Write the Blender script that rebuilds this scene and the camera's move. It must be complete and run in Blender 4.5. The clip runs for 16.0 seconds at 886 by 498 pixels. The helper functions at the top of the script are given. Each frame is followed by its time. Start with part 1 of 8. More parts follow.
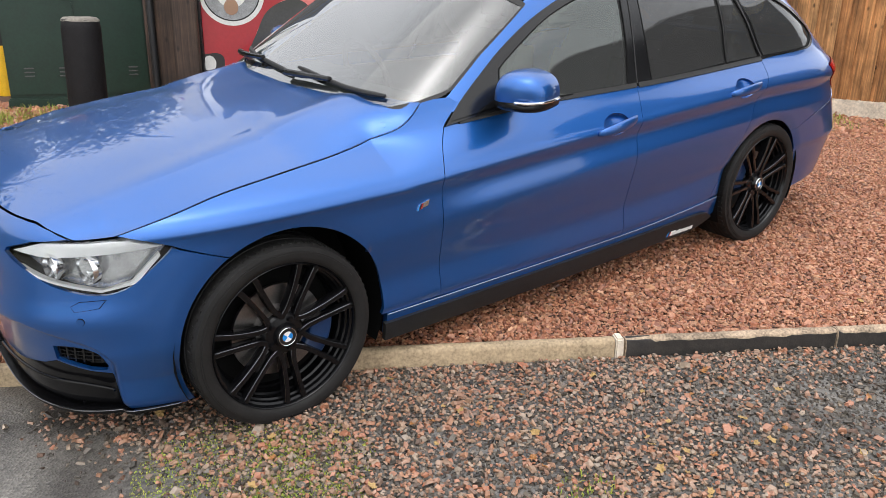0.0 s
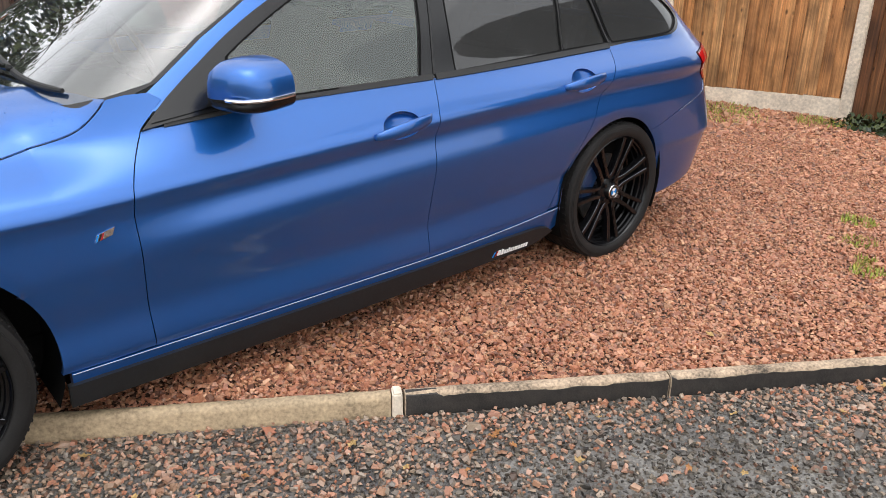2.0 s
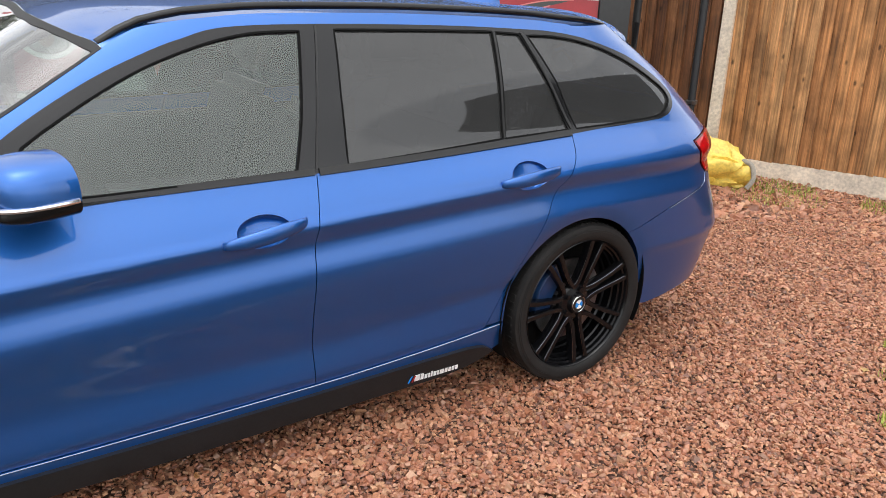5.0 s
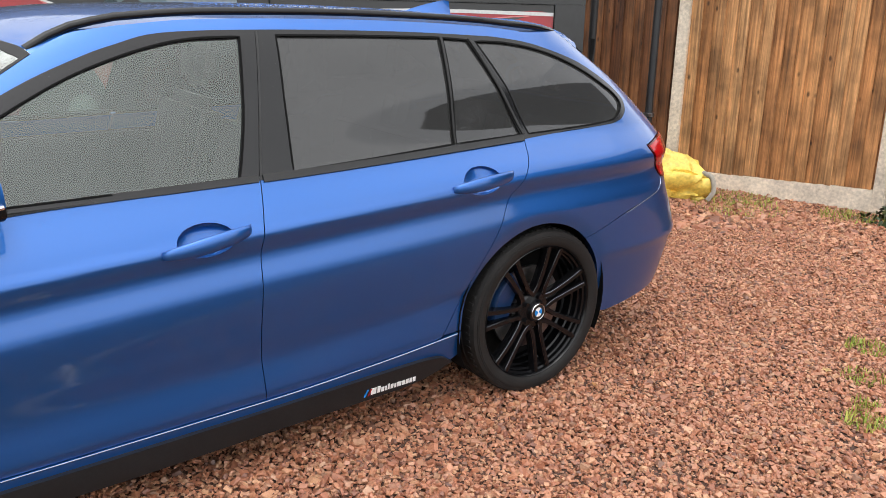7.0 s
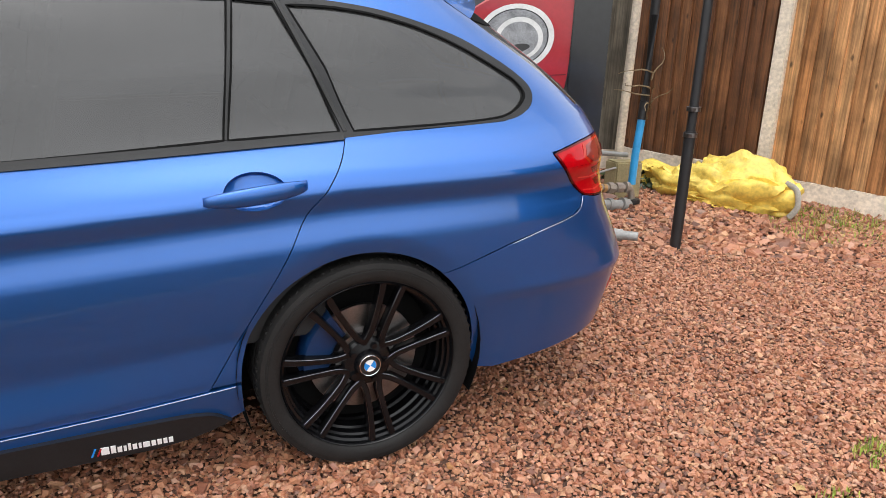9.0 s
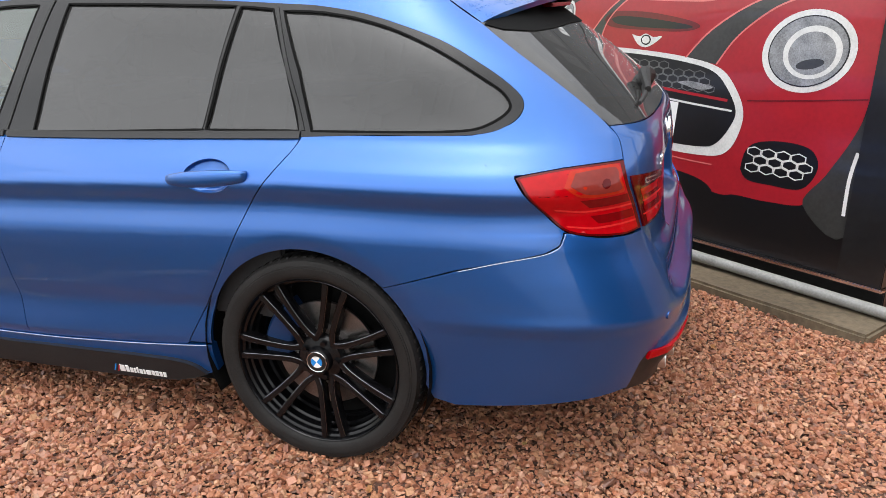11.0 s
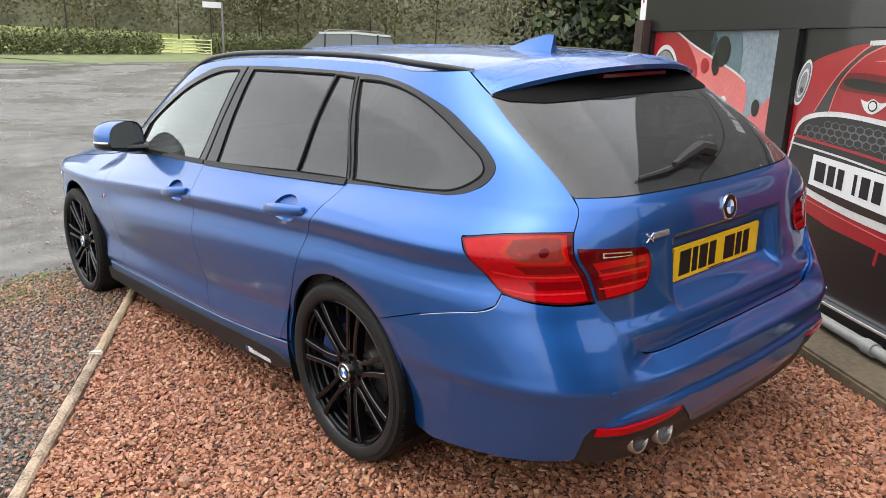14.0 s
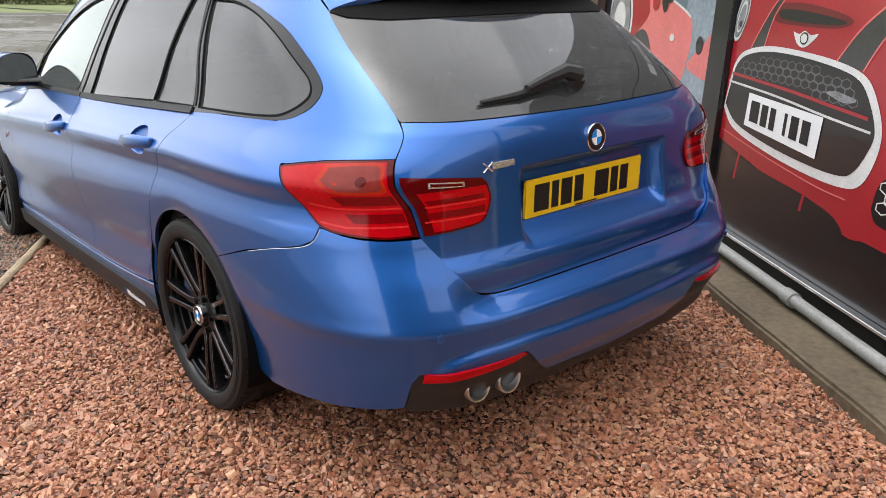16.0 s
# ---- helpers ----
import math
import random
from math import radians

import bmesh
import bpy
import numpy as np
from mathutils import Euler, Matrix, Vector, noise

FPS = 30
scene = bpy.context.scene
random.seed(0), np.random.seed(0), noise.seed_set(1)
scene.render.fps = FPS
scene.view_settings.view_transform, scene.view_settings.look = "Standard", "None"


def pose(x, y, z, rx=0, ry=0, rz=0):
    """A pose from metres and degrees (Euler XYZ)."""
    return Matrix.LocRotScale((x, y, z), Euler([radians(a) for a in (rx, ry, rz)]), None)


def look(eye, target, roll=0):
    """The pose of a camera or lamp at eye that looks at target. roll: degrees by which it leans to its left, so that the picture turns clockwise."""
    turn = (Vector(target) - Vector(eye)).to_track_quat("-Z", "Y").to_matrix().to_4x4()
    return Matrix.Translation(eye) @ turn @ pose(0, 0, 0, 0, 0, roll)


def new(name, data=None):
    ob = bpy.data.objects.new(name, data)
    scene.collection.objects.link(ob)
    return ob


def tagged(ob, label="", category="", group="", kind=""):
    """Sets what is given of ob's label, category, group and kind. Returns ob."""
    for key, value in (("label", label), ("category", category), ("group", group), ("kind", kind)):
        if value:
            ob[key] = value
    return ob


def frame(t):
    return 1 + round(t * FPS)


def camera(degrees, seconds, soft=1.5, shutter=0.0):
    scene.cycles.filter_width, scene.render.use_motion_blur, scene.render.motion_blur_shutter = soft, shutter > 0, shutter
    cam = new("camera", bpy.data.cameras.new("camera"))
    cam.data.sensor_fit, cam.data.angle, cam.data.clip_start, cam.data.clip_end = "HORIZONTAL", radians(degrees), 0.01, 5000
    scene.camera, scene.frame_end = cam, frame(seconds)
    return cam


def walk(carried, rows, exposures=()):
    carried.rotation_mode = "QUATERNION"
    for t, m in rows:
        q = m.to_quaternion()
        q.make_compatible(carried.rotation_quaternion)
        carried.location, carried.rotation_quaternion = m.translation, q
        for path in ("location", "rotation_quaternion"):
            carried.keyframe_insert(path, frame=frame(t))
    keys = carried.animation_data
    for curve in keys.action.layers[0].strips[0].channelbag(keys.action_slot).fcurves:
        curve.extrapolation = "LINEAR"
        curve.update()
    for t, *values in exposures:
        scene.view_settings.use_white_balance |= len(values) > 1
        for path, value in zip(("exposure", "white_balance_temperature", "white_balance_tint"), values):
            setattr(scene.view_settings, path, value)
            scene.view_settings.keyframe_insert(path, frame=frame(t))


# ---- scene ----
cam = camera(59.7, 16.0, soft=0.65)
PATH = [
    (0, (-1.039, -3.024, 1.297), (0.13, -1.534, 0.654), 1.1),
    (0.5, (-0.903, -2.999, 1.296), (0.3, -1.531, 0.663), 0.7),
    (1, (-0.664, -2.938, 1.304), (0.592, -1.51, 0.684), 0.4),
    (1.5, (-0.373, -2.93, 1.281), (0.912, -1.541, 0.635), 1.2),
    (2, (-0.066, -2.986, 1.252), (1.169, -1.563, 0.581), 1.7),
    (2.5, (0.183, -2.885, 1.218), (1.403, -1.462, 0.518), 1.8),
    (3, (0.374, -2.782, 1.277), (1.55, -1.354, 0.516), 3.1),
    (3.5, (0.526, -2.764, 1.277), (1.665, -1.309, 0.513), 3.7),
    (4, (0.704, -2.831, 1.297), (1.812, -1.333, 0.568), 3.9),
    (4.5, (0.774, -2.856, 1.327), (1.856, -1.31, 0.665), 3.5),
    (4.7, (0.783, -2.885, 1.348), (1.853, -1.312, 0.728), 3.2),
    (6.8, (0.828, -2.924, 1.301), (1.964, -1.342, 0.846), 1.8),
    (7, (0.865, -2.913, 1.267), (2.006, -1.346, 0.775), 1.5),
    (7.5, (1.121, -2.831, 1.22), (2.263, -1.298, 0.631), 1.8),
    (8, (1.429, -2.799, 1.252), (2.486, -1.212, 0.647), 1.2),
    (8.5, (1.796, -2.852, 1.274), (2.714, -1.179, 0.674), 2.0),
    (9, (2.173, -2.832, 1.281), (2.933, -1.069, 0.721), 2.8),
    (9.5, (2.6, -2.796, 1.292), (3.03, -0.914, 0.769), 2.5),
    (9.7, (2.766, -2.821, 1.291), (3.03, -0.91, 0.762), 3.0),
    (11.8, (4.224, -2.554, 1.368), (3.291, -0.877, 0.808), 1.1),
    (12, (4.312, -2.464, 1.395), (3.29, -0.834, 0.849), 1.2),
    (12.5, (4.544, -2.359, 1.415), (3.296, -0.886, 0.895), 1.4),
    (13, (4.806, -2.324, 1.444), (3.374, -1.02, 0.945), 2.0),
    (13.5, (4.862, -2.302, 1.45), (3.43, -1.001, 0.943), 2.3),
    (14, (4.869, -2.299, 1.448), (3.437, -1.002, 0.93), 2.2),
    (14.5, (4.892, -2.283, 1.442), (3.468, -0.982, 0.912), 1.9),
    (15, (4.934, -2.245, 1.43), (3.522, -0.942, 0.876), 1.6),
    (15.5, (4.997, -2.091, 1.374), (3.584, -0.803, 0.788), 1.6),
    (16, (5.079, -1.813, 1.354), (3.651, -0.559, 0.727), 2.4),
]
walk(cam, [(t, look(eye, target, roll)) for t, eye, target, roll in PATH],
     exposures=((0.0, 1.08), (3.5, 1.08), (7.0, 1.15), (9.5, 1.22), (12.0, 1.28), (16.0, 1.28)))

# ---- daylight: overcast sky and a broad, weak sun ----
world = bpy.data.worlds.new("overcast")
scene.world = world
world.use_nodes = True
wn, wl = world.node_tree.nodes, world.node_tree.links
sky = wn.new("ShaderNodeTexSky")
sky.sky_type = 'NISHITA'
sky.sun_disc = False
sky.sun_elevation, sky.sun_rotation = radians(76), radians(206)
sky.dust_density, sky.air_density = 1.2, 1.0
pale = wn.new("ShaderNodeHueSaturation")
pale.inputs["Saturation"].default_value = 0.12
wl.new(sky.outputs[0], pale.inputs["Color"])
wcoord = wn.new("ShaderNodeTexCoord")
cloud = wn.new("ShaderNodeTexNoise")
cloud.inputs["Scale"].default_value, cloud.inputs["Detail"].default_value = 2.2, 6.0
wl.new(wcoord.outputs["Generated"], cloud.inputs["Vector"])
ramp = wn.new("ShaderNodeMapRange")
ramp.inputs["From Min"].default_value, ramp.inputs["From Max"].default_value = 0.32, 0.68
ramp.inputs["To Min"].default_value, ramp.inputs["To Max"].default_value = 0.80, 1.20
wl.new(cloud.outputs[0], ramp.inputs[0])
wmul = wn.new("ShaderNodeMix")
wmul.data_type, wmul.blend_type = 'RGBA', 'MULTIPLY'
wmul.inputs[0].default_value = 1.0
wl.new(pale.outputs[0], wmul.inputs[6])
wl.new(ramp.outputs[0], wmul.inputs[7])
# an overcast sky is brightest overhead
updir, lift, over = wn.new("ShaderNodeSeparateXYZ"), wn.new("ShaderNodeMapRange"), wn.new("ShaderNodeMix")
wl.new(wcoord.outputs["Generated"], updir.inputs[0])
lift.inputs["To Min"].default_value, lift.inputs["To Max"].default_value = 0.95, 1.55
wl.new(updir.outputs["Z"], lift.inputs[0])
over.data_type, over.blend_type = 'RGBA', 'MULTIPLY'
over.inputs[0].default_value = 1.0
wl.new(wmul.outputs[2], over.inputs[6])
wl.new(lift.outputs[0], over.inputs[7])
wl.new(over.outputs[2], wn["Background"].inputs["Color"])
wn["Background"].inputs["Strength"].default_value = 0.15

sun = new("sun", bpy.data.lights.new("sun", "SUN"))
sun.data.energy, sun.data.angle, sun.data.color = 0.5, radians(110), (1.0, 0.97, 0.92)
sun.matrix_world = look((-1.32, -2.68, 12), (0, 0, 0))

# ---- materials ----
def material(name):
    m = bpy.data.materials.new(name)
    m.use_nodes = True
    return m, m.node_tree.nodes, m.node_tree.links, m.node_tree.nodes["Principled BSDF"]


DIM = 0.62  # wet surfaces are darker than dry ones


def plain(name, color, rough=0.5, metal=0.0, coat=0.0, vary=0.0, scale=8.0, bump=0.0, bump_scale=200.0, spec=0.5, emit=None):
    """A surface with colour variation at two scales and fine relief, in object space metres."""
    m, n, l, b = material(name)
    if not metal and max(color) < 0.6:
        color = tuple(c * DIM for c in color)
    b.inputs["Base Color"].default_value = (*color, 1)
    b.inputs["Roughness"].default_value, b.inputs["Metallic"].default_value = rough, metal
    b.inputs["Coat Weight"].default_value, b.inputs["Coat Roughness"].default_value = coat, 0.04
    b.inputs["Specular IOR Level"].default_value = spec
    co = n.new("ShaderNodeTexCoord")
    if vary:
        big, small = n.new("ShaderNodeTexNoise"), n.new("ShaderNodeTexNoise")
        big.inputs["Scale"].default_value, big.inputs["Detail"].default_value = scale, 4
        small.inputs["Scale"].default_value, small.inputs["Detail"].default_value = scale * 11, 3
        mid = n.new("ShaderNodeMath")
        l.new(co.outputs["Object"], big.inputs["Vector"]), l.new(co.outputs["Object"], small.inputs["Vector"])
        l.new(big.outputs[0], mid.inputs[0]), l.new(small.outputs[0], mid.inputs[1])
        rng = n.new("ShaderNodeMapRange")
        rng.inputs["From Min"].default_value, rng.inputs["From Max"].default_value = 0.65, 1.35
        rng.inputs["To Min"].default_value, rng.inputs["To Max"].default_value = 1 - vary, 1 + vary
        l.new(mid.outputs[0], rng.inputs[0])
        mix = n.new("ShaderNodeMix")
        mix.data_type, mix.blend_type = 'RGBA', 'MULTIPLY'
        mix.inputs[0].default_value, mix.inputs[6].default_value = 1.0, (*color, 1)
        l.new(rng.outputs[0], mix.inputs[7]), l.new(mix.outputs[2], b.inputs["Base Color"])
    if bump:
        grain, bp = n.new("ShaderNodeTexNoise"), n.new("ShaderNodeBump")
        grain.inputs["Scale"].default_value, grain.inputs["Detail"].default_value = bump_scale, 4
        l.new(co.outputs["Object"], grain.inputs["Vector"]), l.new(grain.outputs[0], bp.inputs["Height"])
        bp.inputs["Strength"].default_value, bp.inputs["Distance"].default_value = bump, 0.004
        l.new(bp.outputs[0], b.inputs["Normal"])
    if emit:
        b.inputs["Emission Color"].default_value, b.inputs["Emission Strength"].default_value = (*emit[:3], 1), emit[3]
    return m


def drops(m, n, l, b, socket, scale=130.0, amount=0.6, depth=0.002, spread=0.35):
    """Rain beads standing on the surface."""
    co, v, big, less, bp = (n.new("ShaderNodeTexCoord"), n.new("ShaderNodeTexVoronoi"), n.new("ShaderNodeTexNoise"), n.new("ShaderNodeMath"), n.new("ShaderNodeBump"))
    v.inputs["Scale"].default_value = scale
    big.inputs["Scale"].default_value, big.inputs["Detail"].default_value = 5.0, 5
    l.new(co.outputs["Object"], v.inputs["Vector"]), l.new(co.outputs["Object"], big.inputs["Vector"])
    rng = n.new("ShaderNodeMapRange")
    rng.inputs["From Min"].default_value, rng.inputs["From Max"].default_value = 0.38, 0.66
    rng.inputs["To Min"].default_value, rng.inputs["To Max"].default_value = 0.0, spread
    l.new(big.outputs[0], rng.inputs[0])
    own = n.new("ShaderNodeSeparateColor")
    l.new(v.outputs["Color"], own.inputs[0])
    size = n.new("ShaderNodeMath")
    size.operation = 'MULTIPLY'
    l.new(rng.outputs[0], size.inputs[0]), l.new(own.outputs[0], size.inputs[1])
    less.operation = 'SUBTRACT'
    l.new(size.outputs[0], less.inputs[0]), l.new(v.outputs["Distance"], less.inputs[1])
    top = n.new("ShaderNodeMath")
    top.operation = 'MAXIMUM'
    l.new(less.outputs[0], top.inputs[0])
    top.inputs[1].default_value = 0.0
    root = n.new("ShaderNodeMath")
    root.operation = 'POWER'
    l.new(top.outputs[0], root.inputs[0])
    root.inputs[1].default_value = 0.6
    l.new(root.outputs[0], bp.inputs["Height"])
    bp.inputs["Strength"].default_value, bp.inputs["Distance"].default_value = amount, depth
    l.new(bp.outputs[0], b.inputs[socket])
    return bp


def car_paint(name, wet):
    m, n, l, b = material(name)
    b.inputs["Base Color"].default_value = (0.009, 0.097, 0.360, 1)
    b.inputs["Metallic"].default_value, b.inputs["Roughness"].default_value = 0.74, 0.35
    b.inputs["Coat IOR"].default_value = 1.5
    b.inputs["Coat Weight"].default_value, b.inputs["Coat Roughness"].default_value = 1.0, 0.025
    co, fl, bp = n.new("ShaderNodeTexCoord"), n.new("ShaderNodeTexNoise"), n.new("ShaderNodeBump")
    fl.inputs["Scale"].default_value = 900.0
    l.new(co.outputs["Object"], fl.inputs["Vector"]), l.new(fl.outputs[0], bp.inputs["Height"])
    bp.inputs["Strength"].default_value, bp.inputs["Distance"].default_value = 0.12, 0.001
    l.new(bp.outputs[0], b.inputs["Normal"])
    film = n.new("ShaderNodeTexNoise")
    film.inputs["Scale"].default_value, film.inputs["Detail"].default_value = 7.0, 6
    l.new(co.outputs["Object"], film.inputs["Vector"])
    rng = n.new("ShaderNodeMapRange")
    rng.inputs["To Min"].default_value, rng.inputs["To Max"].default_value = (0.008, 0.040) if wet else (0.025, 0.09)
    l.new(film.outputs[0], rng.inputs[0])
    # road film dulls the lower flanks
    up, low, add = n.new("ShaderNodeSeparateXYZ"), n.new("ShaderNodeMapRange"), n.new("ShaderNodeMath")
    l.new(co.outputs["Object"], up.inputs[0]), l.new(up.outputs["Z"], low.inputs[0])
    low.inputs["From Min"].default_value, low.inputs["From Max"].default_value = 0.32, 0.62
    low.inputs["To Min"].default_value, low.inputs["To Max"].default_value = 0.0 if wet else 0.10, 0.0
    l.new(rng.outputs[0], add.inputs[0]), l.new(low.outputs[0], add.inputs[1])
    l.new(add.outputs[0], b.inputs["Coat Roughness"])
    if wet:
        drops(m, n, l, b, "Coat Normal", 150.0, wet, 0.004, 0.7)
    else:
        drops(m, n, l, b, "Coat Normal", 230.0, 0.09, 0.002, 0.5)
    return m


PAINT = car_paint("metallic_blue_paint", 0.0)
PAINT_WET = car_paint("metallic_blue_paint_rain", 0.25)
TRIM = plain("black_satin_trim", (0.011, 0.011, 0.012), 0.16, spec=0.36, vary=0.2, bump=0.05, bump_scale=500)
SKIRT = plain("matt_black_skirt", (0.016, 0.017, 0.019), 0.48, spec=0.35, vary=0.25, scale=9, bump=0.08, bump_scale=500)
RUBBER = plain("black_rubber", (0.018, 0.018, 0.018), 0.62, vary=0.25, scale=20, bump=0.15, bump_scale=300)
PLASTIC = plain("dark_plastic", (0.02, 0.02, 0.021), 0.5, vary=0.2, bump=0.1, bump_scale=700)
INNER = plain("black_inner", (0.006, 0.006, 0.006), 0.8, vary=0.3, spec=0.12)
RIMBLACK = plain("gloss_black_wheel_paint", (0.006, 0.006, 0.007), 0.20, spec=0.30, vary=0.2, scale=12)
# lighter metal standing in for glints on gloss black spoke and splitter edges
EDGE_GLINT = plain("painted_edge_glint", (0.17, 0.17, 0.18), 0.16, 1.0, vary=0.5, scale=25)
TYRE = plain("tyre_rubber", (0.021, 0.020, 0.0195), 0.60, spec=0.25, vary=0.35, scale=14, bump=0.12, bump_scale=260)
STEEL = plain("brake_steel", (0.22, 0.21, 0.205), 0.35, 1.0, vary=0.25, scale=30)
CHROME = plain("chrome", (0.75, 0.75, 0.76), 0.12, 1.0, vary=0.06, scale=40)
EXHAUST = plain("satin_exhaust_steel", (0.62, 0.62, 0.62), 0.30, 1.0, vary=0.15, scale=40)
CALIPER = plain("blue_caliper_paint", (0.005, 0.04, 0.14), 0.4, vary=0.2, scale=30)
CABIN = plain("cabin_black_cloth", (0.035, 0.035, 0.037), 0.7, vary=0.25, scale=20, bump=0.2)
WHITE = plain("white_print", (0.75, 0.75, 0.74), 0.45, vary=0.05)
BLACK_PRINT = plain("black_print", (0.012, 0.012, 0.012), 0.4, vary=0.1)
YELLOW_PLATE = plain("yellow_reflective_plate", (0.80, 0.52, 0.01), 0.35, vary=0.05, scale=30)
# pale blue painted in for the sky's highlight on body edges
EDGE_HIGHLIGHT = plain("painted_edge_highlight", (0.42, 0.50, 0.66), 0.25, 0.7, vary=0.1, scale=30)
BADGE_BLUE = plain("badge_blue", (0.02, 0.22, 0.60), 0.25, vary=0.05)
STRIPE_RED = plain("badge_red", (0.55, 0.02, 0.03), 0.3, vary=0.05)


def glass(name, tint, gloss, wet=0.0, ior=1.52, beads=120.0, spread=0.45, haze=0.0, rough=0.02, shine=(1, 1, 1)):
    """Thin pane: tinted see-through under a clear reflection, with rain beads."""
    m, n, l, b = material(name)
    clear, refl, mix, fres = n.new("ShaderNodeBsdfTransparent"), n.new("ShaderNodeBsdfGlossy"), n.new("ShaderNodeMixShader"), n.new("ShaderNodeFresnel")
    clear.inputs[0].default_value = (*tint, 1)
    refl.inputs["Roughness"].default_value = rough
    refl.inputs["Color"].default_value = (*shine, 1)
    fres.inputs["IOR"].default_value = ior
    gain = n.new("ShaderNodeMath")
    gain.operation, gain.use_clamp = 'MULTIPLY', True
    gain.inputs[1].default_value = gloss
    l.new(fres.outputs[0], gain.inputs[0]), l.new(gain.outputs[0], mix.inputs[0])
    l.new(clear.outputs[0], mix.inputs[1]), l.new(refl.outputs[0], mix.inputs[2])
    last = mix.outputs[0]
    if haze:
        dust, veil = n.new("ShaderNodeBsdfDiffuse"), n.new("ShaderNodeMixShader")
        dust.inputs[0].default_value = (0.5, 0.5, 0.49, 1)
        veil.inputs[0].default_value = haze
        l.new(last, veil.inputs[1]), l.new(dust.outputs[0], veil.inputs[2])
        last = veil.outputs[0]
    l.new(last, n["Material Output"].inputs[0])
    if wet:
        bp = drops(m, n, l, refl, "Normal", beads, wet, 0.002, spread)
        l.new(bp.outputs[0], fres.inputs["Normal"])
    return m


GLASS_CLEAR = glass("window_glass", (0.40, 0.52, 0.45), 2.3, 0.0, haze=0.06, rough=0.02, shine=(0.66, 0.71, 0.68))
GLASS_SCREEN = glass("windscreen_glass", (0.50, 0.58, 0.53), 2.6, 0.0, haze=0.02)
GLASS_TINT = glass("privacy_glass", (0.030, 0.031, 0.032), 1.15, 0.24, beads=210.0, spread=0.62, haze=0.05, rough=0.03)
GLASS_REAR = glass("rear_glass", (0.030, 0.031, 0.032), 1.25, 0.40, beads=180.0, spread=0.55, haze=0.05)
BEAD = glass("rain_bead", (0.40, 0.41, 0.42), 0.9)
GLASS_LAMP = glass("lamp_cover", (0.92, 0.94, 0.95), 1.5, 0.25)


def red_lens(name, color):
    m, n, l, b = material(name)
    b.inputs["Base Color"].default_value = (*color, 1)
    b.inputs["Roughness"].default_value, b.inputs["Coat Weight"].default_value = 0.10, 0.06
    b.inputs["Specular IOR Level"].default_value = 0.22
    b.inputs["Subsurface Weight"].default_value = 0.0
    co, wv = n.new("ShaderNodeTexCoord"), n.new("ShaderNodeTexNoise")
    wv.inputs["Scale"].default_value = 60
    l.new(co.outputs["Object"], wv.inputs["Vector"])
    mix = n.new("ShaderNodeMix")
    mix.data_type, mix.blend_type, mix.inputs[0].default_value = 'RGBA', 'MULTIPLY', 0.35
    mix.inputs[6].default_value = (*color, 1)
    l.new(wv.outputs[0], mix.inputs[7]), l.new(mix.outputs[2], b.inputs["Base Color"])
    return m


LENS_RED = red_lens("red_lamp_plastic", (0.46, 0.001, 0.005))
LENS_DEEP = red_lens("deep_red_lamp_plastic", (0.10, 0.001, 0.002))
LENS_AMBER = red_lens("amber_red_lamp_plastic", (0.46, 0.022, 0.006))
LENS_SMOKE = red_lens("smoky_lamp_window", (0.23, 0.030, 0.022))
LENS_BAND = red_lens("recessed_red_lamp_band", (0.19, 0.001, 0.003))
LENS_LINE = red_lens("pale_red_lamp_bar", (0.66, 0.022, 0.022))

# ---- mesh tools ----
from mathutils.geometry import delaunay_2d_cdt


def obj(name, verts, faces, mat, parent=None, label="", smooth=True, normals=None):
    me = bpy.data.meshes.new(name)
    me.from_pydata([tuple(v) for v in verts], [], [tuple(f) for f in faces])
    me.materials.append(mat)
    if smooth:
        me.polygons.foreach_set("use_smooth", [True] * len(me.polygons))
    me.update()
    if normals is not None:
        me.normals_split_custom_set_from_vertices([tuple(v) for v in normals])
    ob = new(name, me)
    ob.parent = parent
    return tagged(ob, label)


def part(name, bm, mat, parent, label="", smooth=True, angle=40):
    """Links a bmesh as one mesh object under a thing or a part; edges sharper than the angle stay sharp."""
    bmesh.ops.recalc_face_normals(bm, faces=bm.faces)
    me = bpy.data.meshes.new(name)
    bm.normal_update()
    if smooth:
        for e in bm.edges:
            e.smooth = len(e.link_faces) == 2 and e.calc_face_angle(3.2) < radians(angle)
        for f in bm.faces:
            f.smooth = True
    bm.to_mesh(me)
    bm.free()
    me.materials.append(mat)
    ob = new(name, me)
    ob.parent = parent
    return tagged(ob, label)


def empty(name, m, label, category, group="", kind=""):
    ob = new(name)
    ob.matrix_world = m
    ob.empty_display_size = 0.1
    return tagged(ob, label, category, group, kind)


def box(bm, x0, y0, z0, x1, y1, z1, bevel=0.0, m=None):
    r = bmesh.ops.create_cube(bm, size=1.0)["verts"]
    bmesh.ops.scale(bm, vec=(x1 - x0, y1 - y0, z1 - z0), verts=r)
    bmesh.ops.translate(bm, vec=((x0 + x1) / 2, (y0 + y1) / 2, (z0 + z1) / 2), verts=r)
    if bevel:
        es = list({e for v in r for e in v.link_edges})
        r = list({v for f in bmesh.ops.bevel(bm, geom=es, offset=bevel, segments=2, affect='EDGES')["faces"] for v in f.verts} | {v for v in r if v.is_valid})
    if m is not None:
        bmesh.ops.transform(bm, matrix=m, verts=[v for v in r if v.is_valid])
    return r


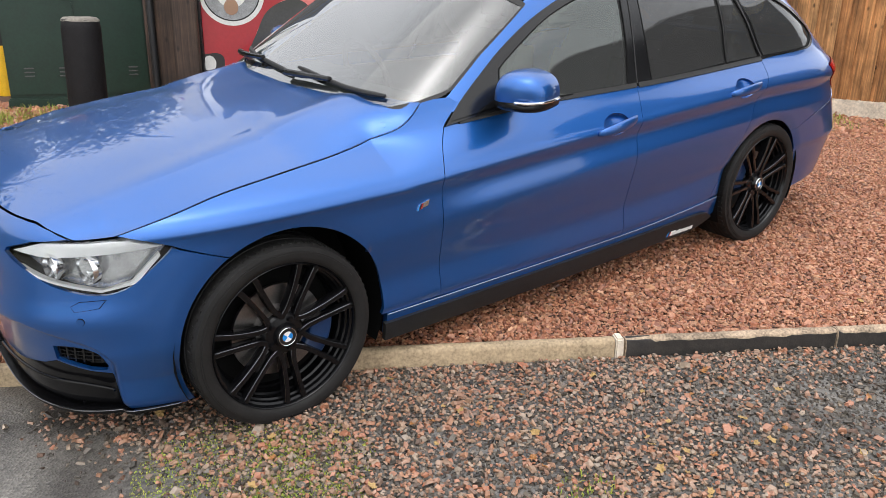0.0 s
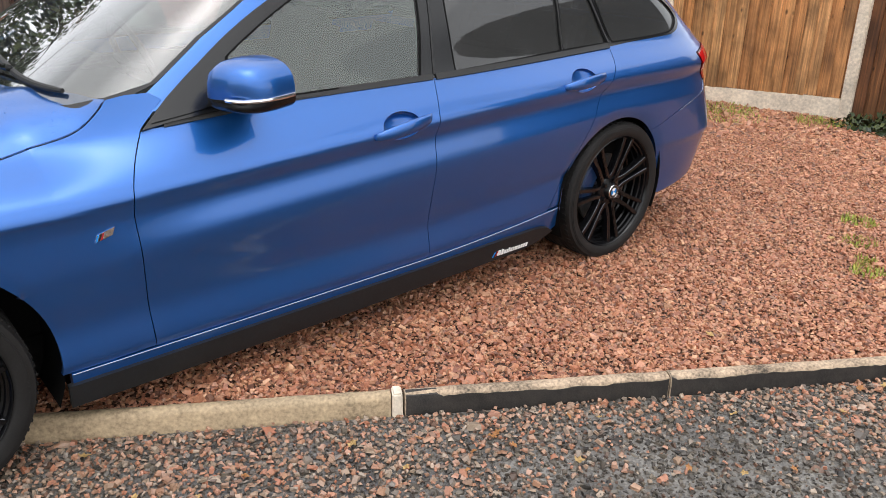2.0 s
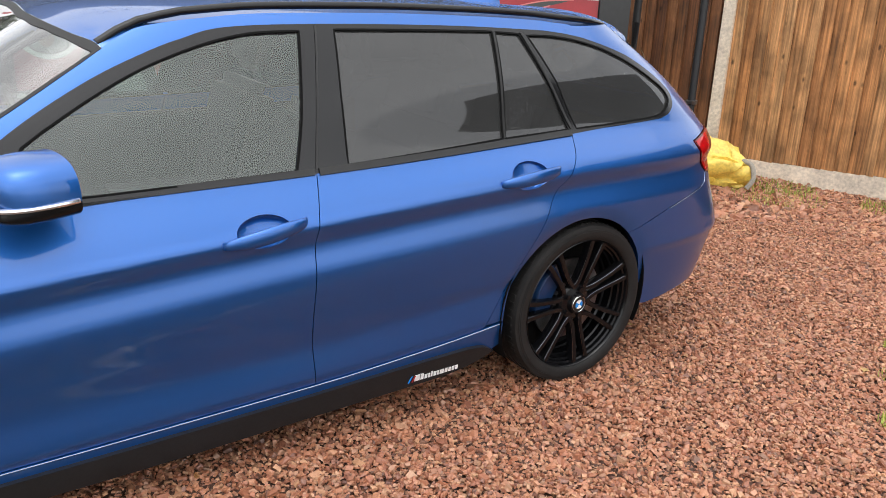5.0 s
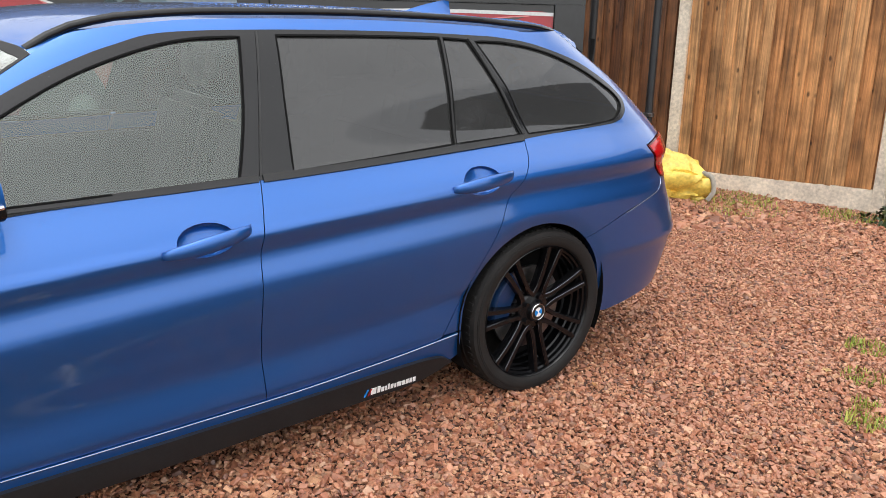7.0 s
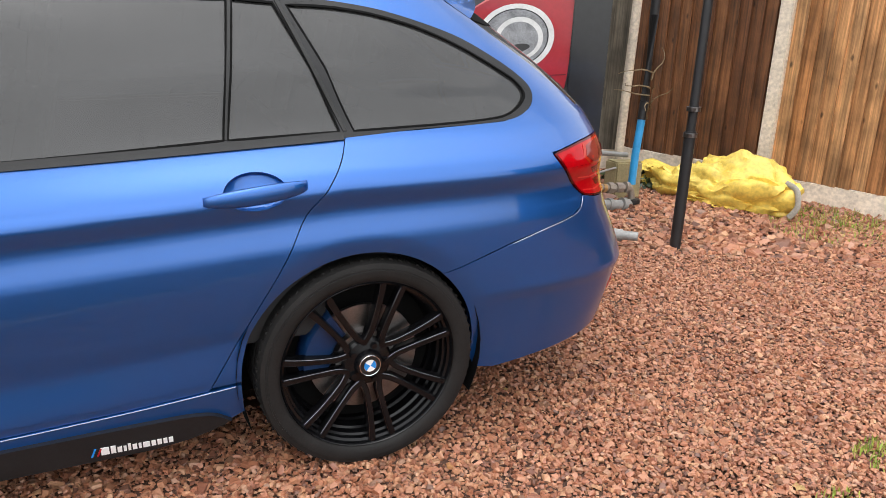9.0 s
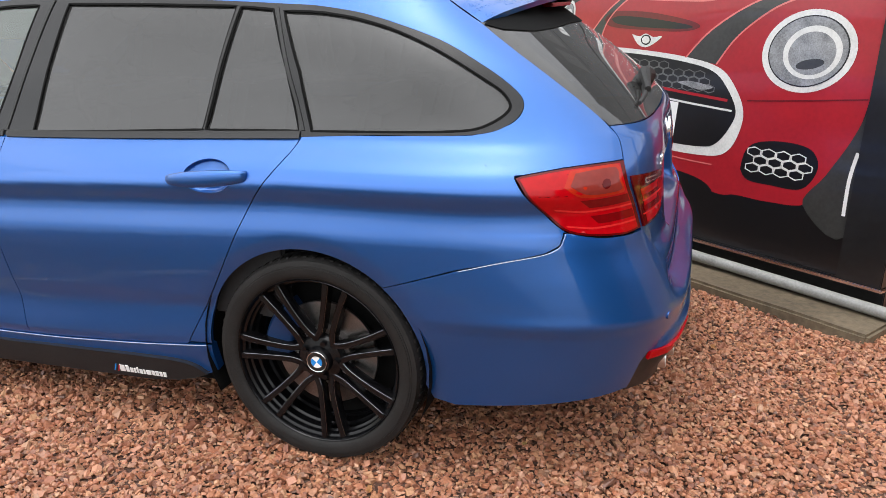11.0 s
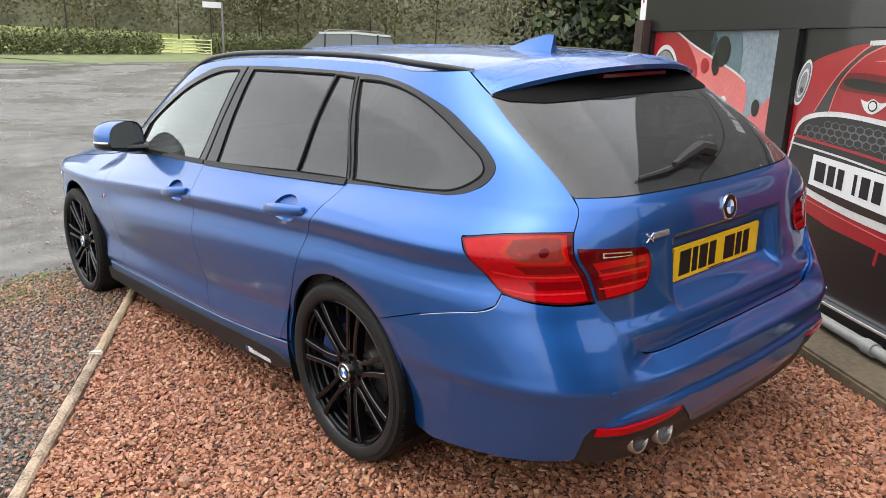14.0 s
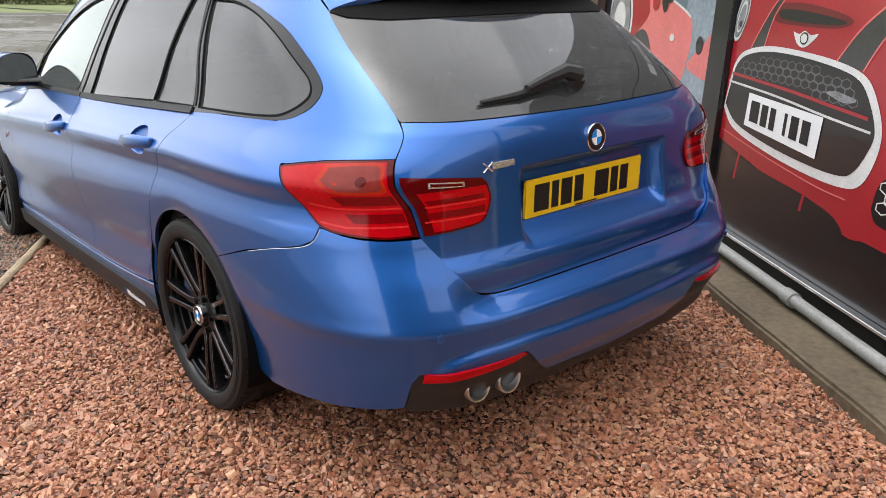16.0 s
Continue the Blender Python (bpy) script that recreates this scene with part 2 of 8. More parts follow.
def cyl(bm, p, q, r0, r1=None, seg=20, cap=True):
    """A round bar from p to q."""
    p, q = Vector(p), Vector(q)
    m = Matrix.Translation((p + q) / 2) @ (q - p).to_track_quat("Z", "Y").to_matrix().to_4x4()
    return bmesh.ops.create_cone(bm, cap_ends=cap, segments=seg, radius1=r0, radius2=r0 if r1 is None else r1, depth=(q - p).length, matrix=m)["verts"]


def lathe(bm, prof, seg=64, m=None):
    """Turns a profile of (r, y) round the y axis."""
    rings = []
    for r, y in prof:
        rings.append([bm.verts.new((r * math.cos(2 * math.pi * k / seg), y, r * math.sin(2 * math.pi * k / seg))) for k in range(seg)])
    for a, b in zip(rings, rings[1:]):
        for k in range(seg):
            bm.faces.new((a[k], a[(k + 1) % seg], b[(k + 1) % seg], b[k]))
    if m is not None:
        bmesh.ops.transform(bm, matrix=m, verts=[v for r in rings for v in r])
    return rings


def tube(bm, pts, r, seg=10, close=True):
    """A round bar along points."""
    pts = [Vector(p) for p in pts]
    rings = []
    side = Vector((0, 0, 1))
    for i, p in enumerate(pts):
        d = (pts[min(i + 1, len(pts) - 1)] - pts[max(i - 1, 0)]).normalized()
        a = d.cross(side)
        a = a.normalized() if a.length > 0.05 else d.cross(Vector((1, 0, 0))).normalized()
        b = d.cross(a)
        rad = r[i] if isinstance(r, (list, tuple)) else r
        rings.append([bm.verts.new(p + rad * (math.cos(2 * math.pi * k / seg) * a + math.sin(2 * math.pi * k / seg) * b)) for k in range(seg)])
    for u, v in zip(rings, rings[1:]):
        for k in range(seg):
            bm.faces.new((u[k], u[(k + 1) % seg], v[(k + 1) % seg], v[k]))
    if close:
        bm.faces.new(rings[0]), bm.faces.new(rings[-1][::-1])


def inside(poly, p):
    """Which of the points p lie in the polygon."""
    poly, p = np.asarray(poly), np.asarray(p)
    x, y = p[:, 0], p[:, 1]
    out = np.zeros(len(p), bool)
    for (x0, y0), (x1, y1) in zip(poly, np.roll(poly, -1, 0)):
        if y0 != y1:
            out ^= ((y0 > y) != (y1 > y)) & (x < (x1 - x0) * (y - y0) / (y1 - y0) + x0)
    return out


def smooth_line(pts, n=8):
    """Rounds a run of points with a Catmull-Rom curve."""
    p = np.asarray([pts[0], *pts, pts[-1]], float)
    out = []
    for i in range(1, len(p) - 2):
        for t in np.arange(n) / n:
            a, b, c, d = p[i - 1:i + 3]
            out.append(0.5 * (2 * b + (c - a) * t + (2 * a - 5 * b + 4 * c - d) * t * t + (3 * b - a - 3 * c + d) * t ** 3))
    return [tuple(v) for v in out] + [tuple(p[-2])]


def dense(poly, h):
    out = []
    for a, b in zip(np.asarray(poly, float), np.roll(np.asarray(poly, float), -1, 0)):
        k = max(1, int(math.ceil(np.linalg.norm(b - a) / h)))
        out += [a + (b - a) * t for t in np.arange(k) / k]
    return np.array(out)


def shrink(poly, gap):
    """Moves a dense outline inwards, for the joint round a panel."""
    area = 0.5 * np.sum(poly[:, 0] * np.roll(poly[:, 1], -1) - np.roll(poly[:, 0], -1) * poly[:, 1])
    t = np.roll(poly, -1, 0) - np.roll(poly, 1, 0)
    n = np.stack([-t[:, 1], t[:, 0]], 1) / (np.linalg.norm(t, axis=1, keepdims=True) + 1e-9)
    return poly + n * gap * (1 if area > 0 else -1)


def panel(name, outline, surf, mat, parent, label="", h=0.03, gap=0.002, rim=0.014, out=0.0, holes=(), both=False, mirror=False):
    """A sheet with clean edges on a surface surf(s, z), from its outline in (s, z), with a turned-in rim.
    both: the half and its mirror image in one mesh; mirror: the image alone."""
    loops = [shrink(dense(outline, h), gap)] + [dense(p, h) for p in holes]
    pts = list(np.concatenate(loops))
    edges, k = [], 0
    for lp in loops:
        edges += [(k + i, k + (i + 1) % len(lp)) for i in range(len(lp))]
        k += len(lp)
    lo, hi = loops[0].min(0), loops[0].max(0)
    gx, gz = np.meshgrid(np.arange(lo[0] + h / 2, hi[0], h), np.arange(lo[1] + h / 2, hi[1], h * 0.8))
    grid = np.stack([gx.ravel(), gz.ravel()], 1)
    ok = inside(loops[0], grid)
    for lp in loops[1:]:
        ok &= ~inside(lp, grid)
    grid = grid[ok]
    if len(grid):
        rimpts = np.concatenate(loops)
        far = np.array([np.min(np.abs(rimpts - g).max(1)) for g in grid]) > h * 0.35
        grid = grid[far]
    pts = np.concatenate([np.array(pts), grid]) if len(grid) else np.array(pts)
    v2, _, tri, *_ = delaunay_2d_cdt([Vector(p) for p in pts], edges, [], 0, 1e-6)
    v2 = np.array([tuple(v) for v in v2])
    tri = np.array([tuple(t) for t in tri])
    mid = v2[tri].mean(1)
    ok = inside(loops[0], mid)
    for lp in loops[1:]:
        ok &= ~inside(lp, mid)
    tri = tri[ok]
    e = 2e-3
    s, z = v2[:, 0], v2[:, 1]
    pos = surf(s, z)
    nrm = np.cross(surf(s + e, z) - surf(s - e, z), surf(s, z + e) - surf(s, z - e))
    nrm /= np.linalg.norm(nrm, axis=1, keepdims=True) + 1e-12
    pos = pos + nrm * out
    if both:
        pos[np.abs(pos[:, 1]) < 0.006, 1] = 0.0
    # orient the triangles with the normals
    fn = np.cross(pos[tri[:, 1]] - pos[tri[:, 0]], pos[tri[:, 2]] - pos[tri[:, 0]])
    flip = (fn * nrm[tri[:, 0]]).sum(1) < 0
    tri[flip] = tri[flip][:, ::-1]
    verts, norms, faces = [pos], [nrm], [tuple(t) for t in tri]
    if rim:
        count = {}
        for a, b, c in tri:
            for u, w in ((a, b), (b, c), (c, a)):
                count[(u, w)] = count.get((u, w), 0) + 1
        border = [(u, w) for (u, w) in count if (w, u) not in count]
        k = len(pos)
        for u, w in border:
            if both and pos[u, 1] == 0 and pos[w, 1] == 0:
                continue
            d = pos[w] - pos[u]
            side = np.cross(d, nrm[u])
            side /= np.linalg.norm(side) + 1e-12
            verts.append(np.array([pos[u], pos[w], pos[w] - nrm[w] * rim, pos[u] - nrm[u] * rim]))
            norms.append(np.array([side] * 4))
            faces.append((k, k + 3, k + 2, k + 1))
            k += 4
    verts, norms = np.concatenate(verts), np.concatenate(norms)
    if mirror or both:
        mv, mn = verts * (1, -1, 1), norms * (1, -1, 1)
        mf = [f[::-1] for f in faces]
        if both:
            faces = faces + [tuple(i + len(verts) for i in f) for f in mf]
            verts, norms = np.concatenate([verts, mv]), np.concatenate([norms, mn])
        else:
            verts, norms, faces = mv, mn, mf
    return obj(name, verts, faces, mat, parent, label, normals=norms)


def sheet(name, pos, mat, parent, label="", both=True, back=0.0):
    """A grid of points (n, m, 3) of the left half as one smooth sheet, with its mirror image."""
    n, m, _ = pos.shape
    du, dv = np.gradient(pos, axis=0), np.gradient(pos, axis=1)
    nrm = np.cross(du, dv)
    nrm /= np.linalg.norm(nrm, axis=2, keepdims=True) + 1e-12
    if nrm[..., 2].mean() < 0:
        nrm = -nrm
    v, nv = pos.reshape(-1, 3), nrm.reshape(-1, 3)
    f = [(i * m + j, (i + 1) * m + j, (i + 1) * m + j + 1, i * m + j + 1) for i in range(n - 1) for j in range(m - 1)]
    a, b, c = v[f[0][0]], v[f[0][1]], v[f[0][2]]
    if np.cross(b - a, c - a) @ nv[f[0][0]] < 0:
        f = [q[::-1] for q in f]
    if both:
        f = f + [tuple(i + len(v) for i in q[::-1]) for q in f]
        v, nv = np.concatenate([v, v * (1, -1, 1)]), np.concatenate([nv, nv * (1, -1, 1)])
    return obj(name, v, f, mat, parent, label, normals=nv)

# ---- the site: u runs along the kerb, v from the kerb towards the poster wall ----
def site(u, v, z=0.0):
    return Vector((0.866 * u + 0.5 * v, -0.5 * u + 0.866 * v, z))


def bed(x, y):
    """Height of the gravel bed."""
    return 0.025 * np.clip(x - 2.81, -6, 3.2) + 0.042 * np.clip(y + 0.88, -3, 1.48) + 0.030 * np.clip(y - 0.6, 0, 5)


def yard(x, y):
    """Height of the yard below the kerb."""
    near = bed(x, y) - 0.054
    far = np.clip((np.hypot(x, y) - 5.0) / 9.0, 0, 1)
    rise = 0.055 * np.clip(y - 6.5, 0, 17) * np.clip((x + 36) / 5, 0, 1)
    return near * (1 - far) + (rise - 0.30) * far


def island(name, colors, rough=0.6, bump=0.0, spread=0.12, wet=0.0, scale=60.0, dim=DIM):
    """One colour a piece, picked from a ramp by each loose piece's own random number, with fine mottling."""
    m, n, l, b = material(name)
    geo, ramp, co, ns = n.new("ShaderNodeNewGeometry"), n.new("ShaderNodeValToRGB"), n.new("ShaderNodeTexCoord"), n.new("ShaderNodeTexNoise")
    els = ramp.color_ramp.elements
    while len(els) < len(colors):
        els.new(0.5)
    for k, c in enumerate(colors):
        els[k].position, els[k].color = k / (len(colors) - 1), (*(q * dim for q in c), 1)
    l.new(geo.outputs["Random Per Island"], ramp.inputs[0])
    ns.inputs["Scale"].default_value, ns.inputs["Detail"].default_value = scale, 4
    l.new(co.outputs["Object"], ns.inputs["Vector"])
    rng, mix = n.new("ShaderNodeMapRange"), n.new("ShaderNodeMix")
    rng.inputs["To Min"].default_value, rng.inputs["To Max"].default_value = 1 - 2.5 * spread, 1 + 2.5 * spread
    l.new(ns.outputs[0], rng.inputs[0])
    mix.data_type, mix.blend_type, mix.inputs[0].default_value = 'RGBA', 'MULTIPLY', 1.0
    l.new(ramp.outputs[0], mix.inputs[6]), l.new(rng.outputs[0], mix.inputs[7]), l.new(mix.outputs[2], b.inputs["Base Color"])
    b.inputs["Roughness"].default_value, b.inputs["Coat Weight"].default_value, b.inputs["Coat Roughness"].default_value = rough, wet, 0.25
    if bump:
        bp = n.new("ShaderNodeBump")
        bp.inputs["Strength"].default_value, bp.inputs["Distance"].default_value = bump, 0.003
        l.new(ns.outputs[0], bp.inputs["Height"]), l.new(bp.outputs[0], b.inputs["Normal"])
    return m


def pieces_each(name, colors, rough=0.7, knots=1.0):
    """Sawn boards, each an object of its own: tone by Object Info's Random, streaks up the grain, knots and blotchy stain."""
    m, n, l, b = material(name)
    info, co, ramp = n.new("ShaderNodeObjectInfo"), n.new("ShaderNodeTexCoord"), n.new("ShaderNodeValToRGB")
    els = ramp.color_ramp.elements
    while len(els) < len(colors):
        els.new(0.5)
    for k, c in enumerate(colors):
        els[k].position, els[k].color = k / (len(colors) - 1), (*(q * DIM for q in c), 1)
    l.new(info.outputs["Random"], ramp.inputs[0])
    shift, add = n.new("ShaderNodeMath"), n.new("ShaderNodeVectorMath")
    shift.operation, shift.inputs[1].default_value = 'MULTIPLY', 37.0
    l.new(info.outputs["Random"], shift.inputs[0])
    l.new(co.outputs["Object"], add.inputs[0]), l.new(shift.outputs[0], add.inputs[1])

    def noise_node(scale, sx, sy, sz, detail):
        mp, ns = n.new("ShaderNodeMapping"), n.new("ShaderNodeTexNoise")
        mp.inputs["Scale"].default_value = (sx, sy, sz)
        ns.inputs["Scale"].default_value, ns.inputs["Detail"].default_value = scale, detail
        l.new(add.outputs[0], mp.inputs[0]), l.new(mp.outputs[0], ns.inputs["Vector"])
        return ns

    def tint(last, ns, lo, hi, f0, f1):
        r, mx = n.new("ShaderNodeMapRange"), n.new("ShaderNodeMix")
        r.inputs["From Min"].default_value, r.inputs["From Max"].default_value = f0, f1
        r.inputs["To Min"].default_value, r.inputs["To Max"].default_value = lo, hi
        mx.data_type, mx.blend_type, mx.inputs[0].default_value = 'RGBA', 'MULTIPLY', 1.0
        l.new(ns, r.inputs[0]), l.new(last, mx.inputs[6]), l.new(r.outputs[0], mx.inputs[7])
        return mx.outputs[2]
    streak, fine, blotch = noise_node(60, 1, 1, 0.03, 5), noise_node(240, 1, 1, 0.04, 3), noise_node(3.2, 0.9, 1, 1.0, 6)
    out = tint(ramp.outputs[0], streak.outputs[0], 0.50, 1.45, 0.3, 0.7)
    out = tint(out, fine.outputs[0], 0.8, 1.2, 0.3, 0.7)
    out = tint(out, blotch.outputs[0], 0.55, 1.25, 0.36, 0.62)
    mp, vo = n.new("ShaderNodeMapping"), n.new("ShaderNodeTexVoronoi")
    mp.inputs["Scale"].default_value = (8, 8, 4.2)
    vo.inputs["Scale"].default_value = 1.0
    l.new(add.outputs[0], mp.inputs[0]), l.new(mp.outputs[0], vo.inputs["Vector"])
    out = tint(out, vo.outputs["Distance"], 1 - 0.75 * knots, 1.0, 0.05, 0.13)
    l.new(out, b.inputs["Base Color"])
    b.inputs["Roughness"].default_value = rough
    bp = n.new("ShaderNodeBump")
    bp.inputs["Strength"].default_value, bp.inputs["Distance"].default_value = 0.6, 0.003
    l.new(streak.outputs[0], bp.inputs["Height"]), l.new(bp.outputs[0], b.inputs["Normal"])
    return m


def asphalt():
    m, n, l, b = material("wet_asphalt")
    co, a, c, f = n.new("ShaderNodeTexCoord"), n.new("ShaderNodeTexNoise"), n.new("ShaderNodeTexNoise"), n.new("ShaderNodeTexVoronoi")
    a.inputs["Scale"].default_value, a.inputs["Detail"].default_value = 0.35, 8
    c.inputs["Scale"].default_value, c.inputs["Detail"].default_value = 3.0, 6
    f.inputs["Scale"].default_value = 110
    for k in (a, c, f):
        l.new(co.outputs["Object"], k.inputs["Vector"])
    ramp = n.new("ShaderNodeValToRGB")
    ramp.color_ramp.elements[0].color, ramp.color_ramp.elements[1].color = (0.086, 0.078, 0.070, 1), (0.235, 0.218, 0.195, 1)
    ramp.color_ramp.elements[0].position, ramp.color_ramp.elements[1].position = 0.35, 0.72
    l.new(c.outputs[0], ramp.inputs[0])
    tone = n.new("ShaderNodeSeparateColor")
    l.new(f.outputs["Color"], tone.inputs[0])
    sp = n.new("ShaderNodeMix")
    sp.data_type, sp.blend_type, sp.inputs[0].default_value = 'RGBA', 'MULTIPLY', 0.55
    l.new(ramp.outputs[0], sp.inputs[6]), l.new(tone.outputs[0], sp.inputs[7]), l.new(sp.outputs[2], b.inputs["Base Color"])
    rng = n.new("ShaderNodeMapRange")
    rng.inputs["From Min"].default_value, rng.inputs["From Max"].default_value = 0.4, 0.6
    rng.inputs["To Min"].default_value, rng.inputs["To Max"].default_value = 0.13, 0.38
    l.new(a.outputs[0], rng.inputs[0]), l.new(rng.outputs[0], b.inputs["Roughness"])
    bp = n.new("ShaderNodeBump")
    bp.inputs["Strength"].default_value, bp.inputs["Distance"].default_value = 0.5, 0.004
    l.new(f.outputs["Distance"], bp.inputs["Height"]), l.new(bp.outputs[0], b.inputs["Normal"])
    return m


ASPHALT = asphalt()
GRAVEL_BASE = plain("gravel_dust", (0.11, 0.052, 0.032), 0.85, vary=0.4, scale=14, bump=0.6, bump_scale=120)
xs = np.concatenate([-np.geomspace(900, 8, 16), np.linspace(-7.5, 9.5, 70), np.geomspace(10, 900, 16)])
X, Y = np.meshgrid(xs, xs, indexing="ij")
ground = sheet("ground", np.stack([X, Y, yard(X, Y)], -1), ASPHALT, None, "wet grey tarmac yard with worn patches", both=False)
tagged(ground, "", "ground", kind="structure")
U, VV = np.meshgrid(np.linspace(-3.6, 12, 70), np.linspace(-0.40, 7, 44), indexing="ij")
X, Y = 0.866 * U + 0.5 * VV, -0.5 * U + 0.866 * VV
bed_ob = sheet("gravel_bed", np.stack([X, Y, bed(X, Y) - 0.009], -1), GRAVEL_BASE, None, "earth bed under loose red gravel", both=False)
tagged(bed_ob, "", "gravel", kind="structure")

CONCRETE = plain("weathered_concrete", (0.56, 0.42, 0.26), 0.8, vary=0.5, scale=8, bump=0.5, bump_scale=90)
CONCRETE_PALE = plain("pale_concrete", (0.64, 0.56, 0.45), 0.8, vary=0.35, scale=4, bump=0.5, bump_scale=90)
KERB_PALE = plain("kerb_concrete", (0.47, 0.35, 0.24), 0.8, vary=0.85, scale=9, bump=0.6, bump_scale=80)
BITUMEN = plain("black_kerb_paint", (0.030, 0.025, 0.021), 0.65, vary=0.8, scale=22, bump=0.5, bump_scale=80)
SLAB = plain("dirty_concrete_slab", (0.20, 0.155, 0.10), 0.6, vary=0.45, scale=3, bump=0.4, bump_scale=70)

# ---- kerb: edging stones end to end, the far ones with a painted face ----
def kerb_stone(u0, u1, mat, painted, name, label):
    n = max(6, int((u1 - u0) / 0.06))
    rows = []
    rnd = random.Random(int(u0 * 100) + 7)
    bm = bmesh.new()
    prof = [(-0.452, -0.12), (-0.452, -0.012), (-0.448, 0.002), (-0.440, 0.009), (-0.425, 0.012), (-0.408, 0.009), (-0.400, 0.0), (-0.398, -0.12)]
    for i in range(n + 1):
        u = u0 + (u1 - u0) * i / n
        c = site(u, -0.424)
        h = float(bed(c.x, c.y)) + 0.012
        rows.append([bm.verts.new(site(u, v + rnd.uniform(-1, 1) * 0.0012, h + z + rnd.uniform(-1, 1) * 0.0015)) for v, z in prof])
    for a, b in zip(rows, rows[1:]):
        for k in range(len(prof) - 1):
            bm.faces.new((a[k], a[k + 1], b[k + 1], b[k]))
    bm.faces.new(rows[0]), bm.faces.new(rows[-1])
    ob = part(name, bm, mat, None, "", angle=35)
    tagged(ob, label, "kerb", "kerb stones", "structure")
    if painted:
        bm = bmesh.new()
        rows = []
        for i in range(n * 3 + 1):
            u = u0 + 0.004 + (u1 - u0 - 0.008) * i / (n * 3)
            c = site(u, -0.424)
            h = float(bed(c.x, c.y)) + 0.012
            t = 0.010 if u < u0 + painted else -0.003 + 0.006 * noise.noise(Vector((u * 9, u0, 0))) + rnd.uniform(-0.003, 0.003)
            rows.append([bm.verts.new(site(u, v, h + z)) for v, z in ((-0.4545, -0.12), (-0.4545, -0.016), (-0.4535 if t < 0.008 else -0.449, max(-0.010, min(t, 0.004))), (-0.452 if t < 0.008 else -0.425, t if t < 0.008 else 0.0145))])
        for a, b in zip(rows, rows[1:]):
            for k in range(3):
                bm.faces.new((a[k], a[k + 1], b[k + 1], b[k]))
        part("kerb_paint", bm, BITUMEN, ob, "worn black paint on the face")


kerb_stone(-3.4, 0.34, CONCRETE, 0, "kerb_stone", "sand coloured concrete kerb edging beside the gravel")
kerb_stone(0.345, 1.700, CONCRETE, 0, "kerb_stone", "sand coloured concrete kerb edging beside the gravel")
kerb_stone(1.745, 2.665, KERB_PALE, 0.12, "kerb_stone", "concrete kerb edging with a black painted face")
kerb_stone(2.669, 3.57, KERB_PALE, 0.01, "kerb_stone", "concrete kerb edging with a black painted face")
kerb_stone(3.574, 4.48, KERB_PALE, 0.01, "kerb_stone", "concrete kerb edging with a black painted face")
kerb_stone(4.484, 8.0, KERB_PALE, 0.01, "kerb_stone", "concrete kerb edging with a black painted face")
bm = bmesh.new()
c = site(1.722, -0.43)
box(bm, 1.704, -0.458, -0.10, 1.738, -0.398, 0.030, 0.006, Matrix.Translation((0, 0, float(bed(c.x, c.y)))) @ Matrix(((0.866, 0.5, 0, 0), (-0.5, 0.866, 0, 0), (0, 0, 1, 0), (0, 0, 0, 1))))
for v in bm.verts:
    v.co += Vector((noise.noise(v.co * 40), noise.noise(v.co * 43 + Vector((3, 1, 0))), noise.noise(v.co * 37))) * 0.004
tagged(part("kerb_peg", bm, CONCRETE_PALE, None), "broken pale concrete peg at the kerb joint", "kerb", kind="structure")

# ---- poster wall ----
WALL = Matrix(((0.8261, 0.56353, 0, 3.4652 - 2.2 * 0.8261), (-0.56353, 0.8261, 0, 1.60192 + 2.2 * 0.56353), (0, 0, 1, 0), (0, 0, 0, 1)))
CLADDING = plain("black_cladding", (0.018, 0.018, 0.019), 0.28, coat=0.3, vary=0.35, scale=2.5, bump=0.05, bump_scale=40)
PVC = plain("grey_plastic_pipe", (0.42, 0.42, 0.40), 0.4, vary=0.25, scale=9)
bm = bmesh.new()
box(bm, -0.58, 0.02, 0.02, 3.63, 0.40, 2.75, 0.004)
wall = part("wall_poster", bm, CLADDING, None, "", smooth=False)
wall.matrix_world = WALL
tagged(wall, "black clad wall that carries two posters", "wall", kind="structure")
for x0, x1 in ((-0.58, -0.405), (1.405, 1.605), (3.435, 3.63)):
    bm = bmesh.new()
    box(bm, x0, -0.035, 0.27, x1, 0.02, 1.585, 0.004)
    part("upright", bm, CLADDING, wall)
for z0, z1 in ((1.585, 1.98), (1.99, 2.75)):
    bm = bmesh.new()
    box(bm, -0.58, -0.036, z0, 3.63, 0.02, z1, 0.004)
    part("fascia", bm, CLADDING, wall)
bm = bmesh.new()
box(bm, -0.58, -0.045, 0.255, 3.64, -0.004, 0.270, 0.003)
part("bottom_rail", bm, CHROME, wall, "bright metal rail")
GREY_PRINT = plain("grey_print", (0.13, 0.13, 0.13), 0.5, vary=0.15)
for x, w, h in ((0.9, 0.10, 0.34), (1.12, 0.26, 0.34), (1.50, 0.26, 0.34), (1.86, 0.24, 0.34), (2.22, 0.24, 0.34), (2.56, 0.22, 0.34)):
    bm = bmesh.new()
    box(bm, x, -0.041, 2.06, x + w, -0.034, 2.06 + h, 0.003)
    part("sign_bar", bm, GREY_PRINT, wall, "grey lettering bar")
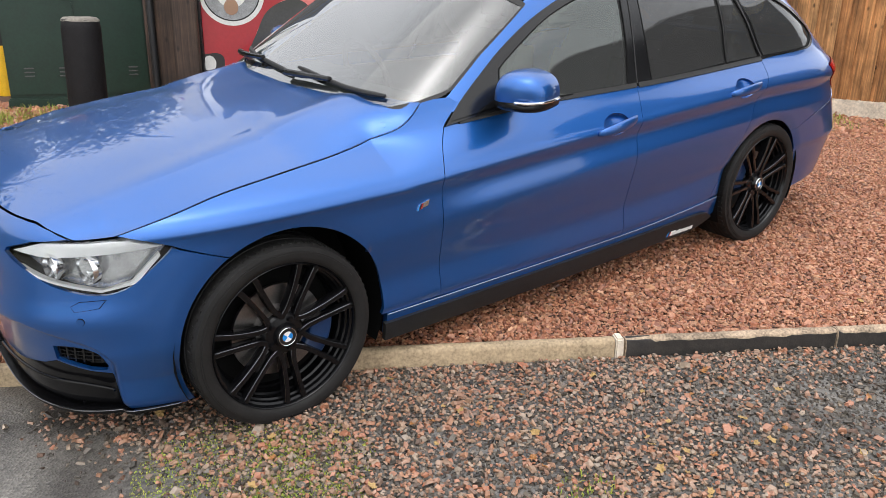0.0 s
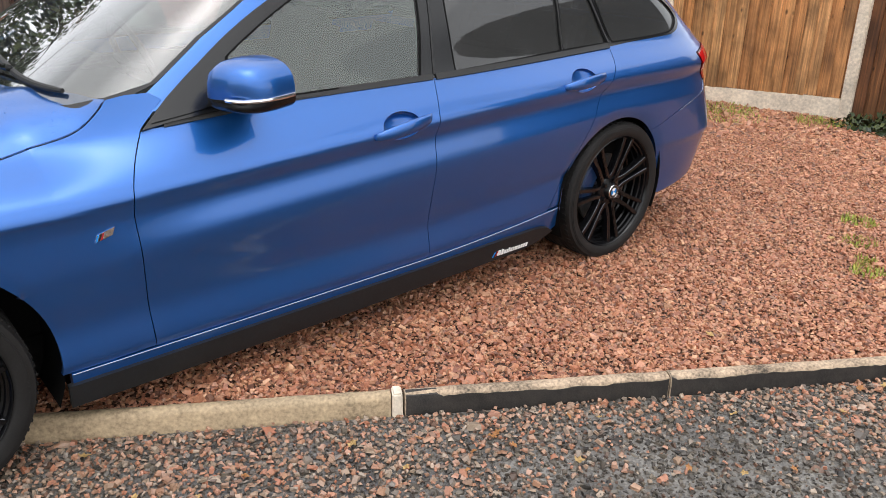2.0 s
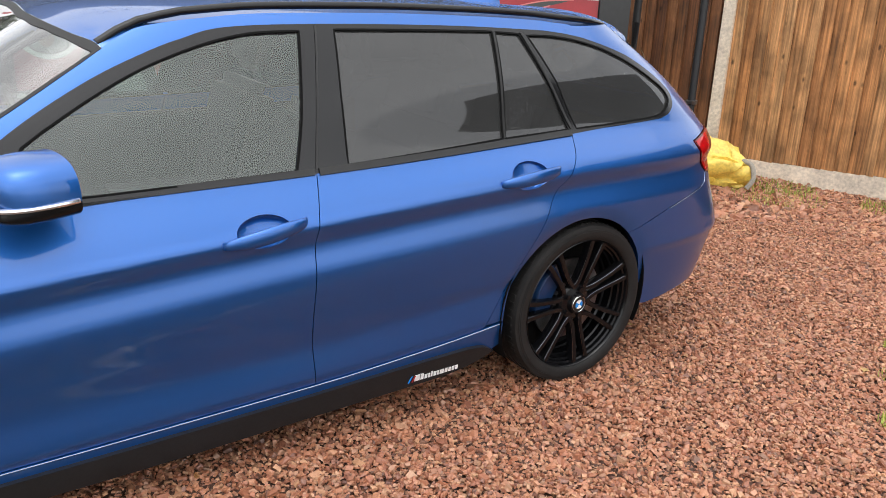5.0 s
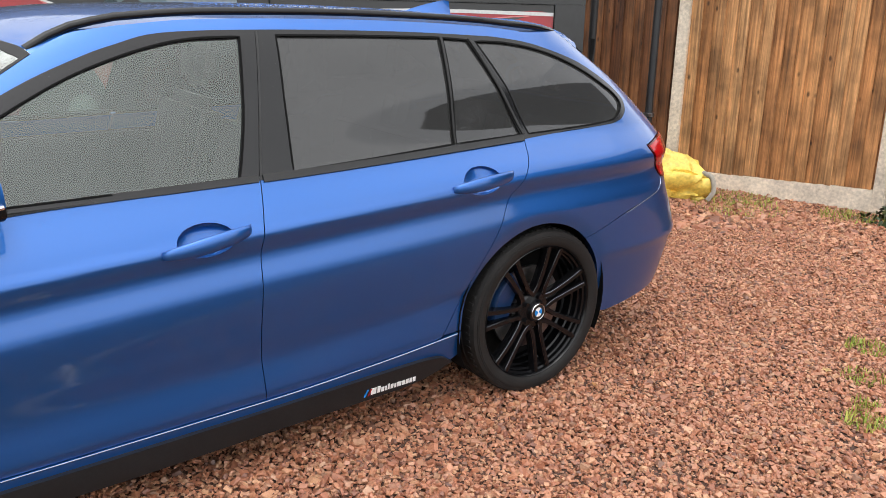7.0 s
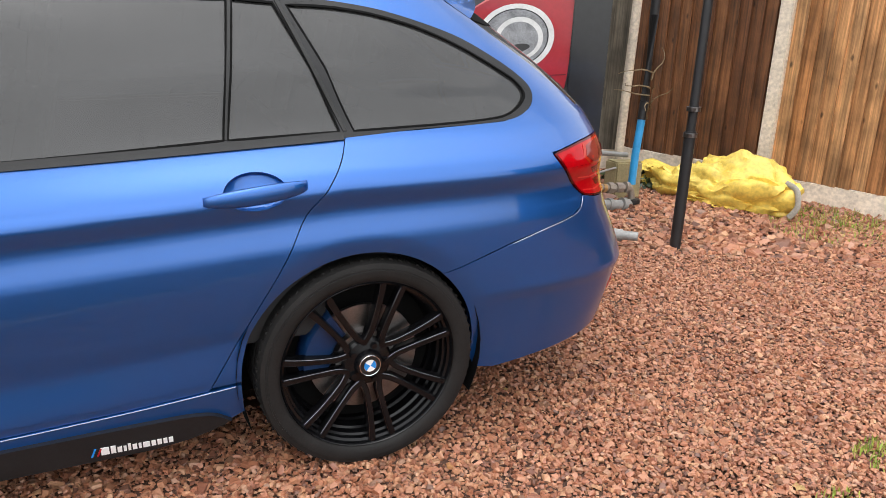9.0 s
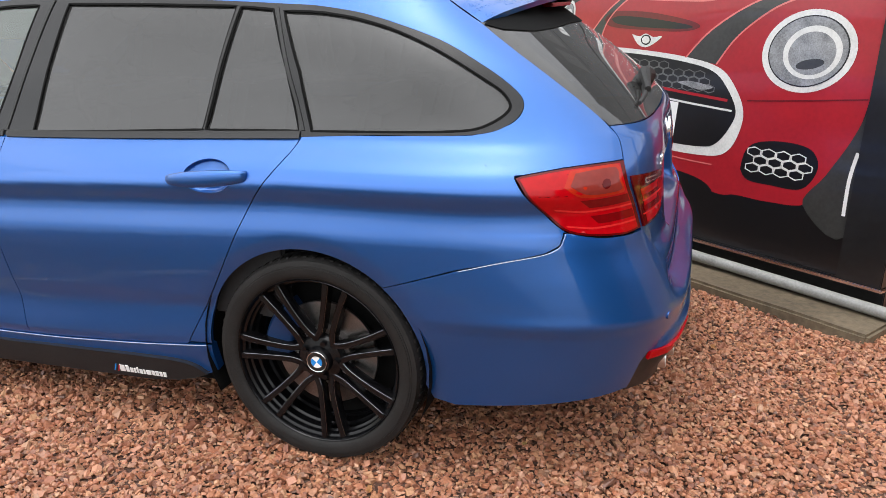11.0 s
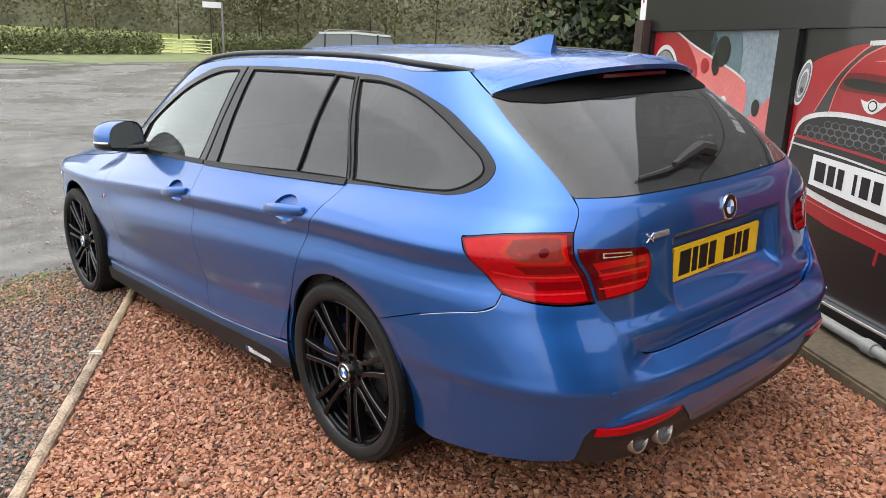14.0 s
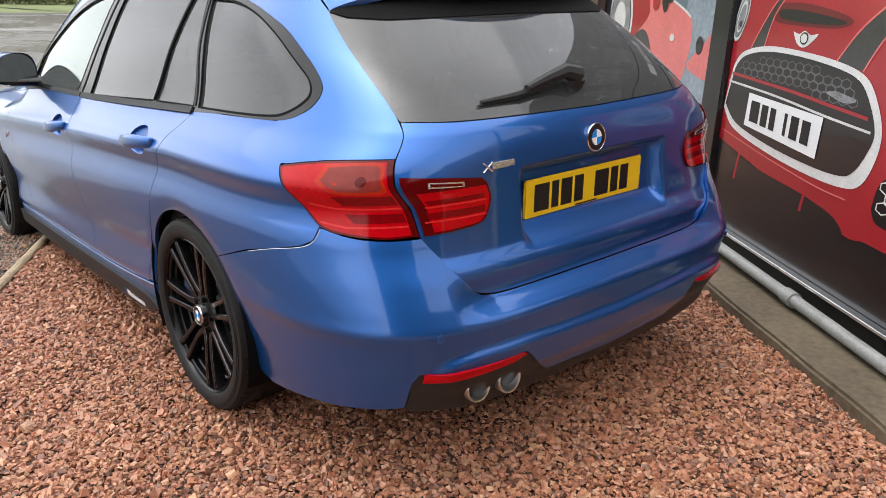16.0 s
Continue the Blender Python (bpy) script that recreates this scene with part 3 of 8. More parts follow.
def lettering(words, x, z, width, height, y, mat, parent, label):
    """Raised flat letters of the built-in font, on the wall's face."""
    cu = bpy.data.curves.new("lettering", "FONT")
    cu.body, cu.size, cu.extrude = words, 1.0, 0.002
    tmp = bpy.data.objects.new("lettering", cu)
    me = bpy.data.meshes.new_from_object(tmp)
    bpy.data.objects.remove(tmp)
    co = np.empty(len(me.vertices) * 3)
    me.vertices.foreach_get("co", co)
    co = co.reshape(-1, 3)
    lo, hi = co.min(0), co.max(0)
    k = (co - lo) / (hi - lo)
    me.vertices.foreach_set("co", np.stack([x + width * k[:, 0], y - 0.003 * k[:, 2], z + height * k[:, 1]], 1).ravel())
    me.materials.append(mat)
    me.update()
    ob = new("lettering", me)
    ob.parent = parent
    return tagged(ob, label)


lettering("BE MORE", 1.455, 1.735, 0.47, 0.092, -0.0365, WHITE, wall, "white slogan lettering")
for x, w in ((1.965, 0.052), (2.026, 0.018), (2.054, 0.052), (2.114, 0.050)):
    bm = bmesh.new()
    box(bm, x, -0.041, 1.735, x + w, -0.034, 1.827, 0.003)
    part("sign_bar", bm, WHITE, wall, "white lettering bar")

# slab, pipe along the wall
bm = bmesh.new()
box(bm, -0.9, -0.30, -0.15, 3.72, 0.05, 0.115, 0.012)
bmesh.ops.subdivide_edges(bm, edges=[e for e in bm.edges if e.calc_length() > 1], cuts=40)
for v in bm.verts:
    w_ = WALL @ v.co
    v.co.z += 0.006 * noise.noise(v.co * 3) + (float(bed(w_.x, w_.y)) + 0.050 - 0.115 if v.co.z > 0 else 0)
    v.co.y += 0.006 * noise.noise(v.co * 5)
slab = part("slab", bm, SLAB, None, smooth=False)
slab.matrix_world = WALL
tagged(slab, "dirty concrete footing strip under the poster wall", "slab", kind="structure")
bm = bmesh.new()
tube(bm, [(-0.5, -0.085, 0.225), (3.9, -0.085, 0.19)], 0.026, 14)
pipe = part("drain_pipe", bm, PVC, None)
pipe.matrix_world = WALL
tagged(pipe, "grey plastic pipe running along the wall foot", "pipe")
for x in (0.6, 2.62, 3.78):
    bm = bmesh.new()
    cyl(bm, (x - 0.035, -0.085, 0.221 - 0.008 * x), (x + 0.035, -0.085, 0.2205 - 0.008 * x), 0.034, seg=18)
    part("pipe_socket", bm, PVC, pipe)

# ---- posters: flat prints built from flat shapes ----
P_RED = plain("poster_red", (0.52, 0.018, 0.030), 0.3, coat=0.5, vary=0.12, scale=5)
P_PINK = plain("poster_faded_red", (0.62, 0.16, 0.15), 0.35, coat=0.4, vary=0.15, scale=5)
P_DARK = plain("poster_dark_red", (0.20, 0.008, 0.014), 0.3, coat=0.5, vary=0.15, scale=5)
P_BLACK = plain("poster_black", (0.012, 0.011, 0.012), 0.3, coat=0.5, vary=0.2, scale=4)
P_GREY = plain("poster_charcoal", (0.055, 0.055, 0.052), 0.3, coat=0.5, vary=0.25, scale=6)
P_SILVER = plain("poster_silver", (0.62, 0.62, 0.60), 0.3, coat=0.5, vary=0.15, scale=9)
P_GLASS = plain("poster_lamp_grey", (0.36, 0.37, 0.38), 0.3, coat=0.5, vary=0.5, scale=14)
P_SKY = plain("poster_pale_sky", (0.38, 0.46, 0.52), 0.3, coat=0.5, vary=0.35, scale=3)
P_TEAL = plain("poster_teal_glass", (0.16, 0.25, 0.28), 0.3, coat=0.5, vary=0.2, scale=5)
P_MESH = plain("poster_mesh_grey", (0.17, 0.17, 0.17), 0.3, coat=0.5, vary=0.3, scale=20)
P_ORANGE = plain("poster_orange", (0.46, 0.26, 0.16), 0.3, coat=0.5, vary=0.1)


def poster(x0, x1, mat, label):
    bm = bmesh.new()
    box(bm, x0, -0.004, 0.272, x1, 0.018, 1.583)
    ob = part("poster", bm, mat, None, smooth=False)
    ob.matrix_world = WALL
    return tagged(ob, label, "poster", "wall posters")


def flat(parent, pts, layer, mat, name="printed_shape", clip=None):
    pts = np.asarray(pts, float)
    if clip:
        pts = np.stack([pts[:, 0].clip(*clip), pts[:, 1].clip(0.275, 1.58)], 1)
    keep = [0] + [i for i in range(1, len(pts)) if np.abs(pts[i] - pts[i - 1]).max() > 1e-4]
    pts = pts[keep]
    e = [(i, (i + 1) % len(pts)) for i in range(len(pts))]
    v, _, tri, *_ = delaunay_2d_cdt([Vector(p) for p in pts], e, [], 0, 1e-5)
    v = np.array([tuple(q) for q in v])
    tri = np.array([tuple(t) for t in tri])
    tri = tri[inside(pts, v[tri].mean(1))]
    y = -0.004 - 0.0012 * layer
    f = [tuple(t) for t in tri]
    ob = obj(name, [(a, y, b) for a, b in v], f, mat, parent, smooth=False)
    return ob


def loop(pts, n=5):
    return smooth_line(list(pts) + [pts[0]], n)[:-1]


def ring(cx, cz, rx, rz, tilt=0.0, n=40):
    a = np.linspace(0, 2 * math.pi, n + 1)[:-1]
    c, s = math.cos(radians(tilt)), math.sin(radians(tilt))
    return [(cx + rx * math.cos(t) * c - rz * math.sin(t) * s, cz + rx * math.cos(t) * s + rz * math.sin(t) * c) for t in a]


def band(pts, w):
    """A strip of width w along points."""
    p = np.asarray(smooth_line(pts, 6))
    t = np.gradient(p, axis=0)
    n = np.stack([-t[:, 1], t[:, 0]], 1) / np.linalg.norm(t, axis=1, keepdims=True)
    return list(map(tuple, p + n * w / 2)) + list(map(tuple, (p - n * w / 2)[::-1]))


def hexes(parent, poly, size, layer, mat, squash=0.6):
    """Honeycomb outlines inside a patch."""
    poly = np.asarray(poly)
    lo, hi = poly.min(0), poly.max(0)
    bm = bmesh.new()
    y = -0.004 - 0.0012 * layer
    j, z = 0, lo[1]
    while z < hi[1]:
        x = lo[0] + (size * 0.87 if j % 2 else 0)
        while x < hi[0]:
            if inside(poly, [(x, z)])[0]:
                o = [bm.verts.new((x + size * math.cos(a), y, z + size * squash * math.sin(a))) for a in np.radians(np.arange(30, 390, 60))]
                q = [bm.verts.new((x + size * 0.84 * math.cos(a), y, z + size * squash * 0.78 * math.sin(a))) for a in np.radians(np.arange(30, 390, 60))]
                for k in range(6):
                    bm.faces.new((o[k], o[(k + 1) % 6], q[(k + 1) % 6], q[k]))
            x += size * 1.74
        z += size * squash * 1.5
        j += 1
    return tagged(part("printed_mesh", bm, mat, parent, smooth=False), "honeycomb grille print", kind="stuff")


C2 = (1.608, 3.43)
p2 = poster(1.607, 3.432, P_BLACK, "poster of a red hatchback front with black stripes")
flat(p2, loop([(1.61, 0.70), (1.61, 1.17), (1.625, 1.31), (1.71, 1.41), (1.92, 1.475), (2.15, 1.515), (2.6, 1.525), (3.0, 1.52), (3.43, 1.515), (3.43, 1.12), (3.40, 0.90), (3.33, 0.72), (3.24, 0.56), (3.05, 0.53), (2.88, 0.53), (2.74, 0.52), (2.2, 0.6)]), 1, P_RED, clip=C2)
flat(p2, loop([(1.63, 0.70), (2.0, 0.63), (2.46, 0.60), (2.70, 0.56), (2.71, 0.48), (2.2, 0.42), (1.62, 0.45)]), 2, P_BLACK, clip=C2)
flat(p2, band([(2.15, 1.515), (2.6, 1.53), (3.0, 1.53), (3.43, 1.525)], 0.022), 3, P_SILVER, clip=C2)
flat(p2, smooth_line([(2.17, 1.51), (2.08, 1.46), (1.94, 1.35), (1.80, 1.17)], 5) + smooth_line([(1.92, 1.17), (1.98, 1.33), (2.12, 1.45), (2.28, 1.51)], 5), 2, P_GREY, "printed_stripe", C2)
flat(p2, smooth_line([(2.50, 1.16), (2.63, 1.30), (2.83, 1.425), (3.04, 1.49), (3.27, 1.512)], 5) + smooth_line([(3.12, 1.47), (2.95, 1.41), (2.78, 1.28), (2.68, 1.14)], 5), 2, P_GREY, "printed_stripe", C2)
for b in ([(2.17, 1.51), (2.08, 1.46), (1.94, 1.35), (1.80, 1.17)], [(1.92, 1.17), (1.98, 1.33), (2.12, 1.45), (2.28, 1.51)], [(2.50, 1.16), (2.63, 1.30), (2.83, 1.425), (3.04, 1.49), (3.27, 1.512)], [(3.12, 1.47), (2.95, 1.41), (2.78, 1.28), (2.68, 1.14)]):
    flat(p2, band(b, 0.008), 3, P_PINK, "printed_line", C2)
flat(p2, loop([(1.95, 1.33), (2.02, 1.375), (2.25, 1.375), (2.50, 1.34), (2.56, 1.31), (2.45, 1.285), (2.2, 1.285), (2.0, 1.295)]), 2, P_DARK, "printed_scoop", C2)
flat(p2, loop([(2.0, 1.335), (2.06, 1.352), (2.25, 1.345), (2.50, 1.318), (2.48, 1.30), (2.25, 1.298), (2.05, 1.31)]), 3, P_BLACK, "printed_scoop", C2)
flat(p2, loop([(2.2, 1.435), (2.5, 1.46), (2.72, 1.475), (2.62, 1.435), (2.45, 1.43)]), 2, P_PINK, clip=C2)
flat(p2, ring(2.245, 1.236, 0.032, 0.026), 4, P_BLACK, "printed_badge", C2)
flat(p2, ring(2.245, 1.236, 0.024, 0.019), 5, P_SILVER, "printed_badge", C2)
flat(p2, loop([(2.15, 1.262), (2.20, 1.252), (2.24, 1.268), (2.29, 1.252), (2.345, 1.258), (2.29, 1.215), (2.24, 1.198), (2.19, 1.215)], 3), 3, P_SILVER, "printed_badge", C2)
GO = [(1.615, 0.86), (1.64, 1.0), (1.67, 1.09), (1.75, 1.15), (1.95, 1.185), (2.2, 1.185), (2.5, 1.165), (2.70, 1.125), (2.80, 1.04), (2.86, 0.93), (2.85, 0.82), (2.80, 0.73), (2.70, 0.695), (2.45, 0.69), (2.1, 0.715), (1.75, 0.77)]
flat(p2, loop(GO), 3, P_SILVER, "printed_surround", C2)
GI = [(1.63, 0.88), (1.66, 1.0), (1.69, 1.08), (1.77, 1.13), (1.95, 1.16), (2.2, 1.162), (2.5, 1.14), (2.67, 1.105), (2.76, 1.03), (2.82, 0.93), (2.80, 0.85), (2.74, 0.765), (2.66, 0.735), (2.45, 0.73), (2.1, 0.75), (1.77, 0.80)]
flat(p2, loop(GI), 4, P_BLACK, "printed_grille", C2)
hexes(p2, [(1.72, 1.05), (1.80, 1.11), (2.2, 1.14), (2.6, 1.10), (2.72, 1.02), (2.4, 1.02), (2.0, 1.04)], 0.036, 5, P_MESH)
flat(p2, band([(1.66, 1.035), (2.2, 1.012), (2.5, 0.992), (2.77, 0.975)], 0.014), 6, P_RED, "printed_line", C2)
flat(p2, band([(1.64, 0.995), (2.1, 0.975), (2.5, 0.945), (2.80, 0.928)], 0.010), 6, P_SILVER, "printed_line", C2)
flat(p2, loop([(2.47, 1.038), (2.55, 1.05), (2.68, 1.03), (2.60, 1.012)]), 6, P_GLASS, "printed_badge", C2)
flat(p2, [(1.865, 0.962), (2.495, 0.938), (2.487, 0.765), (1.858, 0.806)], 7, WHITE, "printed_plate", C2)
for x, w in ((1.90, 0.085), (2.005, 0.06), (2.085, 0.05), (2.21, 0.025), (2.265, 0.065), (2.355, 0.065)):
    k = -0.05 * (x - 1.9)
    flat(p2, [(x, 0.93 + k), (x + w, 0.928 + k), (x + w, 0.828 + k), (x, 0.832 + k)], 8, BLACK_PRINT, "printed_bar", C2)
flat(p2, loop([(2.885, 0.66), (2.90, 0.75), (2.96, 0.80), (3.10, 0.82), (3.22, 0.80), (3.26, 0.72), (3.20, 0.62), (3.05, 0.61), (2.93, 0.615)]), 2, P_BLACK, "printed_grille", C2)
hexes(p2, [(2.91, 0.66), (2.93, 0.75), (3.0, 0.79), (3.18, 0.79), (3.22, 0.72), (3.16, 0.64)], 0.042, 3, P_SILVER)
flat(p2, band([(1.64, 0.75), (2.05, 0.70), (2.5, 0.66), (2.73, 0.655)], 0.006), 4, P_PINK, "printed_line", C2)
for x in (1.84, 2.45):
    flat(p2, [(x, 0.66), (x + 0.02, 0.66), (x, 0.53), (x - 0.02, 0.53)], 3, P_RED, "printed_line", C2)
flat(p2, band([(2.87, 0.985), (3.03, 1.0), (3.42, 1.045)], 0.006), 3, P_DARK, "printed_line", C2)
for cx, cz, rx, rz, tl in ((3.125, 1.225, 0.215, 0.178, 12), (1.665, 1.31, 0.055, 0.125, -18)):
    flat(p2, ring(cx, cz, rx, rz, tl), 3, P_SILVER, "printed_lamp", C2)
    flat(p2, ring(cx, cz, rx * 0.86, rz * 0.86, tl), 4, P_BLACK, "printed_lamp", C2)
    flat(p2, ring(cx, cz, rx * 0.83, rz * 0.83, tl), 5, P_GLASS, "printed_lamp", C2)
    flat(p2, ring(cx + rx * 0.1, cz - rz * 0.02, rx * 0.62, rz * 0.64, tl), 6, P_SILVER, "printed_lamp", C2)
    flat(p2, ring(cx + rx * 0.1, cz - rz * 0.04, rx * 0.50, rz * 0.52, tl), 6.5, P_GLASS, "printed_lamp", C2)
    flat(p2, ring(cx + rx * 0.1, cz - rz * 0.30, rx * 0.30, rz * 0.12, tl), 7, P_GREY, "printed_lamp", C2)
flat(p2, loop([(3.43, 1.0), (3.38, 0.86), (3.30, 0.70), (3.22, 0.55), (3.43, 0.45)]), 3, P_GREY, clip=C2)
flat(p2, band([(3.42, 0.82), (3.405, 0.70), (3.408, 0.54)], 0.016), 4, WHITE, "printed_line", C2)

C1 = (-0.402, 1.40)
p1 = poster(-0.403, 1.403, P_SKY, "poster of a red hatchback side against a pale sky")
flat(p1, loop([(-0.40, 0.62), (-0.40, 1.58), (-0.05, 1.58), (0.30, 1.49), (0.57, 1.42), (0.90, 1.34), (1.06, 1.28), (1.09, 1.13), (1.0, 0.9), (0.75, 0.65), (0.2, 0.5)], 4), 1, P_PINK, clip=C1)
flat(p1, loop([(-0.40, 0.66), (-0.40, 1.58), (-0.06, 1.58), (0.20, 1.50), (0.40, 1.30), (0.14, 1.12), (0.02, 0.95), (-0.08, 0.72)], 4), 2, P_RED, clip=C1)
flat(p1, loop([(0.0, 1.58), (0.32, 1.485), (0.57, 1.425), (0.60, 1.58)], 3), 2, P_BLACK, clip=C1)
flat(p1, loop([(0.58, 1.58), (0.57, 1.42), (0.92, 1.34), (0.98, 1.33), (0.94, 1.58)], 2), 2, P_TEAL, clip=C1)
flat(p1, band([(0.0, 1.585), (0.30, 1.49), (0.60, 1.415), (0.92, 1.335), (1.06, 1.285)], 0.014), 4, P_SILVER, "printed_line", C1)
flat(p1, loop([(-0.10, 0.70), (0.0, 0.90), (0.10, 1.09), (0.26, 1.18), (0.40, 1.16), (0.52, 1.0), (0.56, 0.75), (0.4, 0.55)]), 3, P_GREY, "printed_arch", C1)
flat(p1, ring(0.36, 0.78, 0.17, 0.25, -8), 4, P_BLACK, "printed_wheel", C1)
flat(p1, ring(0.37, 0.78, 0.11, 0.17, -8), 5, P_GLASS, "printed_wheel", C1)
for r, mt, ly in ((0.255, P_SILVER, 3), (0.222, P_BLACK, 4), (0.212, P_GLASS, 5), (0.12, P_SILVER, 6)):
    flat(p1, ring(-0.165, 1.235, r, r, 0), ly, mt, "printed_lamp", C1)
flat(p1, ring(-0.17, 1.12, 0.055, 0.06), 7, P_ORANGE, "printed_lamp", C1)
flat(p1, loop([(-0.40, 0.76), (-0.30, 0.77), (-0.25, 0.73), (-0.27, 0.62), (-0.40, 0.60)]), 3, P_BLACK, "printed_fog_lamp", C1)
flat(p1, ring(-0.365, 0.69, 0.05, 0.06), 4, P_SILVER, "printed_fog_lamp", C1)
flat(p1, ring(0.73, 1.455, 0.105, 0.095, 20), 5, P_BLACK, "printed_mirror", C1)
flat(p1, loop([(0.62, 1.44), (0.70, 1.36), (0.66, 1.30), (0.60, 1.36)]), 5, P_BLACK, "printed_mirror", C1)
flat(p1, ring(0.50, 1.36, 0.06, 0.05), 4, P_RED, "printed_mirror", C1)
flat(p1, ring(0.82, 1.16, 0.035, 0.022), 4, P_SILVER, "printed_handle", C1)
flat(p1, loop([(1.18, 1.10), (1.24, 1.13), (1.40, 1.22), (1.40, 0.98), (1.20, 0.98), (1.08, 1.02)]), 3, P_PINK, clip=C1)
flat(p1, ring(1.22, 1.14, 0.045, 0.05), 5, P_BLACK, "printed_mirror", C1)
flat(p1, loop([(-0.40, 0.275), (-0.40, 0.62), (0.1, 0.52), (0.7, 0.52), (1.40, 0.60), (1.40, 0.275)], 2), 2, P_GREY, "printed_road", C1)

# ---- fence: boards in panels between concrete posts ----
BOARD = pieces_each("fence_board_brown", [(0.52, 0.22, 0.075), (0.76, 0.40, 0.165), (0.60, 0.27, 0.095), (0.80, 0.45, 0.20), (0.68, 0.33, 0.125)])
BOARD_DARK = pieces_each("fence_board_dark", [(0.18, 0.070, 0.027), (0.29, 0.125, 0.048), (0.22, 0.088, 0.032)])
BOARD_BLACK = pieces_each("timber_near_black", [(0.075, 0.045, 0.030), (0.10, 0.06, 0.04)])
BOARD_GREY = pieces_each("fence_board_grey", [(0.16, 0.135, 0.10), (0.24, 0.21, 0.155), (0.13, 0.11, 0.08)], 0.8)
rnd = random.Random(4)
board_me = []
for k in range(4):
    bm = bmesh.new()
    h = 1.84
    segs = 6
    for i in range(segs + 1):
        z = h * i / segs
        wob = 0.003 * noise.noise(Vector((k * 7.1, z * 2, 0)))
        for x, y in ((0, 0.0), (0.118, -0.020), (0.118, -0.037), (0, -0.005)):
            bm.verts.new((x + wob, y, z))
    bm.verts.ensure_lookup_table()
    for i in range(segs):
        for c in range(4):
            a, b = i * 4 + c, i * 4 + (c + 1) % 4
            bm.faces.new((bm.verts[a], bm.verts[b], bm.verts[b + 4], bm.verts[a + 4]))
    bm.faces.new(bm.verts[-4:]), bm.faces.new(bm.verts[:4])
    bmesh.ops.recalc_face_normals(bm, faces=bm.faces)
    me = bpy.data.meshes.new("board")
    bm.to_mesh(me)
    bm.free()
    board_me.append(me)


def fence_panel(p, q, z0, mat, label, gravel_board=True, post=True, lift=0.20):
    """From post p to post q."""
    p, q = Vector((*p, z0)), Vector((*q, z0))
    run = (q - p).length
    ang = math.degrees(math.atan2(q.y - p.y, q.x - p.x))
    m = pose(p.x, p.y, z0, 0, 0, ang)
    f = empty("fence_panel", m, label, "fence", "fence panels")
    x = 0.035
    k = 0
    while x < run - 0.075:
        b = new("board", board_me[rnd.randrange(4)])
        if not b.data.materials:
            b.data.materials.append(BOARD)
        b.parent = f
        b.matrix_basis = pose(x, 0, lift + rnd.uniform(-0.004, 0.004), rnd.uniform(-0.2, 0.2), rnd.uniform(-0.05, 0.05), rnd.uniform(-0.8, 0.8))
        if mat is not BOARD:
            b.material_slots[0].link = 'OBJECT'
            b.material_slots[0].material = mat
        x += 0.099 + rnd.uniform(-0.004, 0.003)
    bm = bmesh.new()
    box(bm, 0.04, 0.0, lift + 0.25, run - 0.04, 0.035, lift + 0.32)
    part("rail", bm, mat, f)
    bm = bmesh.new()
    box(bm, 0.04, 0.0, lift + 1.15, run - 0.04, 0.035, lift + 1.22)
    part("rail", bm, mat, f)
    if gravel_board:
        bm = bmesh.new()
        box(bm, 0.03, -0.030, -0.12, run - 0.03, 0.015, lift - 0.004, 0.006)
        bmesh.ops.subdivide_edges(bm, edges=[e for e in bm.edges if e.calc_length() > 0.5], cuts=24)
        for v in bm.verts:
            v.co.z += 0.007 * noise.noise(Vector((v.co.x * 5, p.x, 0))) + 0.004 * noise.noise(Vector((v.co.x * 17, p.x, 4)))
        part("gravel_board", bm, CONCRETE_PALE, f, "pale concrete gravel board")
    if post:
        bm = bmesh.new()
        box(bm, -0.05, -0.055, -0.2, 0.05, 0.045, 2.15, 0.008)
        part("fence_post", bm, CONCRETE_PALE, f, "pale concrete post")
    return f


PA, PB = (6.668, 1.553), (7.214, -0.062)
fd = Vector((PB[0] - PA[0], PB[1] - PA[1])).normalized()
fence_panel(PA, PB, 0.105, BOARD, "brown stained closeboard fence panel on a concrete base")
PCn = (PA[0] - fd.x * 1.80 - 0.02, PA[1] - fd.y * 1.80)
fence_panel(PCn, PA, 0.13, BOARD_DARK, "dark brown closeboard fence panel on a concrete base")
fence_panel(PB, (7.20, -1.85), 0.06, BOARD_DARK, "dark brown closeboard fence panel beside ivy", gravel_board=False, lift=0.02)
PE = (PCn[0] - 0.75, PCn[1] + 1.6)
fence_panel(PE, PCn, 0.15, BOARD_GREY, "weathered grey fence panel behind the pipework")
fence_panel((PE[0] - 1.7, PE[1] + 0.6), PE, 0.15, BOARD_GREY, "weathered grey fence panel behind the pipework")
fence_panel((1.62, 4.80), (3.35, 5.1), 0.10, BOARD_DARK, "dark brown closeboard fence panel beside the cabinet", post=False)

fence_panel((5.28, 2.56), (5.99, 2.50), 0.15, BOARD_GREY, "weathered grey fence panel behind the pipework", post=False)
bm = bmesh.new()
cyl(bm, (5.93, 2.38, 0.05), (5.85, 2.22, 2.3), 0.036, seg=14)
tagged(part("pale_post", bm, CONCRETE_PALE, None), "thin pale post leaning by the grey fence", "post")

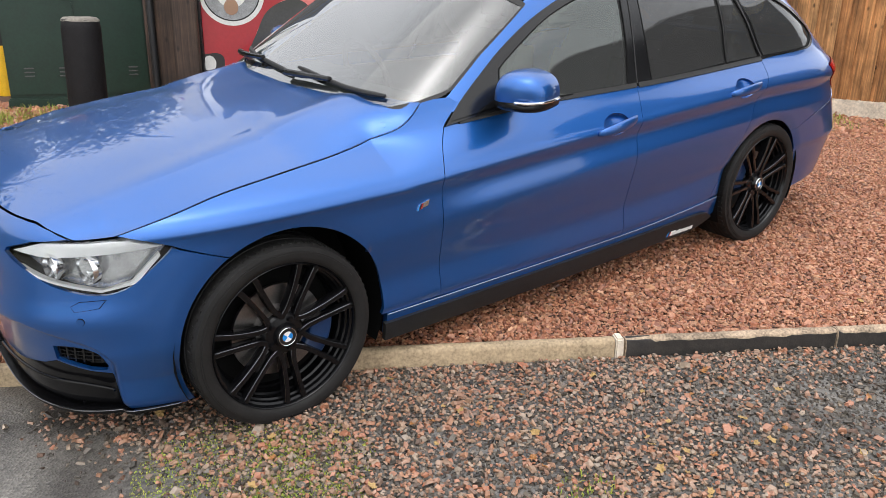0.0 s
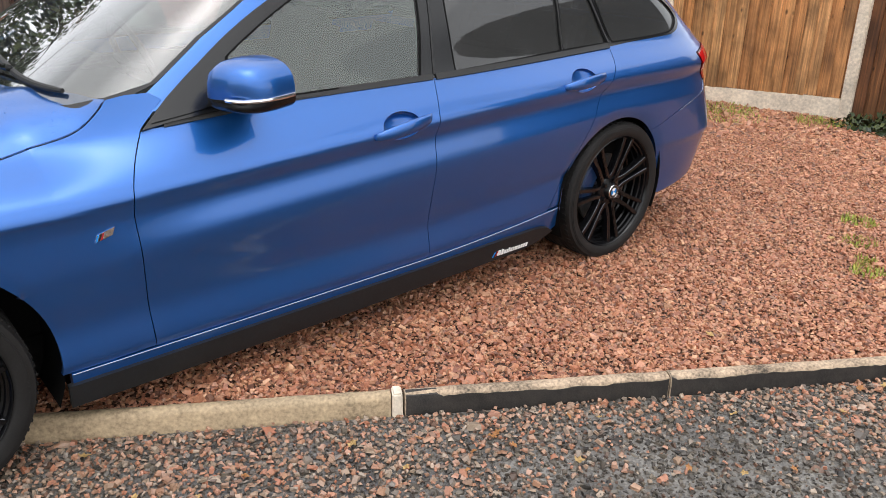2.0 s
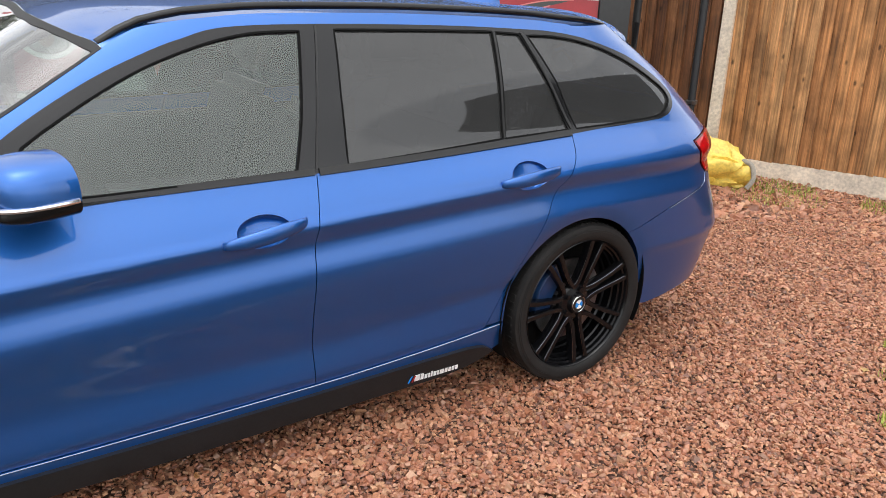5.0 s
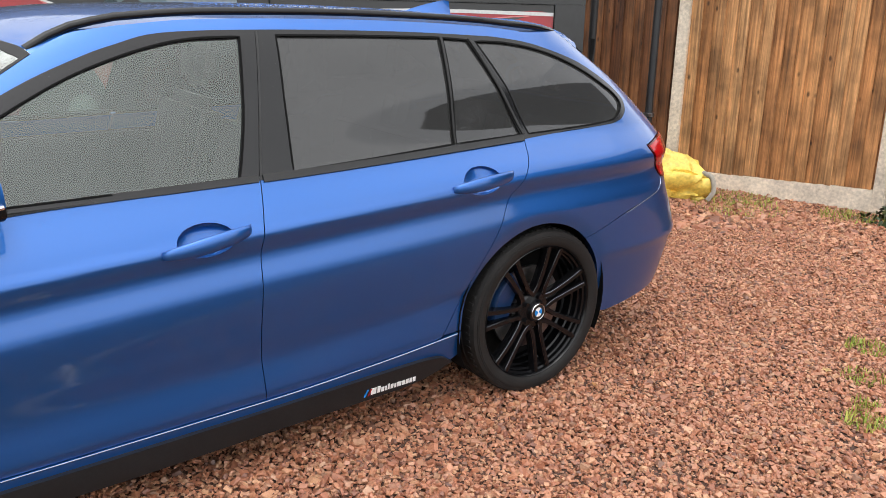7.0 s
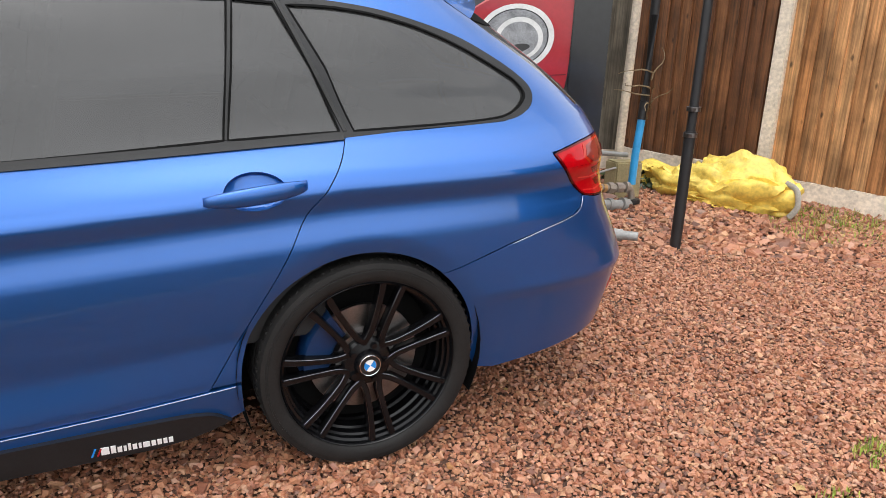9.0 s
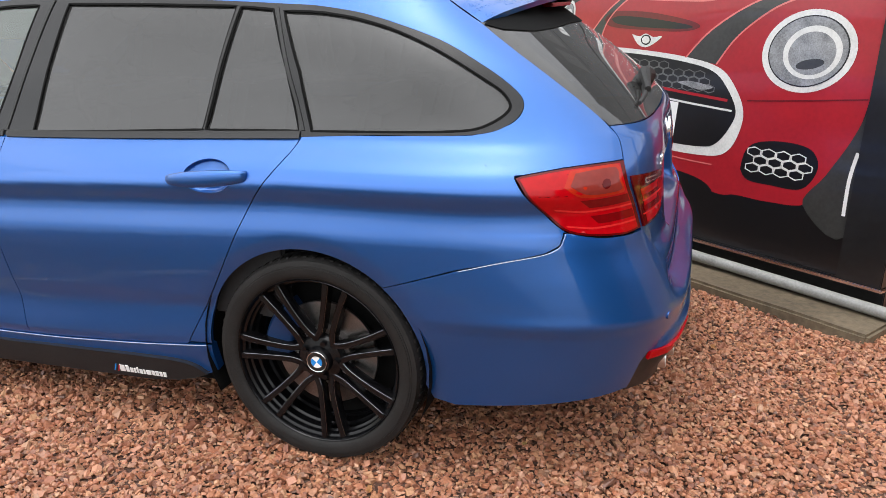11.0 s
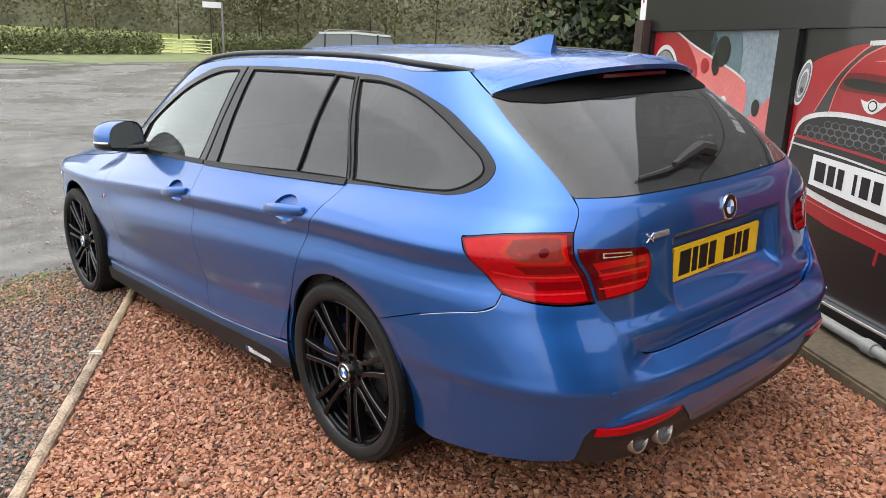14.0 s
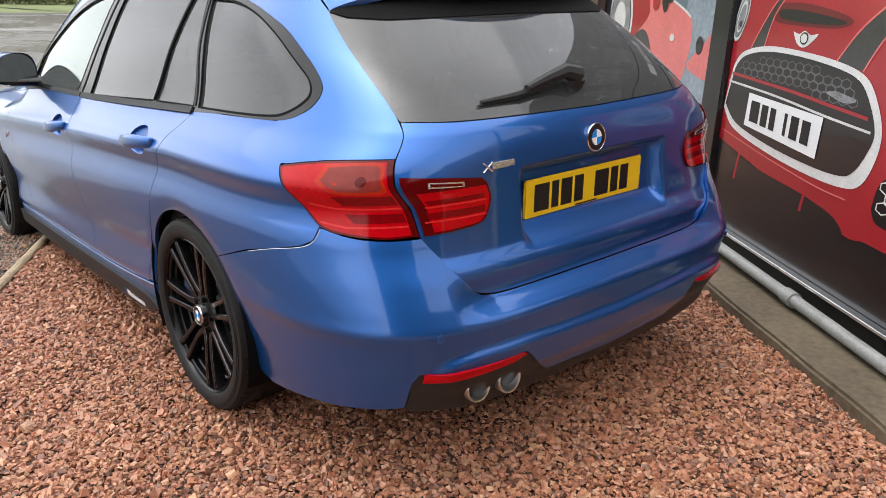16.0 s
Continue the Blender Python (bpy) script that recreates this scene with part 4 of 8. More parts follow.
# ---- pole, pipework and sack at the fence ----
bm = bmesh.new()
zb = float(bed(5.07, 0.55))
cyl(bm, (5.07, 0.55, zb - 0.1), (5.07, 0.55, 0.78), 0.031, seg=20)
pole = part("black_pole", bm, PLASTIC, None)
tagged(pole, "black plastic pole with a clamped collar in gravel", "pole")
bm = bmesh.new()
cyl(bm, (5.07, 0.55, 0.70), (5.07, 0.55, 3.2), 0.025, seg=20)
part("upper_tube", bm, PLASTIC, pole)
for z in (0.76, 0.90):
    bm = bmesh.new()
    cyl(bm, (5.07, 0.55, z - 0.012), (5.07, 0.55, z + 0.012), 0.038, seg=20)
    box(bm, 5.02, 0.505, z - 0.010, 5.05, 0.535, z + 0.010, 0.003)
    part("pole_clamp", bm, STEEL, pole, "grey metal clamp")
BLUE_PIPE = plain("blue_water_pipe", (0.03, 0.30, 0.62), 0.4, vary=0.15, scale=12)
COPPER = plain("dull_pipe_fitting", (0.30, 0.26, 0.22), 0.45, 0.4, vary=0.3, scale=25)
bx, by = 5.36, 1.40
bm = bmesh.new()
tube(bm, [(bx, by, 0.30), (bx + 0.01, by + 0.01, 0.5), (bx + 0.035, by + 0.02, 0.74)], 0.026, 12)
bp_ob = part("water_pipe", bm, BLUE_PIPE, None)
tagged(bp_ob, "bright blue water pipe rising from fittings", "pipe")
bm = bmesh.new()
tube(bm, [(bx + 0.035, by + 0.02, 0.73), (bx + 0.05, by + 0.03, 0.85), (bx + 0.06, by + 0.05, 1.4), (bx + 0.07, by + 0.05, 3.0)], 0.030, 12)
part("pipe_lagging", bm, PLASTIC, bp_ob, "black foam lagging")
BRASS = plain("dull_brass_fitting", (0.50, 0.30, 0.13), 0.4, 0.6, vary=0.35, scale=25)
bm = bmesh.new()
tube(bm, smooth_line([(bx - 0.36, by - 0.02, 0.30), (bx - 0.20, by - 0.02, 0.285), (bx - 0.05, by - 0.01, 0.28), (bx - 0.005, by, 0.26), (bx + 0.012, by, 0.20)], 5), 0.024, 12)
man = part("pipe_manifold", bm, COPPER, None)
tagged(man, "dull metal pipe fittings and valves by the wall", "pipe fittings")
for x, r, w in ((0.285, 0.033, 0.022), (0.235, 0.030, 0.012), (0.185, 0.038, 0.020), (0.115, 0.034, 0.026), (0.055, 0.037, 0.014)):
    bm = bmesh.new()
    cyl(bm, (bx - x - w, by - 0.02, 0.287), (bx - x + w, by - 0.018, 0.284), r, seg=8 if w > 0.015 else 16)
    part("pipe_nut", bm, BRASS if x > 0.2 else COPPER, man, "brass compression nut" if x > 0.2 else "")
bm = bmesh.new()
tube(bm, smooth_line([(bx - 0.26, by - 0.06, 0.185), (bx - 0.12, by - 0.05, 0.175), (bx - 0.02, by - 0.02, 0.17)], 4), 0.033, 12)
part("lower_pipe", bm, PVC, man, "pale plastic branch pipe")
for x in (0.20, 0.09):
    bm = bmesh.new()
    cyl(bm, (bx - x - 0.016, by - 0.055, 0.182), (bx - x + 0.016, by - 0.052, 0.178), 0.043, seg=16)
    part("pipe_collar", bm, PVC, man)
bm = bmesh.new()
cyl(bm, (bx + 0.015, by, -0.05), (bx + 0.015, by, 0.19), 0.046, seg=16)
for z in (0.05, 0.12, 0.185):
    cyl(bm, (bx + 0.015, by, z - 0.014), (bx + 0.015, by, z + 0.014), 0.056, seg=16)
cyl(bm, (bx + 0.015, by - 0.08, 0.09), (bx + 0.015, by, 0.09), 0.030, seg=12)
part("valve_body", bm, PLASTIC, man, "black valve body")
bm = bmesh.new()
tube(bm, [(bx - 0.24 + 0.14 * math.cos(a), by - 0.05 - 0.02 * math.sin(a), 0.22 + 0.14 * math.sin(a)) for a in np.linspace(2.2, 5.6, 20)], 0.016, 8)
part("hose", bm, PLASTIC, man, "black flexible hose")
bm = bmesh.new()
tube(bm, smooth_line([(bx - 0.42, by + 0.03, 0.27), (bx - 0.36, by, 0.36), (bx - 0.25, by - 0.02, 0.40), (bx - 0.12, by + 0.03, 0.41)], 6), 0.007, 6)
part("cable", bm, PVC, man, "thin grey cable")
bm = bmesh.new()
tube(bm, smooth_line([(bx - 0.75, by - 0.20, 0.125), (bx - 0.45, by - 0.24, 0.108), (bx - 0.16, by - 0.285, 0.092), (bx - 0.07, by - 0.298, 0.086), (bx - 0.025, by - 0.303, 0.060), (bx - 0.012, by - 0.305, 0.0), (bx - 0.012, by - 0.305, -0.06)], 5), 0.036, 14)
waste = tagged(part("waste_pipe", bm, PVC, None), "grey plastic waste pipe with an elbow", "pipe")
for p, q in (((bx - 0.22, by - 0.277, 0.096), (bx - 0.17, by - 0.284, 0.093)), ((bx - 0.115, by - 0.292, 0.089), (bx - 0.085, by - 0.296, 0.088)), ((bx - 0.012, by - 0.305, 0.02), (bx - 0.012, by - 0.305, -0.01))):
    bm = bmesh.new()
    cyl(bm, p, q, 0.047, seg=16)
    part("pipe_collar", bm, PVC, waste)
bm = bmesh.new()
cyl(bm, (bx - 0.012, by - 0.305, -0.10), (bx - 0.012, by - 0.305, -0.008), 0.052, seg=16)
part("gully_socket", bm, PLASTIC, waste, "black socket in the ground")
rv = random.Random(14)
bm = bmesh.new()
for k in range(7):
    q = [Vector((bx + 0.06, by + 0.0, 0.74 + 0.05 * k))]
    d = Vector((rv.uniform(-1, 1), rv.uniform(-0.6, 0.2), rv.uniform(0.1, 1))).normalized()
    for i in range(6):
        d = (d + Vector((rv.uniform(-0.6, 0.6), rv.uniform(-0.4, 0.4), rv.uniform(-0.35, 0.3)))).normalized()
        q.append(q[-1] + d * 0.045)
    tube(bm, q, [0.006, 0.005, 0.005, 0.004, 0.003, 0.003, 0.002], 5)
tagged(part("dry_stems", bm, plain("dry_stem", (0.30, 0.22, 0.12), 0.8, vary=0.3, scale=30), None), "dry twisted stems climbing round the pipe", "plant")
bm = bmesh.new()
tube(bm, [(bx - 0.5, by + 0.30, 0.50), (bx + 0.10, by + 0.22, 0.46)], 0.018, 10)
tagged(part("thin_pipe", bm, PVC, None), "thin pale pipe across the fence corner", "pipe")
bm = bmesh.new()
box(bm, bx - 0.02, by + 0.16, 0.0, bx + 0.20, by + 0.30, 0.42, 0.01)
tagged(part("cream_block", bm, plain("cream_block", (0.50, 0.42, 0.22), 0.8, vary=0.3, scale=8, bump=0.3), None), "cream coloured concrete block by the pipes", "block")

SACK = plain("yellow_woven_sack", (0.74, 0.54, 0.10), 0.45, vary=0.35, scale=4, bump=0.2, bump_scale=24)
bm = bmesh.new()
bmesh.ops.create_icosphere(bm, subdivisions=5, radius=1.0)
for v in bm.verts:
    c = v.co.copy()
    q = c * 2.4 + Vector((4, 1, 2))
    crease = abs(noise.noise(q + 0.7 * Vector((noise.noise(q * 1.3), noise.noise(q * 1.7), 0))))
    lump = 1 + 0.22 * noise.noise(c * 1.7 + Vector((4, 1, 2))) - 0.26 * max(0.0, 0.20 - crease) / 0.20 * 0.5 + 0.06 * abs(noise.noise(c * 7))
    fold = 0.09 * abs(noise.noise(Vector((c.x * 5.5, c.z * 2.0, 7)))) + 0.03 * noise.noise(c * 13)
    top = (max(c.z, -0.45) + 0.45) * (0.19 + 0.07 * noise.noise(Vector((c.x * 3.1, c.y * 2, 5)))) * lump * (1.0 + 0.30 * math.exp(-((c.x - 0.45) / 0.25) ** 2) - 0.18 * (c.x < -0.3))
    v.co = Vector((c.x * 0.64 * lump, c.y * 0.27 * (lump + fold), max(0.0, top + 0.5 * fold * (c.z > 0.1))))
sack = part("yellow_sack", bm, SACK, None, angle=60)
sack.matrix_world = pose(6.11, 1.42, float(bed(6.1, 1.4)) - 0.01, 0, 0, math.degrees(math.atan2(fd.y, fd.x)))
tagged(sack, "crumpled yellow rubble sack lying by the fence", "sack")
STRAP = plain("dirty_webbing", (0.52, 0.48, 0.40), 0.7, vary=0.3, scale=20)
bm = bmesh.new()
tube(bm, smooth_line([(0.55, -0.10, 0.23), (0.63, -0.13, 0.20), (0.66, -0.16, 0.10), (0.62, -0.18, 0.02)], 6), 0.02, 8)
for v in bm.verts:
    v.co.y = -0.13 + (v.co.y + 0.13) * 0.6
part("sack_strap", bm, STRAP, sack, "dirty white webbing strap")

# ---- corner by the cabinet ----
GREEN = plain("green_cabinet_paint", (0.012, 0.045, 0.028), 0.4, vary=0.25, scale=4, bump=0.08)
cm = pose(0.26, 5.30, 0.12, 0, 0, -17)
cab = empty("utility_cabinet", cm, "dark green steel utility cabinet with louvres", "cabinet")
bm = bmesh.new()
box(bm, 0, 0, 0, 1.28, 0.45, 1.55, 0.012)
part("body", bm, GREEN, cab)
for x0 in (0.03, 0.645):
    bm = bmesh.new()
    box(bm, x0, -0.016, 0.13, x0 + 0.60, 0.004, 1.50, 0.006)
    dr = part("door", bm, GREEN, cab)
    for xx in (0.12, 0.42):
        for k in range(3):
            bm = bmesh.new()
            box(bm, x0 + xx, -0.026, 0.30 + 0.036 * k, x0 + xx + 0.085, -0.014, 0.312 + 0.036 * k, 0.003)
            part("louvre", bm, GREY_PRINT, dr)
bm = bmesh.new()
box(bm, -0.02, -0.03, -0.15, 1.30, 0.47, 0.10, 0.01)
part("plinth", bm, GREEN, cab)
bm = bmesh.new()
box(bm, 0.54, -0.05, 1.0, 0.60, -0.014, 1.14, 0.006)
part("lock_plate", bm, STEEL, cab, "grey lock plate")
TIMBER = plain("tarred_timber", (0.008, 0.007, 0.008), 0.65, spec=0.3, vary=0.7, scale=9, bump=0.7, bump_scale=40)
bm = bmesh.new()
lathe(bm, [(0.138, 0.0), (0.140, 0.5), (0.138, 1.0), (0.130, 1.06), (0.118, 1.072), (0.001, 1.075)], 28, pose(0, 0, 0, 90))
for v in bm.verts:
    v.co.x *= 1 + 0.03 * noise.noise(Vector((v.co.x * 9, v.co.y * 9, v.co.z)))
bol = part("timber_bollard", bm, TIMBER, None, angle=50)
bol.matrix_world = pose(0.46, 3.30, -0.04, 0, 1.2, 0)
bm = bmesh.new()
lathe(bm, [(0.134, 1.050), (0.128, 1.066), (0.112, 1.078), (0.06, 1.080), (0.001, 1.082)], 28, pose(0, 0, 0, 90))
for v in bm.verts:
    v.co.z += 0.006 * noise.noise(v.co * 22)
part("worn_top", bm, plain("bare_timber", (0.30, 0.27, 0.23), 0.8, vary=0.5, scale=30, bump=0.5, bump_scale=60), bol, "bare worn timber top")
tagged(bol, "tarred round timber bollard with a worn top", "bollard")
YB = plain("yellow_bollard_paint", (0.72, 0.42, 0.01), 0.4, vary=0.15, scale=6)
yb = empty("striped_bollard", pose(0.40, 6.2, 0.10), "yellow and black striped steel bollard", "bollard")
for k, (z0, z1, mt) in enumerate(((0, 0.55, YB), (0.55, 0.80, BLACK_PRINT), (0.80, 1.05, YB), (1.05, 1.25, BLACK_PRINT))):
    bm = bmesh.new()
    cyl(bm, (0, 0, z0), (0, 0, z1), 0.10, seg=24)
    part("stripe", bm, mt, yb)
for x, y, w, h, mt in ((1.72, 4.66, 0.14, 2.2, BOARD_DARK), (1.95, 4.72, 0.16, 2.2, BOARD_DARK), (1.60, 4.90, 0.10, 2.1, BOARD_DARK), (0.62, 6.6, 0.22, 2.4, BOARD_DARK)):
    bm = bmesh.new()
    box(bm, -w / 2, -0.06, -0.1, w / 2, 0.06, h, 0.01)
    o = part("timber_post", bm, mt, None)
    o.matrix_world = pose(x, y, 0.08, 0, 0, -15)
    tagged(o, "dark brown stained square timber post", "post")

# the second, wider piece is added: dark filler for a gap in shade
for x, y, w, h in ((-0.51, -0.072, 0.18, 1.62), (-0.735, 0.16, 0.30, 1.55)):
    bm = bmesh.new()
    box(bm, -w / 2, -0.034, -0.1, w / 2, 0.034, h, 0.008)
    o = part("timber_post", bm, BOARD_BLACK, None)
    o.matrix_world = WALL @ pose(x, y, 0.05)
    tagged(o, "dark weathered timber at the wall end, the hind piece added for a shadow gap", "post")

# white sign box beside the wall
sb = empty("sign_box", WALL @ pose(-0.80, 0.1, 0), "narrow white sign box on a steel post", "sign")
bm = bmesh.new()
box(bm, -0.13, -0.05, 1.66, 0.09, 0.05, 2.6, 0.01)
part("box", bm, WHITE, sb)
bm = bmesh.new()
cyl(bm, (-0.02, 0, 0), (-0.02, 0, 1.7), 0.03, seg=14)
part("post", bm, PLASTIC, sb)
bm = bmesh.new()
lathe(bm, [(0.001, -0.06), (0.08, -0.05), (0.10, 0.0), (0.08, 0.05), (0.001, 0.06)], 20, pose(-0.02, -0.02, 1.56, 90))
part("lamp_head", bm, PLASTIC, sb, "dark round lamp head")
bm = bmesh.new()
box(bm, -0.07, -0.056, 1.82, -0.05, -0.049, 1.92, 0, pose(0, 0, 0))
part("mark", bm, STRIPE_RED, sb, "small red mark")
# ---- car body surface: x to the rear from the front axle, z up, y of the left half negative ----
def pchip(xk, yk, x):
    """Monotone cubic through keys; xk, yk of shape (k, n) for n positions x."""
    h = np.diff(xk, axis=0)
    d = np.diff(yk, axis=0) / h
    m = np.zeros_like(yk)
    same = d[:-1] * d[1:] > 0
    w1, w2 = 2 * h[1:] + h[:-1], h[1:] + 2 * h[:-1]
    with np.errstate(divide="ignore", invalid="ignore"):
        m[1:-1] = np.where(same, (w1 + w2) / (w1 / d[:-1] + w2 / d[1:]), 0)
    m[0], m[-1] = d[0], d[-1]
    k = np.clip((xk[1:-1] <= x).sum(0), 0, len(xk) - 2)
    n = np.arange(len(x))
    hk = h[k, n]
    t = np.clip((x - xk[k, n]) / hk, -0.5, 1.5)
    y0, y1, m0, m1 = yk[k, n], yk[k + 1, n], m[k, n] * hk, m[k + 1, n] * hk
    return y0 + t * m0 + t * t * (3 * (y1 - y0) - 2 * m0 - m1) + t ** 3 * (m0 + m1 - 2 * (y1 - y0))


def curve(x, xs, ys):
    """Smooth curve through a few keys, for an array x."""
    x = np.atleast_1d(np.asarray(x, float))
    xs, ys = np.asarray(xs, float), np.asarray(ys, float)
    one = np.ones((1, x.size))
    return pchip(xs[:, None] * one, ys[:, None] * one, np.clip(x.ravel(), xs[0], xs[-1])).reshape(x.shape)


XF, XR, XW = 0.45, 2.75, 1.75


def crease_z(x):
    return curve(x, (0.3, 0.9, 1.7, 2.7, 3.4), (0.735, 0.772, 0.812, 0.852, 0.89))


def belt_z(x):
    return curve(x, (0.3, 0.6, 0.717, 0.89, 1.25, 1.75, 2.78, 3.4), (0.895, 0.910, 0.919, 0.933, 0.953, 0.957, 0.978, 1.0))


def sill_z(x):
    return curve(x, (0.4, 0.7, 1.7, 2.1, 2.45), (0.272, 0.273, 0.279, 0.30, 0.331))


def roof_edge_z(x):
    return curve(x, (0.9, 1.3, 1.75, 2.4, 2.9, 3.3), (1.30, 1.355, 1.372, 1.362, 1.335, 1.30))


def half_width(x, z, bumper=False):
    """Half the body's width at x along the straight of the side."""
    x, z = np.broadcast_arrays(np.asarray(x, float), np.asarray(z, float))
    shape = x.shape
    x, z = np.clip(x.ravel(), XF, XR), z.ravel()
    zc, zb, zr, zs = crease_z(x), belt_z(x), roof_edge_z(x), sill_z(x)
    wide = curve(x, (0.45, 1.2, 2.2, 2.75), (0.897, 0.899, 0.899, 0.893))
    yb = curve(x, (0.45, 0.62, 0.85, 1.75, 2.78), (0.70, 0.765, 0.806, 0.826, 0.79))
    yr = curve(x, (0.9, 1.75, 2.75), (0.60, 0.615, 0.60))
    o = np.ones_like(x)
    f = np.clip((x - 0.45) / 0.5, 0, 1)
    f = f * f * (3 - 2 * f)
    q = 0.15 + 0.85 * np.clip((2.45 - x) / 0.7, 0, 1)
    zk = np.stack([0.12 * o, zs - 0.09, zs, zs + 0.03, zs + 0.125, 0.50 * o, zc - 0.15, zc - 0.058, zc - 0.012, zc, zc + 0.035, zb, zb + 0.20, zr, zr + 0.2])
    yk = np.stack([wide - 0.074, wide - 0.048 - 0.010 * q, wide - 0.028 - 0.019 * q, wide - 0.026 - 0.013 * q, wide - 0.026 - 0.019 * q, wide - 0.018 - 0.008 * q, wide - 0.012 + 0.013 * f, wide - 0.011 - 0.006 * f, wide - 0.004 + 0.002 * f,
                   wide + 0.001, wide - 0.014, yb, yb + (yr - yb) * 0.43, yr, yr - 0.20])
    if bumper is not False:
        ends, back = bumper[0].ravel(), bumper[1].ravel()
        smooth = np.stack([wide - 0.085 + 0.030 * back, wide - 0.062 + 0.022 * back, wide - 0.050 + 0.020 * back, wide - 0.040 + 0.013 * back, wide - 0.016, wide - 0.012 + 0.007 * back])
        yk[:6] = np.where(ends, smooth, yk[:6])
        yk[6] += (wide - 0.005 - yk[6]) * back
        yk[7] += (wide - 0.019 - yk[7]) * back
    return pchip(zk, yk, z).reshape(shape)


def nose_x(z):
    return curve(z, (0.12, 0.2, 0.3, 0.45, 0.58, 0.68, 0.76, 0.86, 1.0), (-0.70, -0.765, -0.775, -0.79, -0.785, -0.77, -0.73, -0.55, -0.2))


def screen_x(z):
    return curve(z, (0.9, 1.0, 1.2, 1.38, 1.5), (0.36, 0.50, 0.80, 1.10, 1.35))


def tail_x(z):
    return curve(z, (0.17, 0.26, 0.38, 0.49, 0.508, 0.530, 0.550, 0.570, 0.612, 0.632, 0.672, 0.75, 0.90, 0.965, 1.0, 1.31, 1.42),
                 (3.745, 3.80, 3.828, 3.842, 3.838, 3.812, 3.784, 3.777, 3.784, 3.779, 3.756, 3.747, 3.738, 3.724, 3.695, 3.30, 3.15))


def tail_corner_x(z):
    """The bumper's corners, which stand proud of the tailgate."""
    return curve(z, (0.17, 0.26, 0.38, 0.49, 0.512, 0.60, 0.70, 0.75, 0.90), (3.735, 3.79, 3.821, 3.842, 3.839, 3.806, 3.762, 3.750, 3.738))


def flare(x, z):
    """The wings turn in towards the lips of the wheel arches."""
    out = 0
    for hub, lip, amount in ((0.025, 0.368, 0.004), (2.795, 0.347, 0.008)):
        t = np.clip((lip + 0.055 - np.hypot(x - hub, z - 0.327)) / 0.055, 0, 1.2)
        out = out - amount * t ** 1.7 * np.clip((z - 0.30) / 0.2, 0, 1)
    return out


def corner(phi, n):
    r = (np.abs(np.sin(phi)) ** n + np.abs(np.cos(phi)) ** n) ** (-1 / n)
    return r * np.sin(phi), r * np.cos(phi)


def bumper_skin(s, z):
    """The rear bumper, whose corners stand proud."""
    return lower(s, z, 1.0)


def lower(s, z, corner_out=0.0):
    """Body below the glass. s is x along the side; past XF and XR it is the angle round the corner, to the middle of nose or tail."""
    s, z = np.broadcast_arrays(np.asarray(s, float), np.asarray(z, float))
    back = np.clip((s - 2.9) / 0.4, 0, 1)
    hw = half_width(np.clip(s, XF, XR), z, ((s < XF - 0.1) | (s > XR + 0.1), back * back * (3 - 2 * back)))
    nf = curve(z, (0.2, 0.5, 0.8, 1.0), (4.0, 4.0, 3.8, 3.4))
    nr = curve(z, (0.2, 0.5, 0.9, 1.1, 1.3), (4.9, 5.0, 4.4, 4.1, 3.7))
    cf, wf = corner(np.clip(XF - s, 0, 2), nf)
    cr, wr = corner(np.clip(s - XR, 0, 2), nr)
    proud = np.maximum(corner_out, np.clip((3.66 - s) / 0.06, 0, 1)) * np.clip((3.83 - s) / 0.13, 0, 1) * (z < 0.75)
    tx = tail_x(z) + (tail_corner_x(z) - tail_x(z)) * proud
    x = np.where(s < XF, XF + (nose_x(z) - XF) * cf, np.where(s > XR, XR + (tx - XR) * cr, s))
    y = hw * np.where(s < XF, wf, np.where(s > XR, wr, 1.0))
    y = y + flare(x, z) * (np.abs(y) > 0.5)
    step = lambda t: np.clip(t, 0, 1) ** 2 * (3 - 2 * np.clip(t, 0, 1))
    tail = s > XR
    ridge = np.exp(-((z - 0.503) / 0.020) ** 2) * back * back * tail
    x, y = x + 0.003 * ridge * cr, y + 0.0018 * ridge * wr
    tuck = 0.025 * np.clip(0.502 - z, 0, 0.4) * step((s - 2.98) / 0.2) * tail
    x, y = x - tuck * cr * 0.8, y - tuck * wr
    brow = curve(s, (3.575, 3.634, 3.675, 3.78, 3.905, 4.0, 4.32), (0.34, 0.395, 0.425, 0.445, 0.446, 0.440, 0.43))
    dent = step((s - 3.609) / 0.08) * step((brow - z) / 0.032) * step((z - 0.29) / 0.06) * tail
    x, y = x + 0.018 * dent, y + 0.003 * dent
    crest = np.exp(-((z - 0.505) / 0.055) ** 2) * step((-0.15 - s) / 0.16)
    x, y = x - 0.014 * crest, y + 0.011 * crest * wf
    mouth = curve(s, (-1.12, -0.6, -0.5, -0.43, -0.36, -0.33, -0.29), (0.50, 0.505, 0.50, 0.482, 0.455, 0.437, 0.39))
    scoop = step((mouth - z) / 0.045) * step((-0.272 - s) / 0.042)
    x, y = x + 0.032 * scoop, y - 0.010 * scoop
    x = x - 0.046 * (s > XR) * step((0.328 - y) / 0.036) * step((z - 0.636) / 0.070) * step((0.868 - z) / 0.030)
    return np.stack([x, -y, z], -1)


